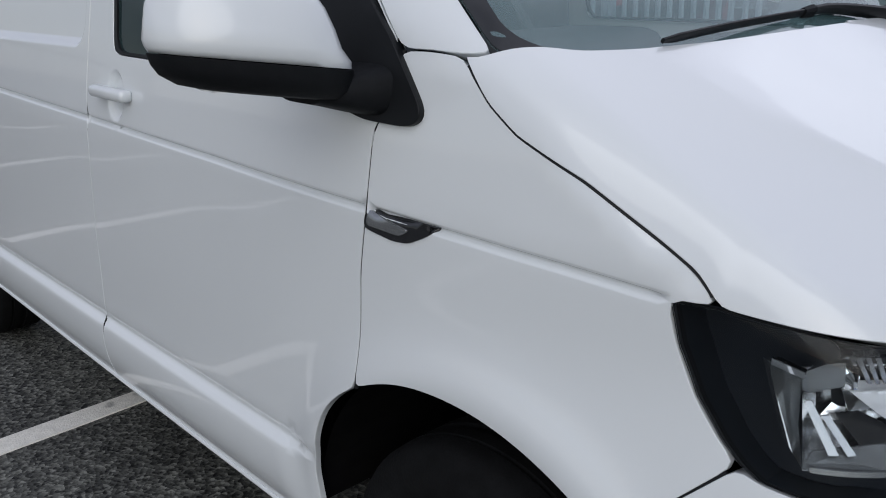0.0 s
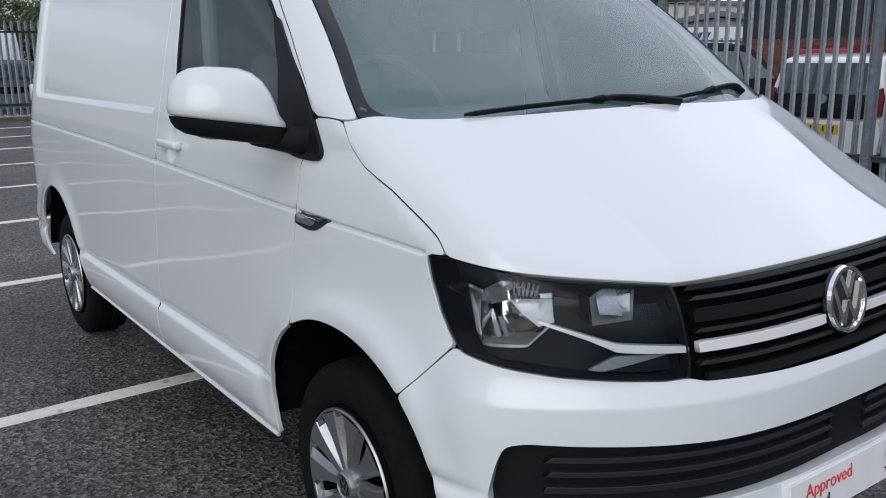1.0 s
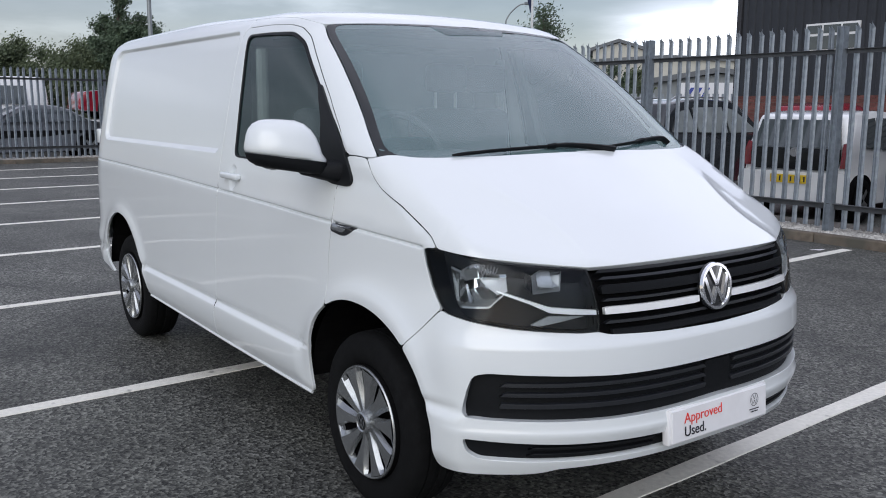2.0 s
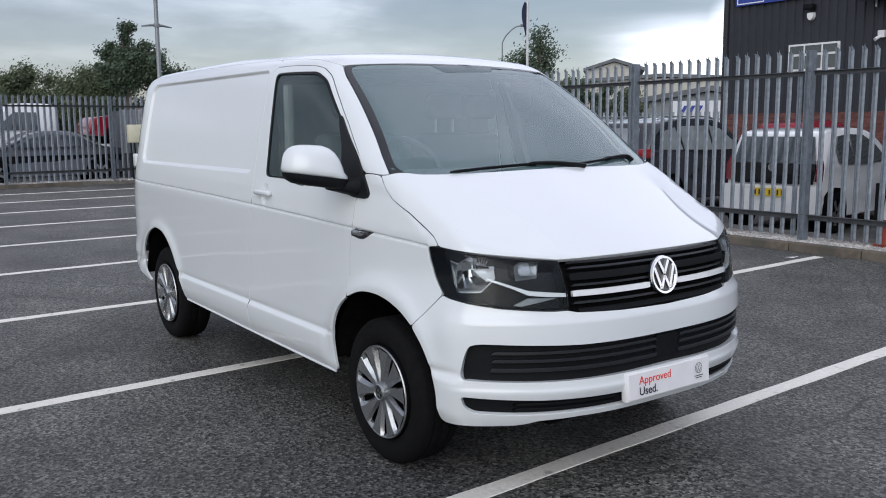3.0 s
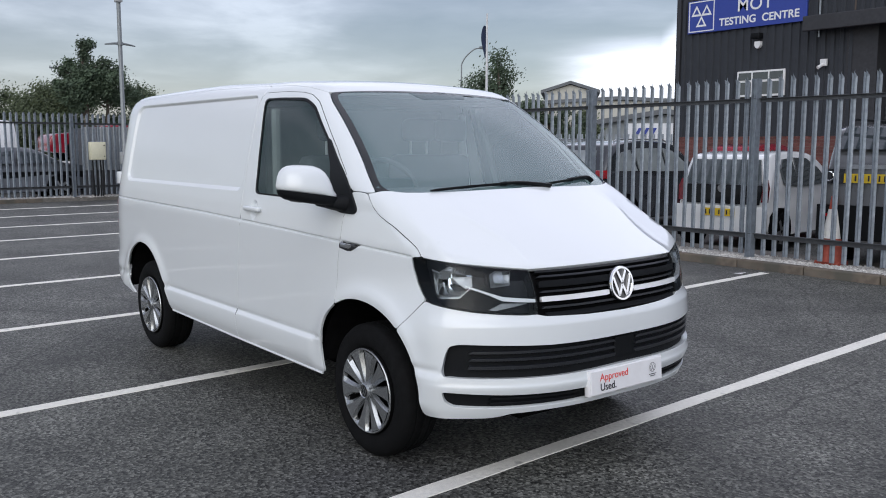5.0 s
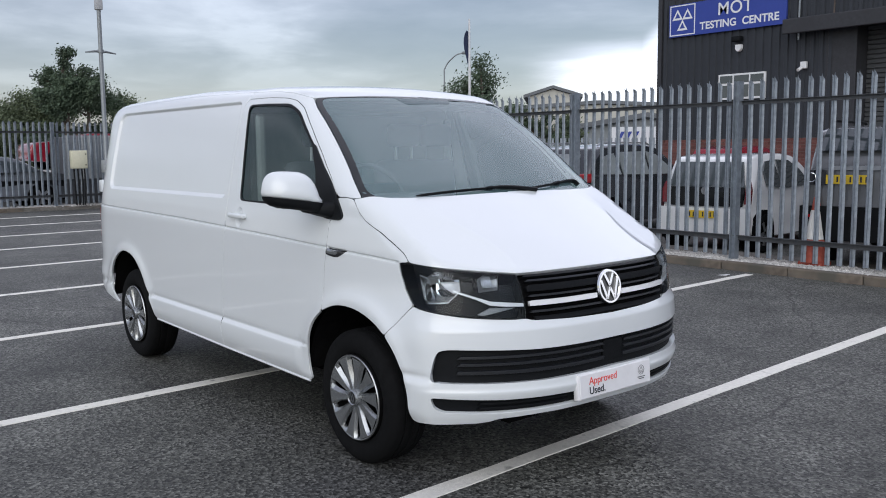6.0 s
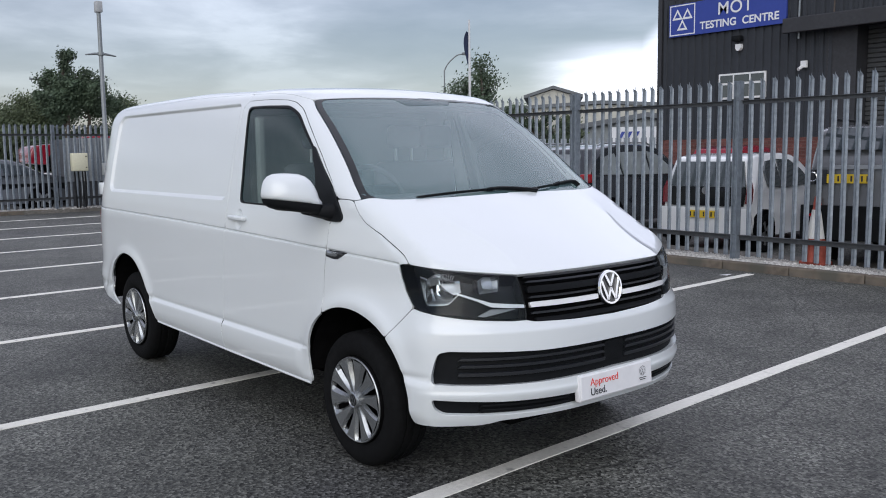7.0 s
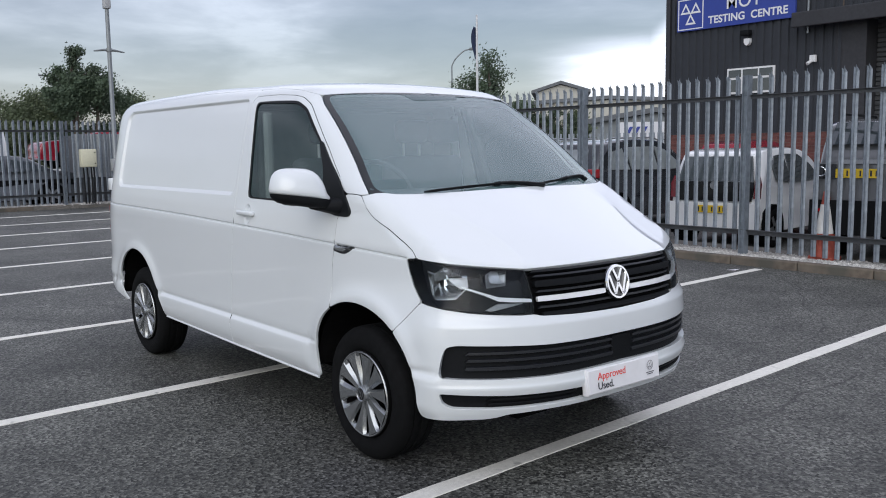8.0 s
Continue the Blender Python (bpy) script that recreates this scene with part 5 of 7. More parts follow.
def asphalt():
    """Rolled asphalt: pale and dark chips in a grey binder, with worn and stained stretches."""
    m = material("worn_asphalt", (0.0935, 0.0950, 0.0860), 0.64, vary=0.34, grain=1.6, rough_vary=0.06, stain=(0.058, 0.058, 0.058), stain_at=0.57)
    nt = m.node_tree
    b = nt.nodes["Principled BSDF"]
    base = b.inputs["Base Color"].links[0].from_socket
    tc = next(n for n in nt.nodes if n.type == "TEX_COORD")
    chips = nt.nodes.new("ShaderNodeTexVoronoi")
    chips.inputs["Scale"].default_value = 74.0
    nt.links.new(tc.outputs["Object"], chips.inputs["Vector"])
    sep = nt.nodes.new("ShaderNodeSeparateColor")
    nt.links.new(chips.outputs["Color"], sep.inputs[0])
    ramp = nt.nodes.new("ShaderNodeValToRGB")
    for k, (at, g) in enumerate(((0.0, 0.06), (0.30, 0.58), (0.70, 1.14), (1.0, 2.2))):
        el = ramp.color_ramp.elements[k] if k < 2 else ramp.color_ramp.elements.new(at)
        el.position, el.color = at, (g, g, g, 1)
    nt.links.new(sep.outputs[0], ramp.inputs[0])
    mul = nt.nodes.new("ShaderNodeMix")
    mul.data_type, mul.blend_type = "RGBA", "MULTIPLY"
    mul.inputs[0].default_value = 1.0
    nt.links.new(base, mul.inputs[6])
    nt.links.new(ramp.outputs[0], mul.inputs[7])
    nt.links.new(mul.outputs[2], b.inputs["Base Color"])
    # broad worn and patched stretches
    broad = nt.nodes.new("ShaderNodeTexNoise")
    broad.inputs["Scale"].default_value, broad.inputs["Detail"].default_value, broad.inputs["Roughness"].default_value = 0.42, 5.0, 0.6
    nt.links.new(tc.outputs["Object"], broad.inputs["Vector"])
    tone = nt.nodes.new("ShaderNodeValToRGB")
    for k, (at, g) in enumerate(((0.36, 0.80), (0.64, 1.20))):
        tone.color_ramp.elements[k].position, tone.color_ramp.elements[k].color = at, (g, g, g * 0.985, 1)
    nt.links.new(broad.outputs[0], tone.inputs[0])
    mul2 = nt.nodes.new("ShaderNodeMix")
    mul2.data_type, mul2.blend_type = "RGBA", "MULTIPLY"
    mul2.inputs[0].default_value = 1.0
    nt.links.new(mul.outputs[2], mul2.inputs[6])
    nt.links.new(tone.outputs[0], mul2.inputs[7])
    nt.links.new(mul2.outputs[2], b.inputs["Base Color"])
    # open pits between the chips, and a few long cracks
    pits = nt.nodes.new("ShaderNodeTexNoise")
    pits.inputs["Scale"].default_value, pits.inputs["Detail"].default_value = 46.0, 3.0
    nt.links.new(tc.outputs["Object"], pits.inputs["Vector"])
    pit = nt.nodes.new("ShaderNodeMapRange")
    for key, value in (("From Min", 0.36), ("From Max", 0.46), ("To Min", 0.30), ("To Max", 1.0)):
        pit.inputs[key].default_value = value
    nt.links.new(pits.outputs[0], pit.inputs["Value"])
    wander = nt.nodes.new("ShaderNodeTexNoise")
    wander.inputs["Scale"].default_value, wander.inputs["Detail"].default_value = 1.3, 5.0
    nt.links.new(tc.outputs["Object"], wander.inputs["Vector"])
    shift = nt.nodes.new("ShaderNodeMix")
    shift.data_type, shift.blend_type = "RGBA", "ADD"
    shift.inputs[0].default_value = 0.5
    nt.links.new(tc.outputs["Object"], shift.inputs[6])
    nt.links.new(wander.outputs["Color"], shift.inputs[7])
    cells = nt.nodes.new("ShaderNodeTexVoronoi")
    cells.feature, cells.inputs["Scale"].default_value = "DISTANCE_TO_EDGE", 0.21
    nt.links.new(shift.outputs[2], cells.inputs["Vector"])
    crack = nt.nodes.new("ShaderNodeMapRange")
    for key, value in (("From Min", 0.0008), ("From Max", 0.0035), ("To Min", 0.5), ("To Max", 1.0)):
        crack.inputs[key].default_value = value
    nt.links.new(cells.outputs["Distance"], crack.inputs["Value"])
    low = nt.nodes.new("ShaderNodeMath")
    low.operation = "MULTIPLY"
    nt.links.new(pit.outputs[0], low.inputs[0])
    nt.links.new(crack.outputs[0], low.inputs[1])
    mul3 = nt.nodes.new("ShaderNodeMix")
    mul3.data_type, mul3.blend_type = "RGBA", "MULTIPLY"
    mul3.inputs[0].default_value = 1.0
    nt.links.new(mul2.outputs[2], mul3.inputs[6])
    nt.links.new(low.outputs[0], mul3.inputs[7])
    nt.links.new(mul3.outputs[2], b.inputs["Base Color"])
    bump = nt.nodes.new("ShaderNodeBump")
    bump.inputs["Strength"].default_value, bump.inputs["Distance"].default_value = 0.8, 0.006
    nt.links.new(chips.outputs["Distance"], bump.inputs["Height"])
    nt.links.new(bump.outputs[0], b.inputs["Normal"])
    return m


ASPHALT = asphalt()
LINE = material("worn_line_paint", (0.76, 0.74, 0.68), 0.7, vary=0.10, grain=40, bump=0.3, bump_scale=150, stain=(0.26, 0.26, 0.24), stain_at=0.62)
KERB = material("concrete_kerb", (0.145, 0.120, 0.095), 0.9, vary=0.3, grain=12, bump=0.5, bump_scale=90, stain=(0.09, 0.085, 0.07), stain_at=0.52, each=0.12)
SOIL = material("gravel_bed", (0.16, 0.15, 0.135), 0.95, vary=0.4, grain=25, bump=0.5)
GALV = material("galvanised_steel", (0.255, 0.29, 0.33), 0.5, metal=0.5, vary=0.22, grain=14, bump=0.08, each=0.12, rough_vary=0.1)
RAIL = material("weathered_rail", (0.085, 0.09, 0.098), 0.55, metal=0.4, vary=0.2)
POLE = material("grey_pole", (0.24, 0.26, 0.27), 0.5, metal=0.4, vary=0.12)

bm = bmesh.new()
bmesh.ops.create_grid(bm, x_segments=2, y_segments=2, size=600)
tagged(part("ground", bm, ASPHALT, None), "dark grey worn asphalt of a car park", "ground", kind="structure")

for k in range(-1, 9):
    x0 = 0.51 - 2.475 * k
    wide = 0.052
    pts = [(x0 - 0.042 * y, y) for y in np.arange(-5.0, 6.46, 0.229)]
    rnd = random.Random(k + 5)
    bm = bmesh.new()
    rows_ = []
    for x, y in pts:
        j0, j1 = rnd.uniform(-0.004, 0.004), rnd.uniform(-0.004, 0.004)
        rows_.append([bm.verts.new((x - wide + j0, y, 0.0)), bm.verts.new((x - wide + j0 + 0.002, y, 0.0045)), bm.verts.new((x + wide + j1 - 0.002, y, 0.0045)), bm.verts.new((x + wide + j1, y, 0.0))])
    for p, q in zip(rows_, rows_[1:]):
        for i in range(3):
            bm.faces.new((p[i], p[i + 1], q[i + 1], q[i]))
    bmesh.ops.recalc_face_normals(bm, faces=bm.faces)
    tagged(part("bay_line", bm, LINE, None), "worn white painted bay line on asphalt", "road marking", "bay lines", "structure")

# gravel strips behind the kerbs
bm = box(-30, 12, 6.74, 7.9, 0.0, 0.085)
tagged(part("gravel_bed", bm, SOIL, None), "strip of earth and gravel under the fence", "ground", kind="structure")
bm = box(-22.6, -21.62, -14, 6.6, 0.0, 0.085)
tagged(part("gravel_bed", bm, SOIL, None), "strip of earth and gravel under the fence", "ground", kind="structure")


def stones(count, x0, x1, y0, y1, seed, lo=0.008, hi=0.024):
    rnd = random.Random(seed)
    v, f = [], []
    for _ in range(count):
        c = Vector((rnd.uniform(x0, x1), rnd.uniform(y0, y1), 0.085 + rnd.uniform(-0.002, 0.01)))
        r = rnd.uniform(lo, hi)
        ax = [Vector((rnd.gauss(0, 1), rnd.gauss(0, 1), rnd.gauss(0, 1))).normalized() for _ in range(1)]
        q = ax[0].to_track_quat("Z", "Y")
        at = len(v)
        for d in ((1, 0, 0), (-1, 0, 0), (0, 1, 0), (0, -1, 0), (0, 0, 0.7), (0, 0, -0.7)):
            v.append(tuple(c + q @ (Vector(d) * r * rnd.uniform(0.75, 1.2))))
        f += [(at + a, at + b, at + e) for a, b, e in ((0, 2, 4), (2, 1, 4), (1, 3, 4), (3, 0, 4), (2, 0, 5), (1, 2, 5), (3, 1, 5), (0, 3, 5))]
    return v, f


GRAVELS = material("gravel_stones", (0.46, 0.45, 0.43), 0.9, vary=0.5, grain=22)
v, f = stones(16000, -7.5, 4.0, 6.76, 7.30, 3, 0.010, 0.030)
tagged(mesh_object("gravel", v, f, GRAVELS, smooth=False), "pale loose gravel along the kerb", "gravel", kind="stuff")
v, f = stones(2500, -22.4, -21.65, -3, 6.5, 4, 0.02, 0.05)
tagged(mesh_object("gravel", v, f, GRAVELS, smooth=False), "pale loose gravel along the kerb", "gravel", kind="stuff")


# ---- palisade fence ----
def pale_mesh(height):
    """One W-section pale with a split, three-pointed head."""
    bm = bmesh.new()
    sec = [(-0.034, 0.010), (-0.020, -0.004), (-0.007, -0.006), (0.0, 0.006), (0.007, -0.006), (0.020, -0.004), (0.034, 0.010)]
    top = [0.0, 0.045, 0.03, 0.075, 0.03, 0.045, 0.0]
    bend = [0.0, 0.012, 0.0, 0.0, 0.0, 0.012, 0.0]
    lo, hi, tip = [], [], []
    for (x, y), t, b in zip(sec, top, bend):
        lo.append(bm.verts.new((x, y, 0)))
        hi.append(bm.verts.new((x, y, height - 0.10)))
        tip.append(bm.verts.new((x * (0.85 if t else 0.96), y - b * 2, height - 0.085 + t)))
    for i in range(6):
        bm.faces.new((lo[i], lo[i + 1], hi[i + 1], hi[i]))
        bm.faces.new((hi[i], hi[i + 1], tip[i + 1], tip[i]))
    r = bmesh.ops.extrude_face_region(bm, geom=bm.faces[:])
    for g in r["geom"]:
        if isinstance(g, bmesh.types.BMVert):
            g.co.y += 0.004
    bmesh.ops.recalc_face_normals(bm, faces=bm.faces)
    me = bpy.data.meshes.new("pale")
    bm.to_mesh(me)
    bm.free()
    me.materials.append(GALV)
    return me


PALE = pale_mesh(2.33)
bm = box(-0.035, 0.035, -0.006, 0.006, 0, 2.42)
box_into(bm, -0.04, -0.034, -0.055, 0.055, 0, 2.42)
box_into(bm, 0.034, 0.04, -0.055, 0.055, 0, 2.42)
POSTMESH = bpy.data.meshes.new("post")
bm.to_mesh(POSTMESH)
bm.free()
POSTMESH.materials.append(GALV)


def fence(place, turn, first, bays, label, skip=()):
    f = thing("palisade_fence", place, label, "fence", "palisade fences", turn=turn)
    rnd = random.Random(int(abs(first) * 10))
    x0, x1 = first * 2.77, (first + bays) * 2.77
    for z0, z1, d in ((2.02, 2.065, 0.04), (0.255, 0.315, 0.05)):
        bm = box(x0, x1, -0.026, -0.020, z0, z1)
        box_into(bm, x0, x1, -0.026 - d, -0.020, z1, z1 + 0.006)
        part("rail", bm, RAIL, f)
    for b in range(first, first + bays + 1):
        p = new("post", POSTMESH)
        p.parent, p.location = f, (b * 2.77 + (0.02 if b >= 0 else 0.0), -0.06, -0.1)
        if b == first + bays:
            break
        for i in range(17):
            p = new("pale", PALE)
            p.parent = f
            p.matrix_basis = pose(b * 2.77 + (0.02 if b >= 0 else 0.0) + 2.77 * (i + 1) / 18 + rnd.uniform(-0.004, 0.004), -0.004, 0.04 + rnd.uniform(-0.008, 0.008), rnd.uniform(-0.4, 0.4), rnd.uniform(-0.35, 0.35), rnd.uniform(-5, 5))
    return f


fence((-2.79, 7.02, 0.10), 0, -7, 10, "grey galvanised steel palisade fence on a gravel strip")
fence((-21.70, 0.95, 0.10), 93.5, -4, 6, "grey galvanised steel palisade fence beside parked cars")

# ---- lamp post, electric cabinet ----
post = thing("lamp_post", (-21.35, 5.02, 0), "grey steel lamp post with cross arms and floodlight", "lamp post")
part("pole", tube([(0, 0, 0), (0, 0, 1.2), (0, 0, 1.25), (0, 0, 5.6)], [0.085, 0.085, 0.062, 0.055], 14), POLE, post, smooth=True)
part("foot_plate", box(-0.25, 0.25, -0.14, 0.14, 0.0, 0.05, 0.01), POLE, post)
part("cross_arm", tube([(0, -0.42, 4.33), (0, -0.15, 4.37), (0, 0.15, 4.37), (0, 0.42, 4.33)], [0.018, 0.034, 0.034, 0.018], 8), POLE, post, smooth=True)
part("collar", lathe([(4.33, 0.085), (4.42, 0.085)], 14, "z"), POLE, post)
part("floodlight", box(-0.10, 0.10, -0.09, 0.09, 5.50, 5.80, 0.02), material("floodlight_grey", (0.42, 0.43, 0.44), 0.5), post, smooth=True)
part("control_box", box(-0.10, 0.10, -0.12, 0.10, 1.02, 1.36, 0.015), material("box_grey", (0.33, 0.35, 0.36), 0.5), post, smooth=True)

cab = thing("electric_cabinet", (-21.45, 4.33, 1.14), "cream electric cabinet fixed on the fence", "cabinet")
part("body", box(-0.22, 0.0, -0.21, 0.21, 0, 0.50, 0.015), material("cream_enamel", (0.62, 0.60, 0.45), 0.4, vary=0.06), cab, smooth=True)
part("door", box(0.0, 0.012, -0.19, 0.19, 0.02, 0.48, 0.006), material("cream_door", (0.64, 0.62, 0.47), 0.4, vary=0.06), cab, smooth=True)
for z in (0.1, 0.4):
    part("lock", box(0.012, 0.022, 0.14, 0.17, z - 0.015, z + 0.015), BLACK, cab)
for y in (-0.14, -0.04, 0.07, 0.14):
    part("cable", tube([(-0.1, y, 0.0), (-0.1, y + 0.01, -0.4), (-0.1, y * 0.8, -1.02)], 0.022, 8), TRIM, cab, smooth=True)

# ---- vehicles beyond the fences ----
PAINTS = {}


def paint(name, colour, rough=0.25):
    if name not in PAINTS:
        PAINTS[name] = material(name, colour, rough, vary=0.04, grain=4, coat=0.8)
    return PAINTS[name]


CARGLASS = material("dark_car_glass", (0.045, 0.056, 0.062), 0.05, vary=0.1, coat=0.5, ior=1.9)
YELLOW = material("yellow_plate", (0.72, 0.50, 0.03), 0.4, vary=0.05)
ALLOY = material("wheel_alloy", (0.45, 0.46, 0.48), 0.3, metal=0.8, vary=0.1)


def hull(profile, width, belt=9.0, top=10.0, lean=0.0, slices=(-1, -0.965, -0.88, 0.88, 0.965, 1), shrink=(0.955, 0.988, 1, 1, 0.988, 0.955), grow=0.0, nose=None):
    """A car body from its side outline, with rounded flanks and a cabin that leans in above the belt."""
    bm = bmesh.new()
    c = np.mean(profile, axis=0)
    x0, x1 = min(p[0] for p in profile), max(p[0] for p in profile)
    loops = []
    for s, k in zip(slices, shrink):
        loop = []
        for x, z in profile:
            px, pz = c[0] + (x - c[0]) * (1 - (1 - k) * 0.5), c[1] + (z - c[1]) * k
            w = width / 2 + grow
            w *= 1 - lean * max(0.0, (z - belt) / (top - belt))
            e = min(x - x0, x1 - x)
            w *= 1 - 0.10 * max(0, 1 - e / 0.45) ** 2
            loop.append(bm.verts.new((px, s * w, pz)))
        loops.append(loop)
    n = len(profile)
    for a, b in zip(loops, loops[1:]):
        for i in range(n):
            bm.faces.new((a[i], a[(i + 1) % n], b[(i + 1) % n], b[i]))
    bm.faces.new(loops[0])
    bm.faces.new(loops[-1])
    bmesh.ops.triangulate(bm, faces=[f for f in bm.faces if len(f.verts) > 4])
    bmesh.ops.recalc_face_normals(bm, faces=bm.faces)
    return bm


def smooth_profile(points, n=5):
    p = curve(list(points) + [points[0]], n)
    return [tuple(q) for q in p[:-1]]


def leaning(bm, width, belt, top, lean):
    for v in bm.verts:
        v.co.y *= 1 - lean * max(0.0, (v.co.z - belt) / (top - belt))
    return bm


def car(place, turn, label, colour, length, width, profile, belt, top, lean, windows, axles, tyre_r, category="car", lower=None, glass=None):
    """A car: outline profile from the tail (x = 0) to the nose; windows are side outlines; axles the wheels' places."""
    c = thing("parked_car", place, label, category, "parked cars", turn=turn)
    part("body", hull(smooth_profile(profile), width, belt, top, lean), colour, c, smooth=True, angle=45)
    if lower:
        part("lower_body", hull(lower, width, 9, 10, 0, grow=0.012), BLACK, c, "dark lower body", smooth=True)
    for s in (-1, 1):
        for w in windows:
            d0, d1 = s * (width / 2 - 0.03), s * (width / 2 + 0.006)
            part("side_window", leaning(prism(w, min(d0, d1), max(d0, d1)), width, belt, top, lean), glass or CARGLASS, c, smooth=True)
        for x in axles:
            part("wheel_arch", prism([(x + (tyre_r + 0.055) * math.cos(a), tyre_r + (tyre_r + 0.055) * math.sin(a)) for a in np.linspace(-0.35, math.pi + 0.35, 22)], s * (width / 2 - 0.1), s * (width / 2 + 0.008)), UNDER, c)
            w = part("wheel", lathe([(-0.1, tyre_r * 0.8), (-0.1, tyre_r), (0.09, tyre_r), (0.105, tyre_r * 0.93), (0.1, tyre_r * 0.68), (0.09, tyre_r * 0.66)], 32), RUBBER, c, "black tyre", True)
            w.matrix_basis = pose(x, s * (width / 2 - 0.09), tyre_r, 0, 0, 0 if s > 0 else 180)
            part("rim", lathe([(0.06, tyre_r * 0.64), (0.095, tyre_r * 0.66), (0.085, tyre_r * 0.55), (0.07, 0.08), (0.08, 0.02)], 20), DARKMETAL, w, "", True)
            spokes = bmesh.new()
            for i in range(5):
                box_into(spokes, 0.03, tyre_r * 0.63, 0.07, 0.102, -0.032, 0.032, m=Euler((0, radians(72 * i + 10), 0)).to_matrix().to_4x4())
            part("spokes", spokes, ALLOY, w)
    return c


def tail_panel(parent, name, outline, x, deep, mat, label="", lean=None, smooth=False):
    """A flat piece on the tail, from (across, height) pairs."""
    bm = prism(outline, x - deep, x, "yz")
    if lean:
        z0, k = lean
        for v in bm.verts:
            v.co.x += max(0, v.co.z - z0) * k
    return part(name, bm, mat, parent, label, smooth)


def rear_plate(parent, x, z, at=0.0):
    p = part("number_plate", box(x - 0.02, x, at - 0.26, at + 0.26, z - 0.055, z + 0.055), YELLOW, parent, "yellow number plate")
    for y in (-0.205, -0.145, -0.085, -0.025, 0.065, 0.125, 0.185):
        part("plate_bar", box(x - 0.023, x - 0.0195, at + y - 0.010, at + y + 0.010, z - 0.034, z + 0.034), BLACKINK, p)


# small white hatchback, tail to the fence
DARKRED = material("dark_red_lens", (0.16, 0.008, 0.014), 0.2, vary=0.2, coat=0.4)
CITYWHITE = paint("city_white", (0.84, 0.855, 0.865))
up = car((-3.98, 8.05, 0), 98, "small white hatchback with dark tailgate, parked behind the fence", CITYWHITE, 3.54, 1.50,
         [(0.04, 0.30), (0.0, 0.45), (0.02, 0.62), (0.10, 0.70), (0.13, 0.95), (0.22, 1.30), (0.34, 1.43), (0.9, 1.475), (1.7, 1.46), (2.15, 1.33), (2.62, 1.02), (3.2, 0.93), (3.5, 0.72), (3.54, 0.45), (3.45, 0.24), (2.0, 0.20), (0.5, 0.22)],
         0.92, 1.48, 0.20, [[(0.62, 1.00), (0.58, 1.22), (0.70, 1.36), (1.05, 1.385), (1.12, 0.96)], [(1.18, 0.95), (1.13, 1.385), (1.62, 1.37), (2.02, 1.22), (2.38, 0.97)]], (0.50, 2.92), 0.295)
tail_panel(up, "tailgate", [(-0.58, 0.70), (0.58, 0.70), (0.61, 0.90), (0.60, 0.985), (-0.60, 0.985), (-0.61, 0.90)], 0.083, 0.03, material("tailgate_black", (0.010, 0.011, 0.012), 0.16, vary=0.1, ior=1.35), "gloss black tailgate", (0.9, 0.26))
tail_panel(up, "rear_window", [(-0.60, 0.99), (0.60, 0.99), (0.53, 1.36), (-0.53, 1.36)], 0.085, 0.03, material("pale_tinted_glass", (0.075, 0.09, 0.095), 0.05, vary=0.1, ior=1.8), "tinted rear window", (0.9, 0.26))
tail_panel(up, "bumper", [(-0.72, 0.30), (0.72, 0.30), (0.74, 0.55), (0.70, 0.68), (-0.70, 0.68), (-0.74, 0.55)], 0.02, 0.05, CITYWHITE)
for s in (-1, 1):
    tail_panel(up, "tail_light", [(s * 0.61, 0.74), (s * 0.70, 0.74), (s * 0.71, 0.95), (s * 0.67, 1.07), (s * 0.62, 1.05)][::s], 0.105, 0.05, DARKRED, "dark red tail light", (0.9, 0.26))
rear_plate(up, 0.055 - 0.09, 0.58)
disc = part("emblem", lathe([(-0.02, 0.062), (0.0, 0.060), (0.0, 0.046), (-0.006, 0.044)], 24, "x"), ALLOY, up, "round chrome emblem")
disc.matrix_basis = pose(0.046, 0, 0.93, 0, 0, 180)
for side_ in (-1, 1):
    part("emblem_stroke", box(-0.004, 0.004, -0.007, 0.007, -0.045, 0.045), ALLOY, disc).matrix_basis = pose(0.0, side_ * 0.02, 0.0, side_ * 22, 0, 0)

# tall dark off-road car, tail to the fence
SUVGREY = paint("suv_grey", (0.11, 0.115, 0.122), 0.25)
suv = car((-1.05, 7.36, 0), 100, "tall grey off-road car with roof rails, parked behind the fence", SUVGREY, 4.8, 1.98,
          [(0.05, 0.45), (0.0, 0.62), (0.02, 0.95), (0.04, 1.26), (0.07, 1.34), (0.20, 1.52), (0.32, 1.78), (1.2, 1.85), (2.2, 1.82), (2.5, 1.70), (3.2, 1.24), (4.3, 1.12), (4.72, 0.95), (4.8, 0.6), (4.6, 0.35), (2.5, 0.32), (0.5, 0.36)],
          1.1, 1.86, 0.14, [[(0.42, 1.22), (0.40, 1.62), (1.2, 1.68), (1.25, 1.18)], [(1.32, 1.18), (1.28, 1.68), (2.15, 1.66), (2.25, 1.16)], [(2.32, 1.16), (2.22, 1.66), (2.48, 1.62), (2.98, 1.2)]], (0.85, 3.72), 0.37)
tail_panel(suv, "rear_window", [(-0.80, 1.52), (0.80, 1.52), (0.74, 1.79), (-0.74, 1.79)], 0.17, 0.04, CARGLASS, "dark rear window", (1.52, 0.42))
tail_panel(suv, "bumper", [(-0.95, 0.42), (0.95, 0.42), (0.95, 0.84), (-0.95, 0.84)], 0.0, 0.06, BLACK, "black plastic rear bumper")
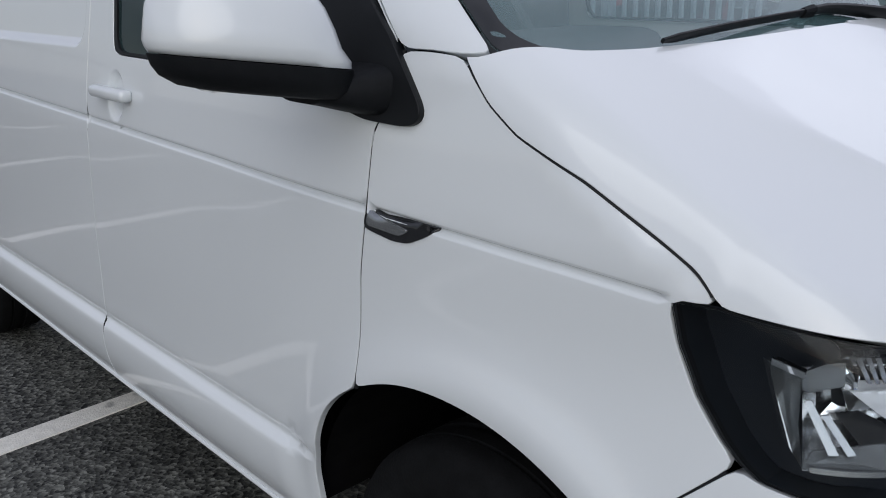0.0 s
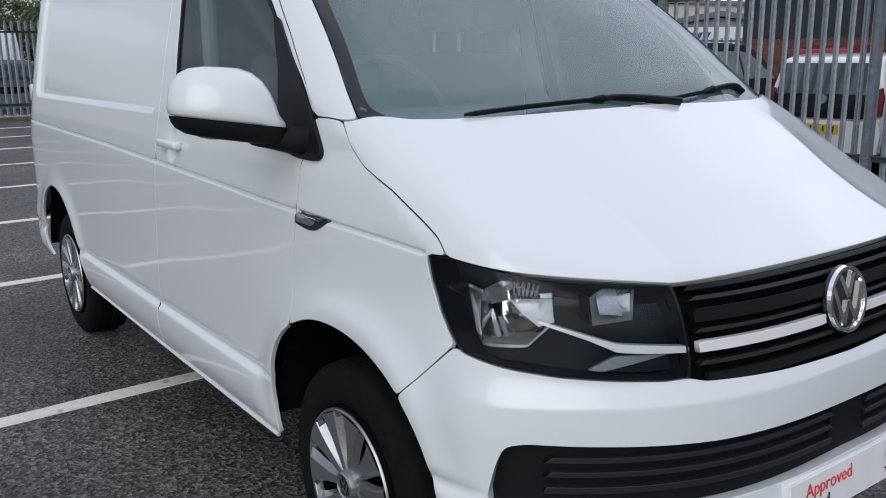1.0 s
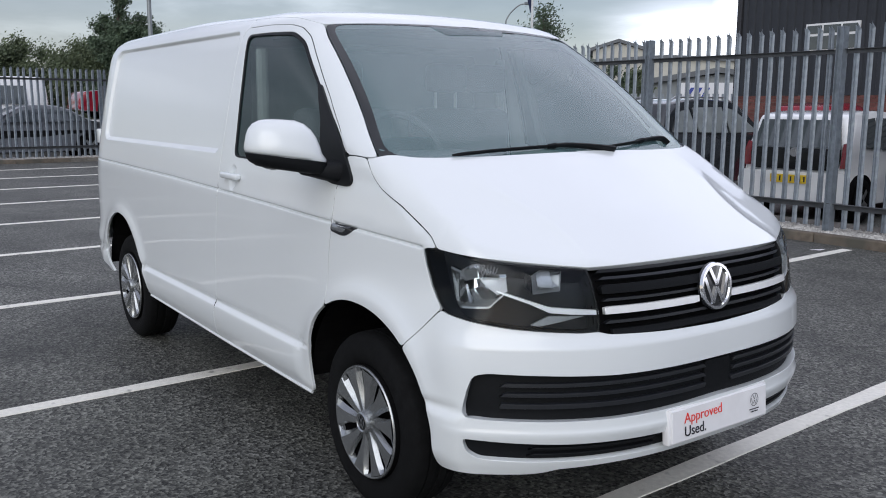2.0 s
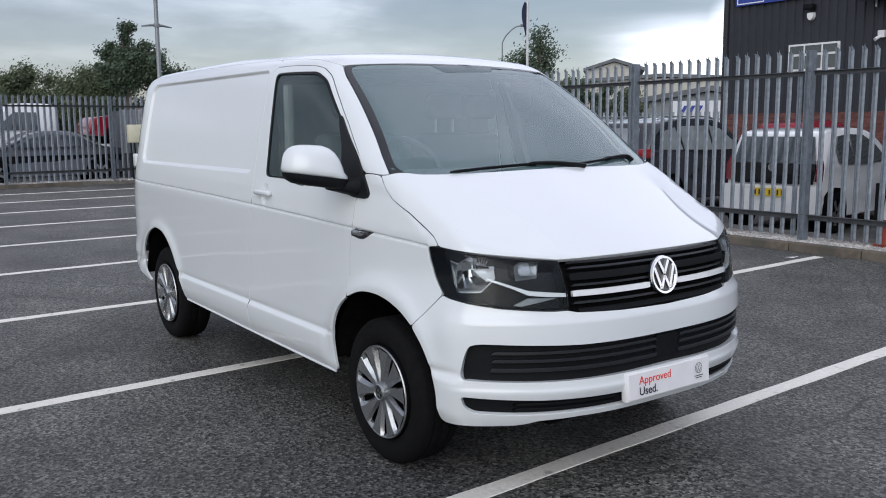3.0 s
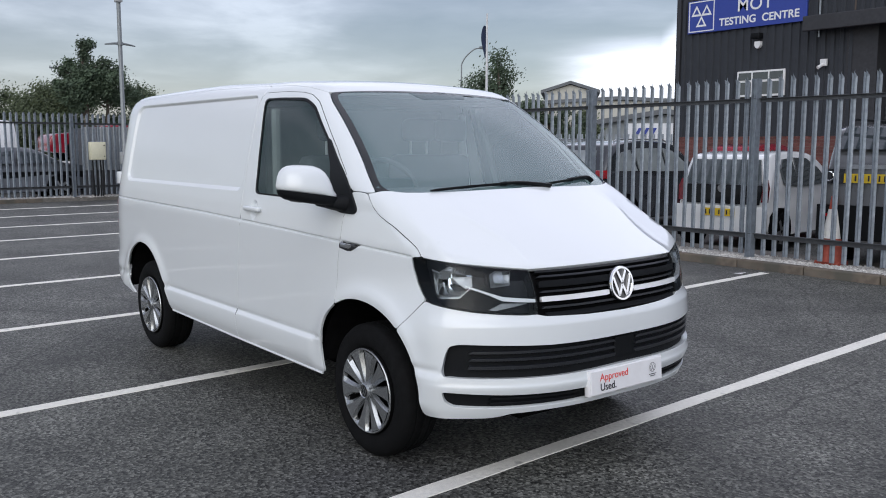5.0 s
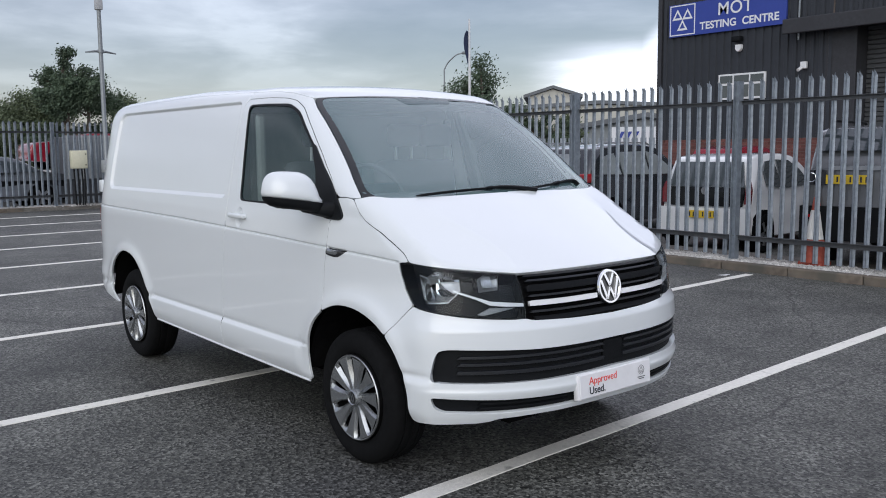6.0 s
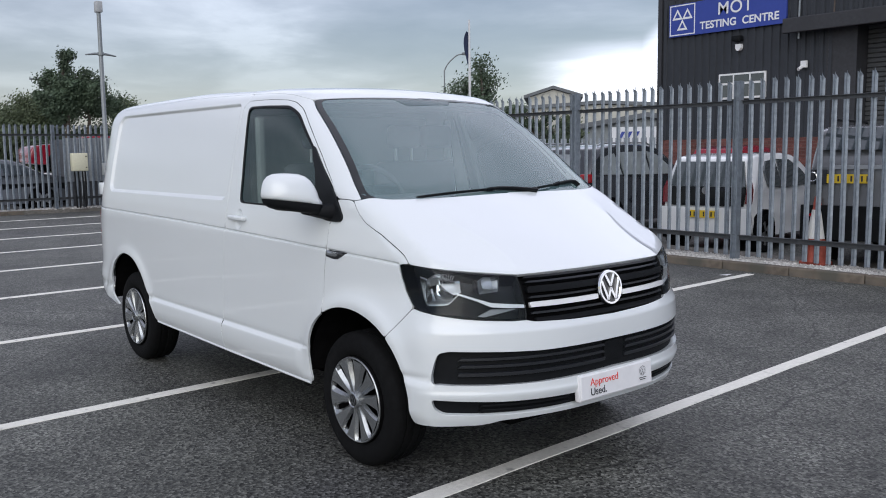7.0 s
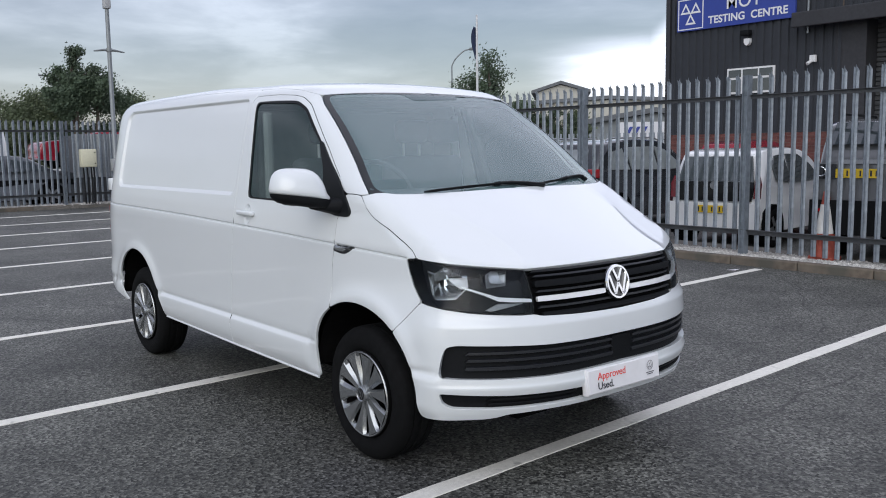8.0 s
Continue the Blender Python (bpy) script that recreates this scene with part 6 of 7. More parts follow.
tail_panel(suv, "tailgate_trim", [(-0.62, 1.285), (0.62, 1.285), (0.62, 1.335), (-0.62, 1.335)], 0.045, 0.03, ALLOY)
for s in (-1, 1):
    tail_panel(suv, "tail_light", [(s * 0.66, 1.10), (s * 0.93, 1.10), (s * 0.91, 1.28), (s * 0.66, 1.28)][::s], 0.035, 0.04, GLOSSBLACK, "dark tail light")
    part("roof_rail", tube([(0.5, s * 0.75, 1.84), (0.6, s * 0.75, 1.90), (2.0, s * 0.76, 1.90), (2.15, s * 0.76, 1.84)], 0.018, 8), TRIM, suv)
    tail_panel(suv, "reflector", [(s * 0.72, 0.70), (s * 0.90, 0.70), (s * 0.90, 0.735), (s * 0.72, 0.735)][::s], -0.062, 0.01, REDLENS)
part("ring", tube([(-0.004, 0.84 + 0.055 * math.cos(a), 1.19 + 0.055 * math.sin(a)) for a in np.linspace(0, 2 * math.pi, 20, endpoint=False)], 0.008, 6, True), CHROME, suv)
rear_plate(suv, -0.004, 1.17, 0.40)

# dark estate with red tail lights
DARKBLUE = paint("estate_dark", (0.018, 0.022, 0.027), 0.2)
# the estate's panes: sky reflected in dark glass is put into a pale base colour
SKYPALEGLASS = material("sky_pale_car_glass", (0.26, 0.29, 0.295), 0.06, vary=0.35, grain=2.5, coat=0.5, ior=1.9)
est = car((-7.25, 8.0, 0), 94, "black estate car with red tail lights, parked behind the fence", DARKBLUE, 4.5, 1.82,
          [(x, z * 1.06) for x, z in [(0.05, 0.35), (0.0, 0.55), (0.06, 0.90), (0.16, 1.02), (0.42, 1.40), (0.60, 1.50), (1.4, 1.56), (2.2, 1.53), (2.6, 1.42), (3.2, 1.03), (4.1, 0.94), (4.42, 0.75), (4.5, 0.5), (4.35, 0.26), (2.2, 0.22), (0.4, 0.26)]],
          1.06, 1.65, 0.17, [[(0.52, 1.12), (0.72, 1.44), (1.0, 1.49), (1.12, 1.11)], [(1.2, 1.11), (1.12, 1.51), (1.95, 1.52), (2.02, 1.09)], [(2.1, 1.09), (2.04, 1.52), (2.35, 1.46), (2.95, 1.09)]], (0.80, 3.55), 0.33, glass=SKYPALEGLASS)
tail_panel(est, "rear_window", [(-0.62, 1.14), (0.62, 1.14), (0.52, 1.48), (-0.52, 1.48)], 0.12, 0.03, SKYPALEGLASS, "", (1.0, 0.60))
for s in (-1, 1):
    part("tail_light", box(0.03, 0.36, s * 0.70 - 0.19 * (s < 0), s * 0.70 + 0.19 * (s > 0), 0.98, 1.14, 0.03), REDLENS, est, "red tail light", True)
    part("roof_rail", tube([(0.7, s * 0.66, 1.625), (0.8, s * 0.66, 1.675), (2.2, s * 0.67, 1.68), (2.4, s * 0.67, 1.61)], 0.015, 8), ALLOY, est)
rear_plate(est, 0.0, 0.62)
# white car beyond it, and a red one before the building
HATCH = [(0.05, 0.35), (0.0, 0.55), (0.05, 0.90), (0.14, 1.02), (0.30, 1.38), (0.45, 1.47), (1.3, 1.52), (2.1, 1.48), (2.5, 1.36), (3.1, 1.02), (3.95, 0.92), (4.15, 0.72), (4.2, 0.5), (4.05, 0.26), (2.2, 0.22), (0.4, 0.26)]
HATCHWIN = [[(0.50, 1.06), (0.62, 1.33), (0.95, 1.38), (1.05, 1.04)], [(1.12, 1.04), (1.05, 1.39), (1.85, 1.39), (1.92, 1.02)], [(2.0, 1.02), (1.94, 1.39), (2.25, 1.34), (2.8, 1.02)]]
SILVERB = paint("mid_grey", (0.13, 0.14, 0.15), 0.25)
white2 = car((-9.9, 8.3, 0), 101, "grey hatchback parked in the row behind the fence", SILVERB, 4.2, 1.78, HATCH, 1.0, 1.52, 0.18, HATCHWIN, (0.75, 3.3), 0.32)
tail_panel(white2, "rear_window", [(-0.6, 1.02), (0.6, 1.02), (0.5, 1.38), (-0.5, 1.38)], 0.09, 0.03, CARGLASS, "", (0.95, 0.45))
REDPAINT = paint("red_paint", (0.24, 0.008, 0.022))
car((-6.45, 12.0, 0), 97, "red hatchback parked before the dark building", REDPAINT, 3.15, 1.5, [(x * 0.75, z * 1.06) for x, z in HATCH], 1.06, 1.61, 0.38, [[(x * 0.75, z * 1.06) for x, z in w] for w in HATCHWIN], (0.56, 2.48), 0.31)

# traffic cone
cone = thing("traffic_cone", (-1.79, 7.20, 0.085), "orange traffic cone with a white sleeve, standing behind the fence", "traffic cone")
ORANGE = material("faded_orange_plastic", (0.36, 0.075, 0.05), 0.65, vary=0.2)
part("base", box(-0.16, 0.16, -0.12, 0.14, 0, 0.06, 0.02), ORANGE, cone, smooth=True)
part("body", lathe([(0.05, 0.150), (0.34, 0.112), (0.70, 0.058), (0.86, 0.033), (0.865, 0.02)], 24, "z"), ORANGE, cone, smooth=True)
part("sleeve", lathe([(0.34, 0.117), (0.70, 0.062)], 24, "z"), material("white_sleeve", (0.75, 0.75, 0.73), 0.5, vary=0.08), cone, "white sleeve", True)

# beyond the other fence: saloon, recovery truck with a red car, sheet-metal store
SILVER = paint("silver_grey", (0.11, 0.12, 0.135), 0.25)
SALOON = [(0.05, 0.35), (0.0, 0.55), (0.05, 0.88), (0.35, 0.98), (0.9, 1.08), (1.5, 1.40), (2.1, 1.49), (2.7, 1.42), (3.5, 1.02), (4.4, 0.88), (4.62, 0.7), (4.65, 0.48), (4.5, 0.25), (2.4, 0.2), (0.4, 0.25)]
car((-23.9, 4.6, 0), -88, "dark grey saloon car parked behind the fence", SILVER, 4.65, 1.82, SALOON, 1.0, 1.5, 0.18, [[(0.98, 1.05), (1.5, 1.31), (2.05, 1.39), (2.08, 1.03)], [(2.16, 1.03), (2.13, 1.39), (2.65, 1.33), (3.2, 1.02)]], (0.95, 3.7), 0.33, "car", [(0.1, 0.22), (4.55, 0.22), (4.62, 0.62), (4.4, 0.80), (0.2, 0.80), (0.05, 0.6)])
truck = thing("recovery_truck", (-27.0, 4.65, 0), "white recovery truck with a car on its deck, behind the fence", "truck", turn=-90)
TRUCKWHITE = paint("truck_white", (0.74, 0.75, 0.76), 0.35)
part("cab", hull(smooth_profile([(1.4, 0.5), (1.35, 1.2), (1.40, 2.1), (1.55, 2.30), (2.5, 2.32), (2.8, 2.22), (3.4, 1.55), (4.2, 1.35), (4.4, 0.9), (4.35, 0.5), (3.0, 0.42)]), 1.95, 1.4, 2.32, 0.08), TRUCKWHITE, truck, smooth=True, angle=45)
for s in (-1, 1):
    part("side_window", leaning(prism([(1.95, 1.50), (2.0, 2.05), (2.65, 2.05), (3.2, 1.52)], min(s * 0.95, s * 0.985), max(s * 0.95, s * 0.985)), 1.95, 1.4, 2.32, 0.08), CARGLASS, truck)
part("deck", box(-5.0, 1.32, -1.0, 1.0, 0.90, 1.03, 0.02), TRUCKWHITE, truck)
part("chassis", box(-4.9, 1.4, -0.4, 0.4, 0.55, 0.90), UNDER, truck)
for x in (3.6, -2.6):
    for s in (-1, 1):
        w = part("wheel", lathe([(-0.12, 0.3), (-0.12, 0.36), (0.1, 0.36), (0.11, 0.30), (0.08, 0.2)], 28), RUBBER, truck, smooth=True)
        w.matrix_basis = pose(x, s * 0.86, 0.36, 0, 0, 0 if s > 0 else 180)
COUPE = [(0.05, 0.32), (0.0, 0.50), (0.05, 0.85), (0.5, 0.96), (1.3, 1.17), (2.0, 1.21), (2.5, 1.14), (3.1, 0.96), (3.95, 0.88), (4.15, 0.70), (4.2, 0.5), (4.05, 0.28), (2.2, 0.24), (0.4, 0.28)]
car((-27.0, 8.4, 1.03), -90, "red coupe standing on a truck's deck", REDPAINT, 4.2, 1.78, COUPE, 0.93, 1.21, 0.18, [[(0.9, 0.97), (1.35, 1.10), (1.95, 1.14), (2.0, 0.95)], [(2.06, 0.95), (2.02, 1.14), (2.42, 1.08), (2.9, 0.95)]], (0.75, 3.3), 0.32)
car((-35, 12.0, 0), -90, "tall white van behind the sheet-metal store", CITYWHITE, 4.4, 1.85, [(x, z * 1.55) for x, z in HATCH], 1.55, 2.36, 0.12, [[(x, z * 1.55) for x, z in w] for w in HATCHWIN], (0.75, 3.3), 0.36)
bm = bmesh.new()
rows_ = []
for i, y in enumerate(np.arange(0, 3.2, 0.05)):
    d = 0.0 if i % 4 < 2 else 0.03
    rows_.append([bm.verts.new((d, y, 0.72)), bm.verts.new((d, y, 1.98))])
for p, q in zip(rows_, rows_[1:]):
    bm.faces.new((p[0], q[0], q[1], p[1]))
store = thing("sheet_metal_store", (-22.75, 4.32, 0.1), "grey corrugated sheet-metal store behind the fence", "shed")
part("front_sheet", bm, material("grey_sheet", (0.30, 0.32, 0.335), 0.5, metal=0.3, vary=0.12), store)
part("frame", box(-1.6, -0.03, 0.02, 3.18, 0.0, 1.94, 0.02), RAIL, store)

# ---- dark testing building ----
CLAD = material("dark_cladding", (0.029, 0.033, 0.041), 0.5, metal=0.1, vary=0.12, grain=6)
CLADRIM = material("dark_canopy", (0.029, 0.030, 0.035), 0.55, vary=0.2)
BRICK = material("red_brick", (0.145, 0.058, 0.051), 0.9, vary=0.25, grain=30, bump=0.4, each=0.25)
MORTAR = material("mortar", (0.16, 0.13, 0.115), 0.95, vary=0.2)
UPVC = material("white_frame", (0.72, 0.73, 0.74), 0.4, vary=0.04)
SIGNBLUE = material("sign_blue", (0.028, 0.055, 0.30), 0.4, vary=0.05)
SIGNWHITE = material("sign_white", (0.74, 0.75, 0.78), 0.4, vary=0.03)
WY = 15.0
hall = thing("testing_hall", (-9.92, WY, 0), "dark clad testing hall with brick base and blue sign", "building")


def cladding(x0, x1, z0, z1):
    bm = bmesh.new()
    rows_ = []
    x = x0
    for i in range(int((x1 - x0) / 0.2)):
        for dx, d in ((0.0, 0.0), (0.085, 0.0), (0.105, -0.035), (0.18, -0.035)):
            rows_.append([bm.verts.new((x + dx, d, z0)), bm.verts.new((x + dx, d, z1))])
        x += 0.2
    for p, q in zip(rows_, rows_[1:]):
        bm.faces.new((p[0], q[0], q[1], p[1]))
    return bm


part("cladding", cladding(0.0, 4.4, 1.78, 5.8), CLAD, hall, "dark corrugated cladding")
part("cladding", cladding(4.4, 16.0, 4.35, 5.8), CLAD, hall, "dark corrugated cladding")
part("corner_trim", box(-0.06, 0.06, -0.06, 0.1, 0, 5.8), CLADRIM, hall)
part("side_wall", box(-0.02, 0.1, 0.1, 22, 0, 5.8), CLADRIM, hall)
part("roof", box(-0.1, 16, -0.1, 22, 5.8, 6.0), CLADRIM, hall)
part("core_wall", box(0.1, 4.4, 0.02, 0.2, 0, 5.8), MORTAR, hall)
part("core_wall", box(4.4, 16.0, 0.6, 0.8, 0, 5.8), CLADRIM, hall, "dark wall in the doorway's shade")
part("end_wall", box(15.9, 16.0, 0.1, 22, 0, 5.8), CLADRIM, hall)
shutter = part("roller_door", box(4.9, 15.5, 0.50, 0.54, 0, 4.2), material("roller_grey", (0.055, 0.058, 0.062), 0.5, vary=0.15), hall, "dark roller shutter door")
bm = box(4.9, 15.5, 0.45, 0.50, 0.005, 0.095, 0.012, 1)
SLAT = bpy.data.meshes.new("slat")
bm.to_mesh(SLAT)
bm.free()
SLAT.materials.append(shutter.data.materials[0])
for i in range(42):
    o = new("slat", SLAT)
    o.parent, o.location = shutter, (0, 0, 0.1 * i)
part("canopy", box(3.45, 16.0, -0.36, 0.4, 4.08, 4.26, 0.02), CLADRIM, hall, "dark canopy over the roller door")
part("canopy_edge", box(3.45, 16.0, -0.42, -0.362, 4.0, 4.32, 0.02), CLADRIM, hall)
part("door_pier", box(4.25, 4.9, -0.02, 0.55, 0, 4.12), CLADRIM, hall)
sign = part("sign_board", box(0.30, 3.36, -0.10, -0.04, 4.29, 5.06, 0.004), SIGNBLUE, hall, "blue sign with white words")
FS = Matrix(((1, 0, 0, 0), (0, 0, -1, -0.106), (0, 1, 0, 0), (0, 0, 0, 1)))
wording("MOT", 0.40, SIGNWHITE, sign, FS @ Matrix.Translation((2.10, 4.68, 0)), bold=0.003, align="CENTER", spacing=1.06)
for word, x in (("TESTING", 1.665), ("CENTRE", 2.745)):
    wording(word, 0.242, SIGNWHITE, sign, FS @ Matrix.Translation((x, 4.40, 0)), bold=0.006, align="CENTER", spacing=1.02)
sign.location.z = -0.02
frame_bm = bmesh.new()
for a0, a1, b0, b1 in ((0.33, 1.04, 4.32, 4.345), (0.33, 1.04, 5.015, 5.04), (0.33, 0.355, 4.345, 5.015), (1.015, 1.04, 4.345, 5.015)):
    box_into(frame_bm, a0, a1, -0.107, -0.099, b0, b1)
part("logo_frame", frame_bm, SIGNWHITE, sign)
tri = bmesh.new()
for cx, cz in ((0.545, 4.80), (0.825, 4.80), (0.685, 4.545)):
    rings_ = [[tri.verts.new((cx + x * k, -0.1045, cz - 0.013 + z * k)) for x, z in ((-0.15, -0.096), (0.15, -0.096), (0.0, 0.163))] for k in (1.0, 0.52)]
    for i in range(3):
        j = (i + 1) % 3
        tri.faces.new((rings_[0][i], rings_[0][j], rings_[1][j], rings_[1][i]))
part("logo_triangles", tri, SIGNWHITE, sign)
win = part("window_frame", box(1.70, 2.90, -0.070, 0.02, 2.69, 3.28, 0.005), UPVC, hall, "white framed window")
for a0, a1 in ((1.745, 2.07), (2.11, 2.49), (2.53, 2.855)):
    part("pane", box(a0, a1, -0.076, -0.068, 2.74, 3.02), CARGLASS, win)
    part("pane", box(a0, a1, -0.076, -0.068, 3.07, 3.24), CARGLASS, win)
part("alarm_box", prism([(2.15, 3.93), (2.29, 3.93), (2.29, 3.84), (2.26, 3.79), (2.22, 3.77), (2.18, 3.79), (2.15, 3.84)], -0.13, -0.03), UPVC, hall, "white alarm box")
part("floodlight", box(2.08, 2.30, -0.20, -0.03, 4.0, 4.12, 0.02), BLACK, hall, "black floodlight", True)
cctv = part("camera_bracket", box(3.72, 3.86, -0.10, -0.03, 3.27, 3.42, 0.01), UPVC, hall, "white security camera")
part("camera_body", tube([(3.78, -0.10, 3.30), (3.74, -0.22, 3.23)], 0.036, 12), UPVC, cctv, smooth=True)
part("downpipe", box(3.62, 3.66, -0.06, -0.035, 3.9, 6.0), SATIN, hall)
part("brick_core", box(0.0, 4.4, -0.005, 0.06, 0, 1.78), MORTAR, hall)

# ---- far sheds, poles, trees ----
BEIGE = material("beige_sheeting", (0.46, 0.45, 0.40), 0.6, vary=0.08, grain=2)
GREYSH = material("grey_sheeting", (0.22, 0.24, 0.25), 0.6, vary=0.1, grain=2)
ROOFSH = material("grey_roof_sheets", (0.13, 0.14, 0.15), 0.7, vary=0.12, grain=2)


def shed(place, turn, wide, deep, eaves, ridge, wall_mat, label, windows=0):
    s = thing("industrial_shed", place, label, "building", "far sheds", turn=turn)
    part("wall", prism([(-wide / 2, 0), (wide / 2, 0), (wide / 2, eaves), (0, ridge), (-wide / 2, eaves)], 0, deep), wall_mat, s)
    for k in (-1, 1):
        bm = bmesh.new()
        q = [Vector((0, -0.3, ridge + 0.05)), Vector((k * (wide / 2 + 0.4), -0.3, eaves - 0.1)), Vector((k * (wide / 2 + 0.4), deep + 0.3, eaves - 0.1)), Vector((0, deep + 0.3, ridge + 0.05))]
        lo = [bm.verts.new(p) for p in q]
        hi = [bm.verts.new(p + Vector((0, 0, 0.25))) for p in q]
        bm.faces.new(lo)
        bm.faces.new(hi[::-1])
        for i in range(4):
            bm.faces.new((lo[i], lo[(i + 1) % 4], hi[(i + 1) % 4], hi[i]))
        bmesh.ops.recalc_face_normals(bm, faces=bm.faces)
        part("roof", bm, ROOFSH, s)
    for i in range(windows):
        x = -wide / 2 + (i + 0.5) * wide / windows
        part("window", box(x - wide / windows * 0.3, x + wide / windows * 0.3, -0.08, 0.02, eaves * 0.45, eaves * 0.72), CARGLASS, s)
    return s


def ahead(px, pz, d):
    return (3.5 + px * d, -3.2 + pz * d)


x, y = ahead(-0.684, 0.729, 72)
shed((x, y, 0), 43, 4.0, 20, 5.9, 6.5, BEIGE, "tall beige industrial tower block with a low gable")
x, y = ahead(-0.645, 0.765, 66)
shed((x, y, 0), 41, 17, 25, 4.6, 4.9, BEIGE, "long beige industrial shed in the distance", 6)
x, y = ahead(-0.604, 0.797, 45)
far_shop = shed((x, y, 0), 40, 7.2, 20, 2.62, 3.1, GREYSH, "grey low-pitched workshop with a white blue-marked panel")
part("panel", box(-1.9, 1.1, -0.15, -0.05, 1.55, 2.68), SIGNWHITE, far_shop, "white panel")
for k in range(3):
    part("chevron", prism([(-1.5 + k * 0.36, 2.02), (-1.27 + k * 0.36, 2.45), (-1.10 + k * 0.36, 2.45), (-1.33 + k * 0.36, 2.02)], -0.2, -0.16), SIGNBLUE, far_shop)
# inner far fence, seen between the parked cars and the sheds
x, y = ahead(-0.66, 0.75, 34)
bm = bmesh.new()
for i in range(110):
    box_into(bm, i * 0.16 - 8.8, i * 0.16 - 8.73, -0.01, 0.01, 0.0, 2.0)
box_into(bm, -8.8, 8.8, 0.012, 0.03, 1.7, 1.76)
far = thing("far_fence", (x, y, 0), "grey palisade fence in the distance", "fence", turn=41)
part("paling", bm, GALV, far)["kind"] = "stuff"

x, y = ahead(-0.7505, 0.661, 36)
flag = thing("flag_pole", (x, y, 0), "white flag pole with a dark wrapped flag", "flag pole")
part("pole", tube([(0, 0, 0), (0, 0, 4), (0, 0, 6.9)], [0.06, 0.05, 0.04], 10), material("white_pole", (0.62, 0.63, 0.64), 0.4), flag, smooth=True)
bm = bmesh.new()
rows_ = []
for i in range(9):
    t = i / 8
    z = 6.35 - 1.25 * t
    w = 0.14 * math.sin(math.pi * t) ** 0.8 + 0.03
    rows_.append([bm.verts.new((-0.60 * q * w * 1.6 - 0.06, -0.55 * q * w * 1.6 + 0.06 * math.sin(5 * q + 4 * t), z + 0.1 * q)) for q in np.linspace(0, 1, 6)])
for p, q in zip(rows_, rows_[1:]):
    for i in range(5):
        bm.faces.new((p[i], p[i + 1], q[i + 1], q[i]))
part("flag", bm, material("navy_cloth", (0.02, 0.03, 0.07), 0.9, vary=0.2), flag, "dark blue cloth", True)
x, y = ahead(-0.769, 0.639, 52)
lamp = thing("street_lamp", (x, y, 0), "slim grey street lamp with a bent arm", "street lamp")
part("pole", tube(curve([(0, 0, 0), (0, 0, 5.5), (0.05, 0.06, 6.5), (0.45, 0.48, 7.15), (0.75, 0.8, 7.3)], 6), [0.09] * 6 + [0.04] * 19, 8), POLE, lamp, smooth=True)
part("head", box(0.7, 1.15, 0.75, 0.95, 7.22, 7.38, 0.03, 2), POLE, lamp, smooth=True)
x, y = ahead(-0.961, 0.280, 60)
lamp = thing("street_lamp", (x, y, 0), "slim grey street lamp among trees", "street lamp")
part("pole", tube([(0, 0, 0), (0, 0, 6.1), (0, -1.6, 6.3), (0, -2.1, 6.33)], [0.09, 0.06, 0.05, 0.07], 8), POLE, lamp, smooth=True)

BARK = material("grey_bark", (0.09, 0.075, 0.06), 0.95, vary=0.3, bump=0.5, bump_scale=40)
LEAF_A = material("dark_leaves", (0.070, 0.104, 0.062), 0.7, vary=0.45, grain=1.2)
LEAF_B = material("pale_leaves", (0.105, 0.135, 0.072), 0.7, vary=0.4, grain=1.2)


def tree(place, height, spread, crown_low, leaves, seed, leaf_mat, label, size=0.16, shape=1.0):
    rnd = random.Random(seed)
    t = thing("tree", place, label, "tree", "trees")
    trunk = tube(curve([(0, 0, 0), (rnd.uniform(-0.1, 0.1), 0.05, height * 0.3), (rnd.uniform(-0.2, 0.2), rnd.uniform(-0.2, 0.2), height * 0.65), (0, 0, height * 0.92)], 5), list(np.linspace(height * 0.028, 0.03, 16)), 8)
    part("trunk", trunk, BARK, t, smooth=True)
    tips = []
    for i in range(22):
        a, k = rnd.uniform(0, 2 * math.pi), rnd.uniform(0, 1)
        z0 = crown_low + (height - crown_low) * k * 0.85
        r = spread * (math.sin(math.pi * min(max(k * 0.85 + 0.12, 0), 1)) ** shape) * rnd.uniform(0.55, 1.08)
        e = Vector((r * math.cos(a), r * math.sin(a), min(z0 + rnd.uniform(0.1, 0.7), height)))
        s = Vector((0, 0, max(z0 - 0.5, 0.3)))
        part("limb", tube([s, (s + e) / 2 + Vector((0, 0, 0.15)), e], [0.05, 0.03, 0.012], 5), BARK, t)
        tips.append((e, rnd.uniform(0.28, 0.55) * spread * 0.55))
        tips.append(((s + e) / 2, rnd.uniform(0.28, 0.45) * spread * 0.55))
    v, f = [], []
    for _ in range(leaves):
        c, r = rnd.choice(tips)
        d = Vector((rnd.gauss(0, 1), rnd.gauss(0, 1), rnd.gauss(0, 0.8)))
        p = c + d * r * 0.50
        if p.z < 0.15:
            continue
        n = Vector((rnd.gauss(0, 1), rnd.gauss(0, 1), rnd.gauss(0, 1))).normalized()
        u = n.orthogonal().normalized()
        w = n.cross(u)
        q = size * rnd.uniform(0.5, 1.2)
        at = len(v)
        v += [tuple(p + u * q), tuple(p + w * q * 0.5), tuple(p - u * q), tuple(p - w * q * 0.5)]
        f.append((at, at + 1, at + 2, at + 3))
    mesh_object("crown", v, f, leaf_mat, t, smooth=False)
    return t


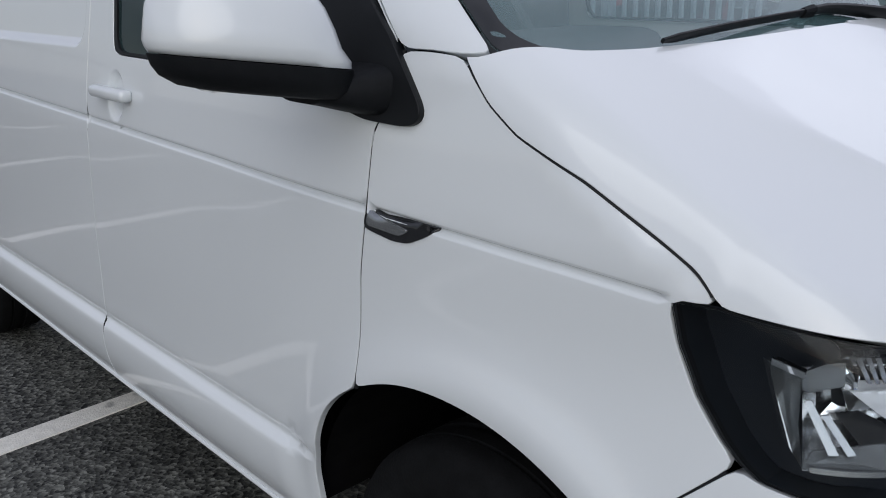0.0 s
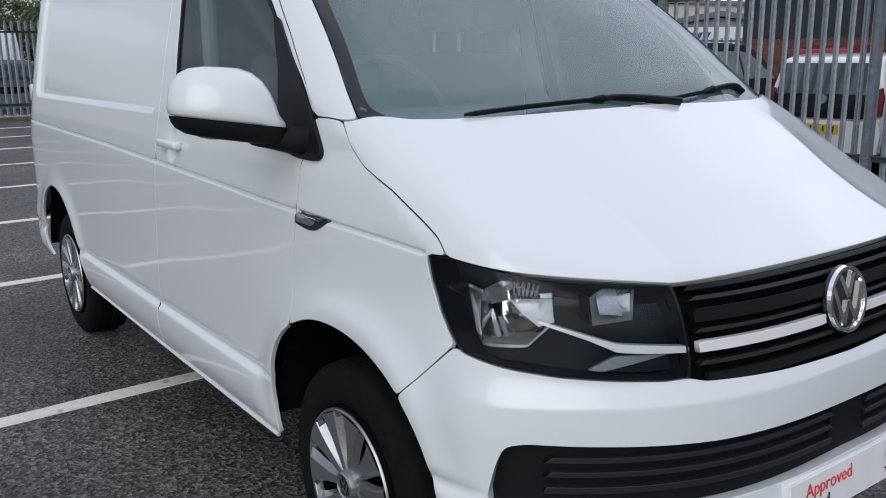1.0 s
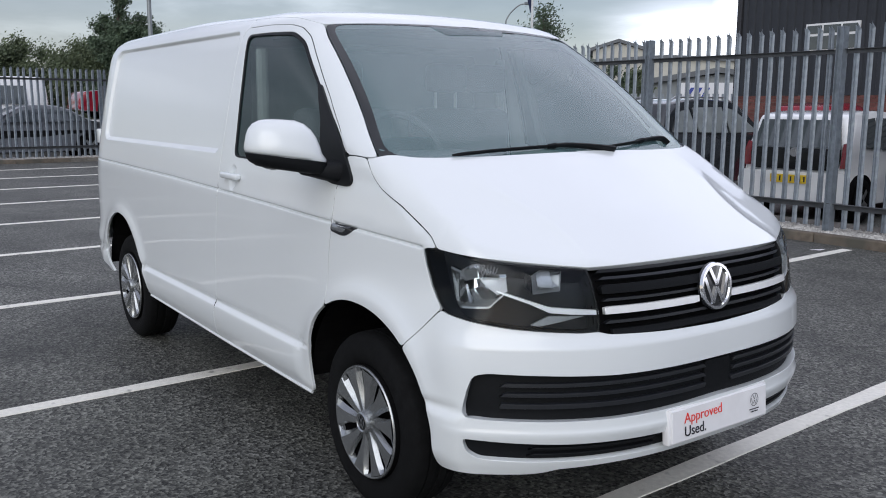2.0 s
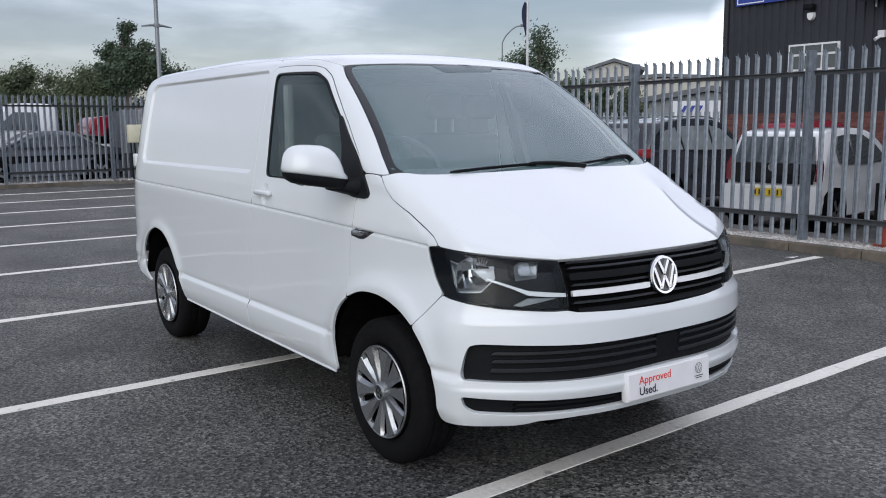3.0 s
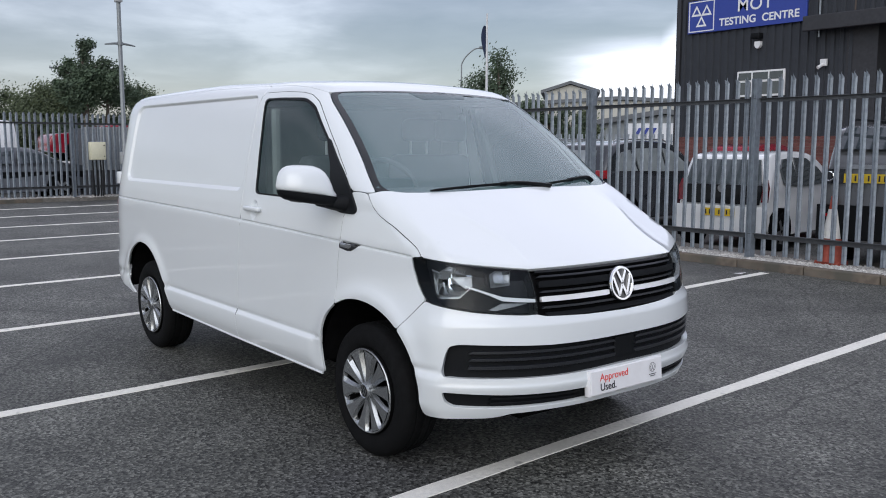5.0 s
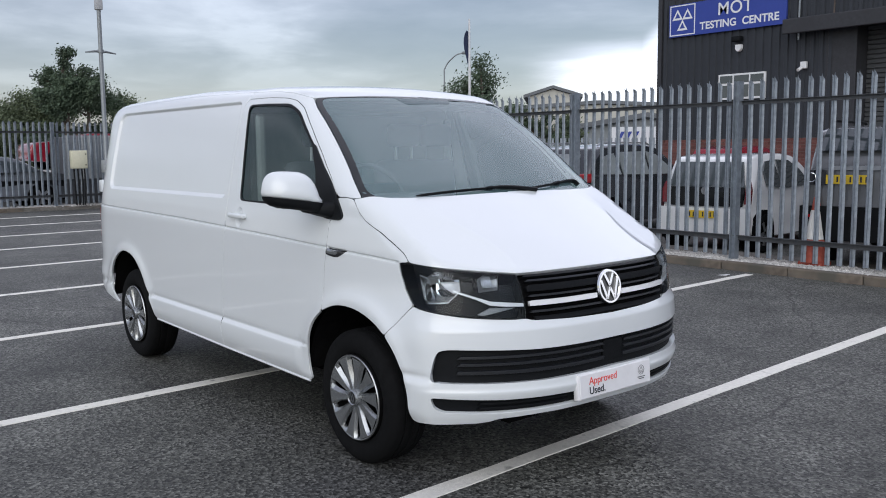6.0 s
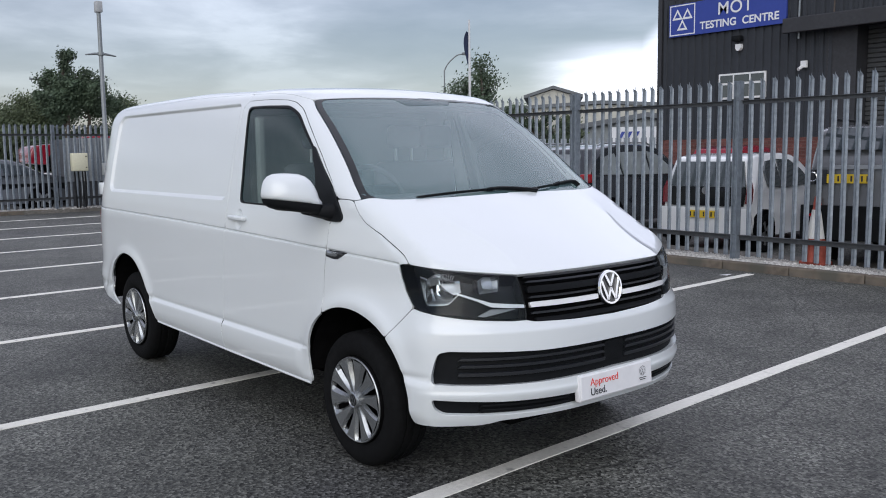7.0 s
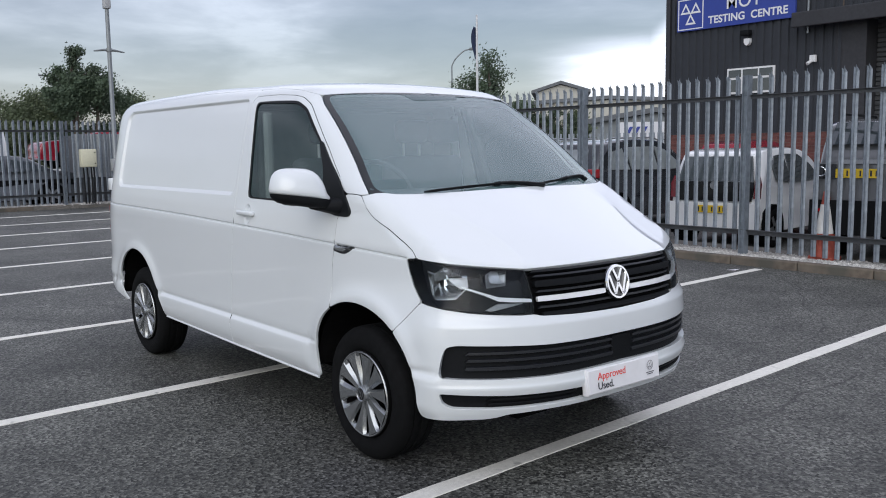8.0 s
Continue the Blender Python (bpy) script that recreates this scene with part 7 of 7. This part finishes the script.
for px, pz, d, h, s, low, n, seed, mat, lab, shp in (
        (-0.955, 0.297, 44, 5.5, 2.5, 0.3, 10000, 1, LEAF_A, "dark green tree behind the fence", 0.8),
        (-0.961, 0.277, 43.5, 6.15, 1.2, 3.2, 2600, 11, LEAF_A, "dark green tree top behind the fence", 0.8),
        (-0.972, 0.238, 47, 4.5, 3.0, 0.5, 7000, 2, LEAF_B, "pale green tree behind the fence", 0.7),
        (-0.985, 0.175, 46, 4.2, 2.4, 0.5, 5000, 3, LEAF_B, "pale green shrub tree behind the fence", 0.7),
        (-0.992, 0.130, 50, 4.2, 3.0, 0.5, 4500, 4, LEAF_A, "dark green hedge tree behind the fence", 0.7),
        (-0.942, 0.335, 52, 4.4, 2.2, 0.5, 4000, 5, LEAF_B, "pale green hedge tree behind the fence", 0.7),
        (-0.742, 0.671, 40, 5.5, 2.0, 1.6, 4200, 6, LEAF_A, "slender green tree beyond the sheds", 0.8),
        (-0.700, 0.714, 37, 3.6, 1.6, 0.4, 3500, 7, LEAF_A, "green shrubs behind the fence", 0.7),
        (-0.675, 0.738, 40, 2.9, 1.5, 0.4, 2500, 8, LEAF_B, "green shrubs behind the fence", 0.7)):
    x, y = ahead(px, pz, d)
    tree((x, y, 0), h, s, low, int(n * 6.0), seed, mat, lab, 0.072, shp)

# brick house at the far end
x, y = ahead(-0.9895, 0.146, 62)
shed((x, y, 0), 98, 7, 9, 3.4, 4.6, BRICK, "small red-brick building in the distance", 3)

# scrap of paper on the ground by the kerb
bm = bmesh.new()
for x, y, z in ((0, 0, 0.003), (0.10, 0.02, 0.006), (0.13, 0.07, 0.02), (0.03, 0.06, 0.004)):
    bm.verts.new((x, y, z))
bm.faces.new(bm.verts[:])
r = bmesh.ops.extrude_face_region(bm, geom=bm.faces[:])
for g in r["geom"]:
    if isinstance(g, bmesh.types.BMVert):
        g.co.z += 0.002
scrap = part("paper_scrap", bm, PLATEWHITE, None)
scrap.location = (-2.45, 6.1, 0)
tagged(scrap, "torn white scrap of paper on the asphalt", "litter")

# ---- pieces: kerbstones and bricks ----
def kerb_run(place, turn, count, name, first=0):
    k = thing(name, place, "weathered concrete kerb along the car park", "kerb", kind="structure", turn=turn)
    bm = box(0.004, 0.908, -0.065, 0.065, -0.05, 0.105, 0.014, 2)
    me = bpy.data.meshes.new("kerbstone")
    bm.to_mesh(me)
    bm.free()
    me.materials.append(KERB)
    rnd = random.Random(count)
    for i in range(count):
        o = new("kerbstone", me)
        o.parent = k
        o.matrix_basis = pose((first + i) * 0.914, rnd.uniform(-0.004, 0.004), rnd.uniform(-0.004, 0.003), 0, 0, rnd.uniform(-0.2, 0.2))


kerb_run((0, 6.685, 0), 0, 40, "kerb_north", -28)
kerb_run((-21.55, 0.6, 0), 93.5, 18, "kerb_west", -11)

bm = box(0.005, 0.22, -0.012, 0.0, 0.005, 0.07)
BR = bpy.data.meshes.new("brick")
bm.to_mesh(BR)
bm.free()
BR.materials.append(BRICK)
for r in range(9, 24):
    for c in range(20):
        o = new("brick", BR)
        o.parent = hall
        o.location = (c * 0.225 - (0.11 if r % 2 else 0.0) + 0.06, -0.006, r * 0.075 - 0.02)
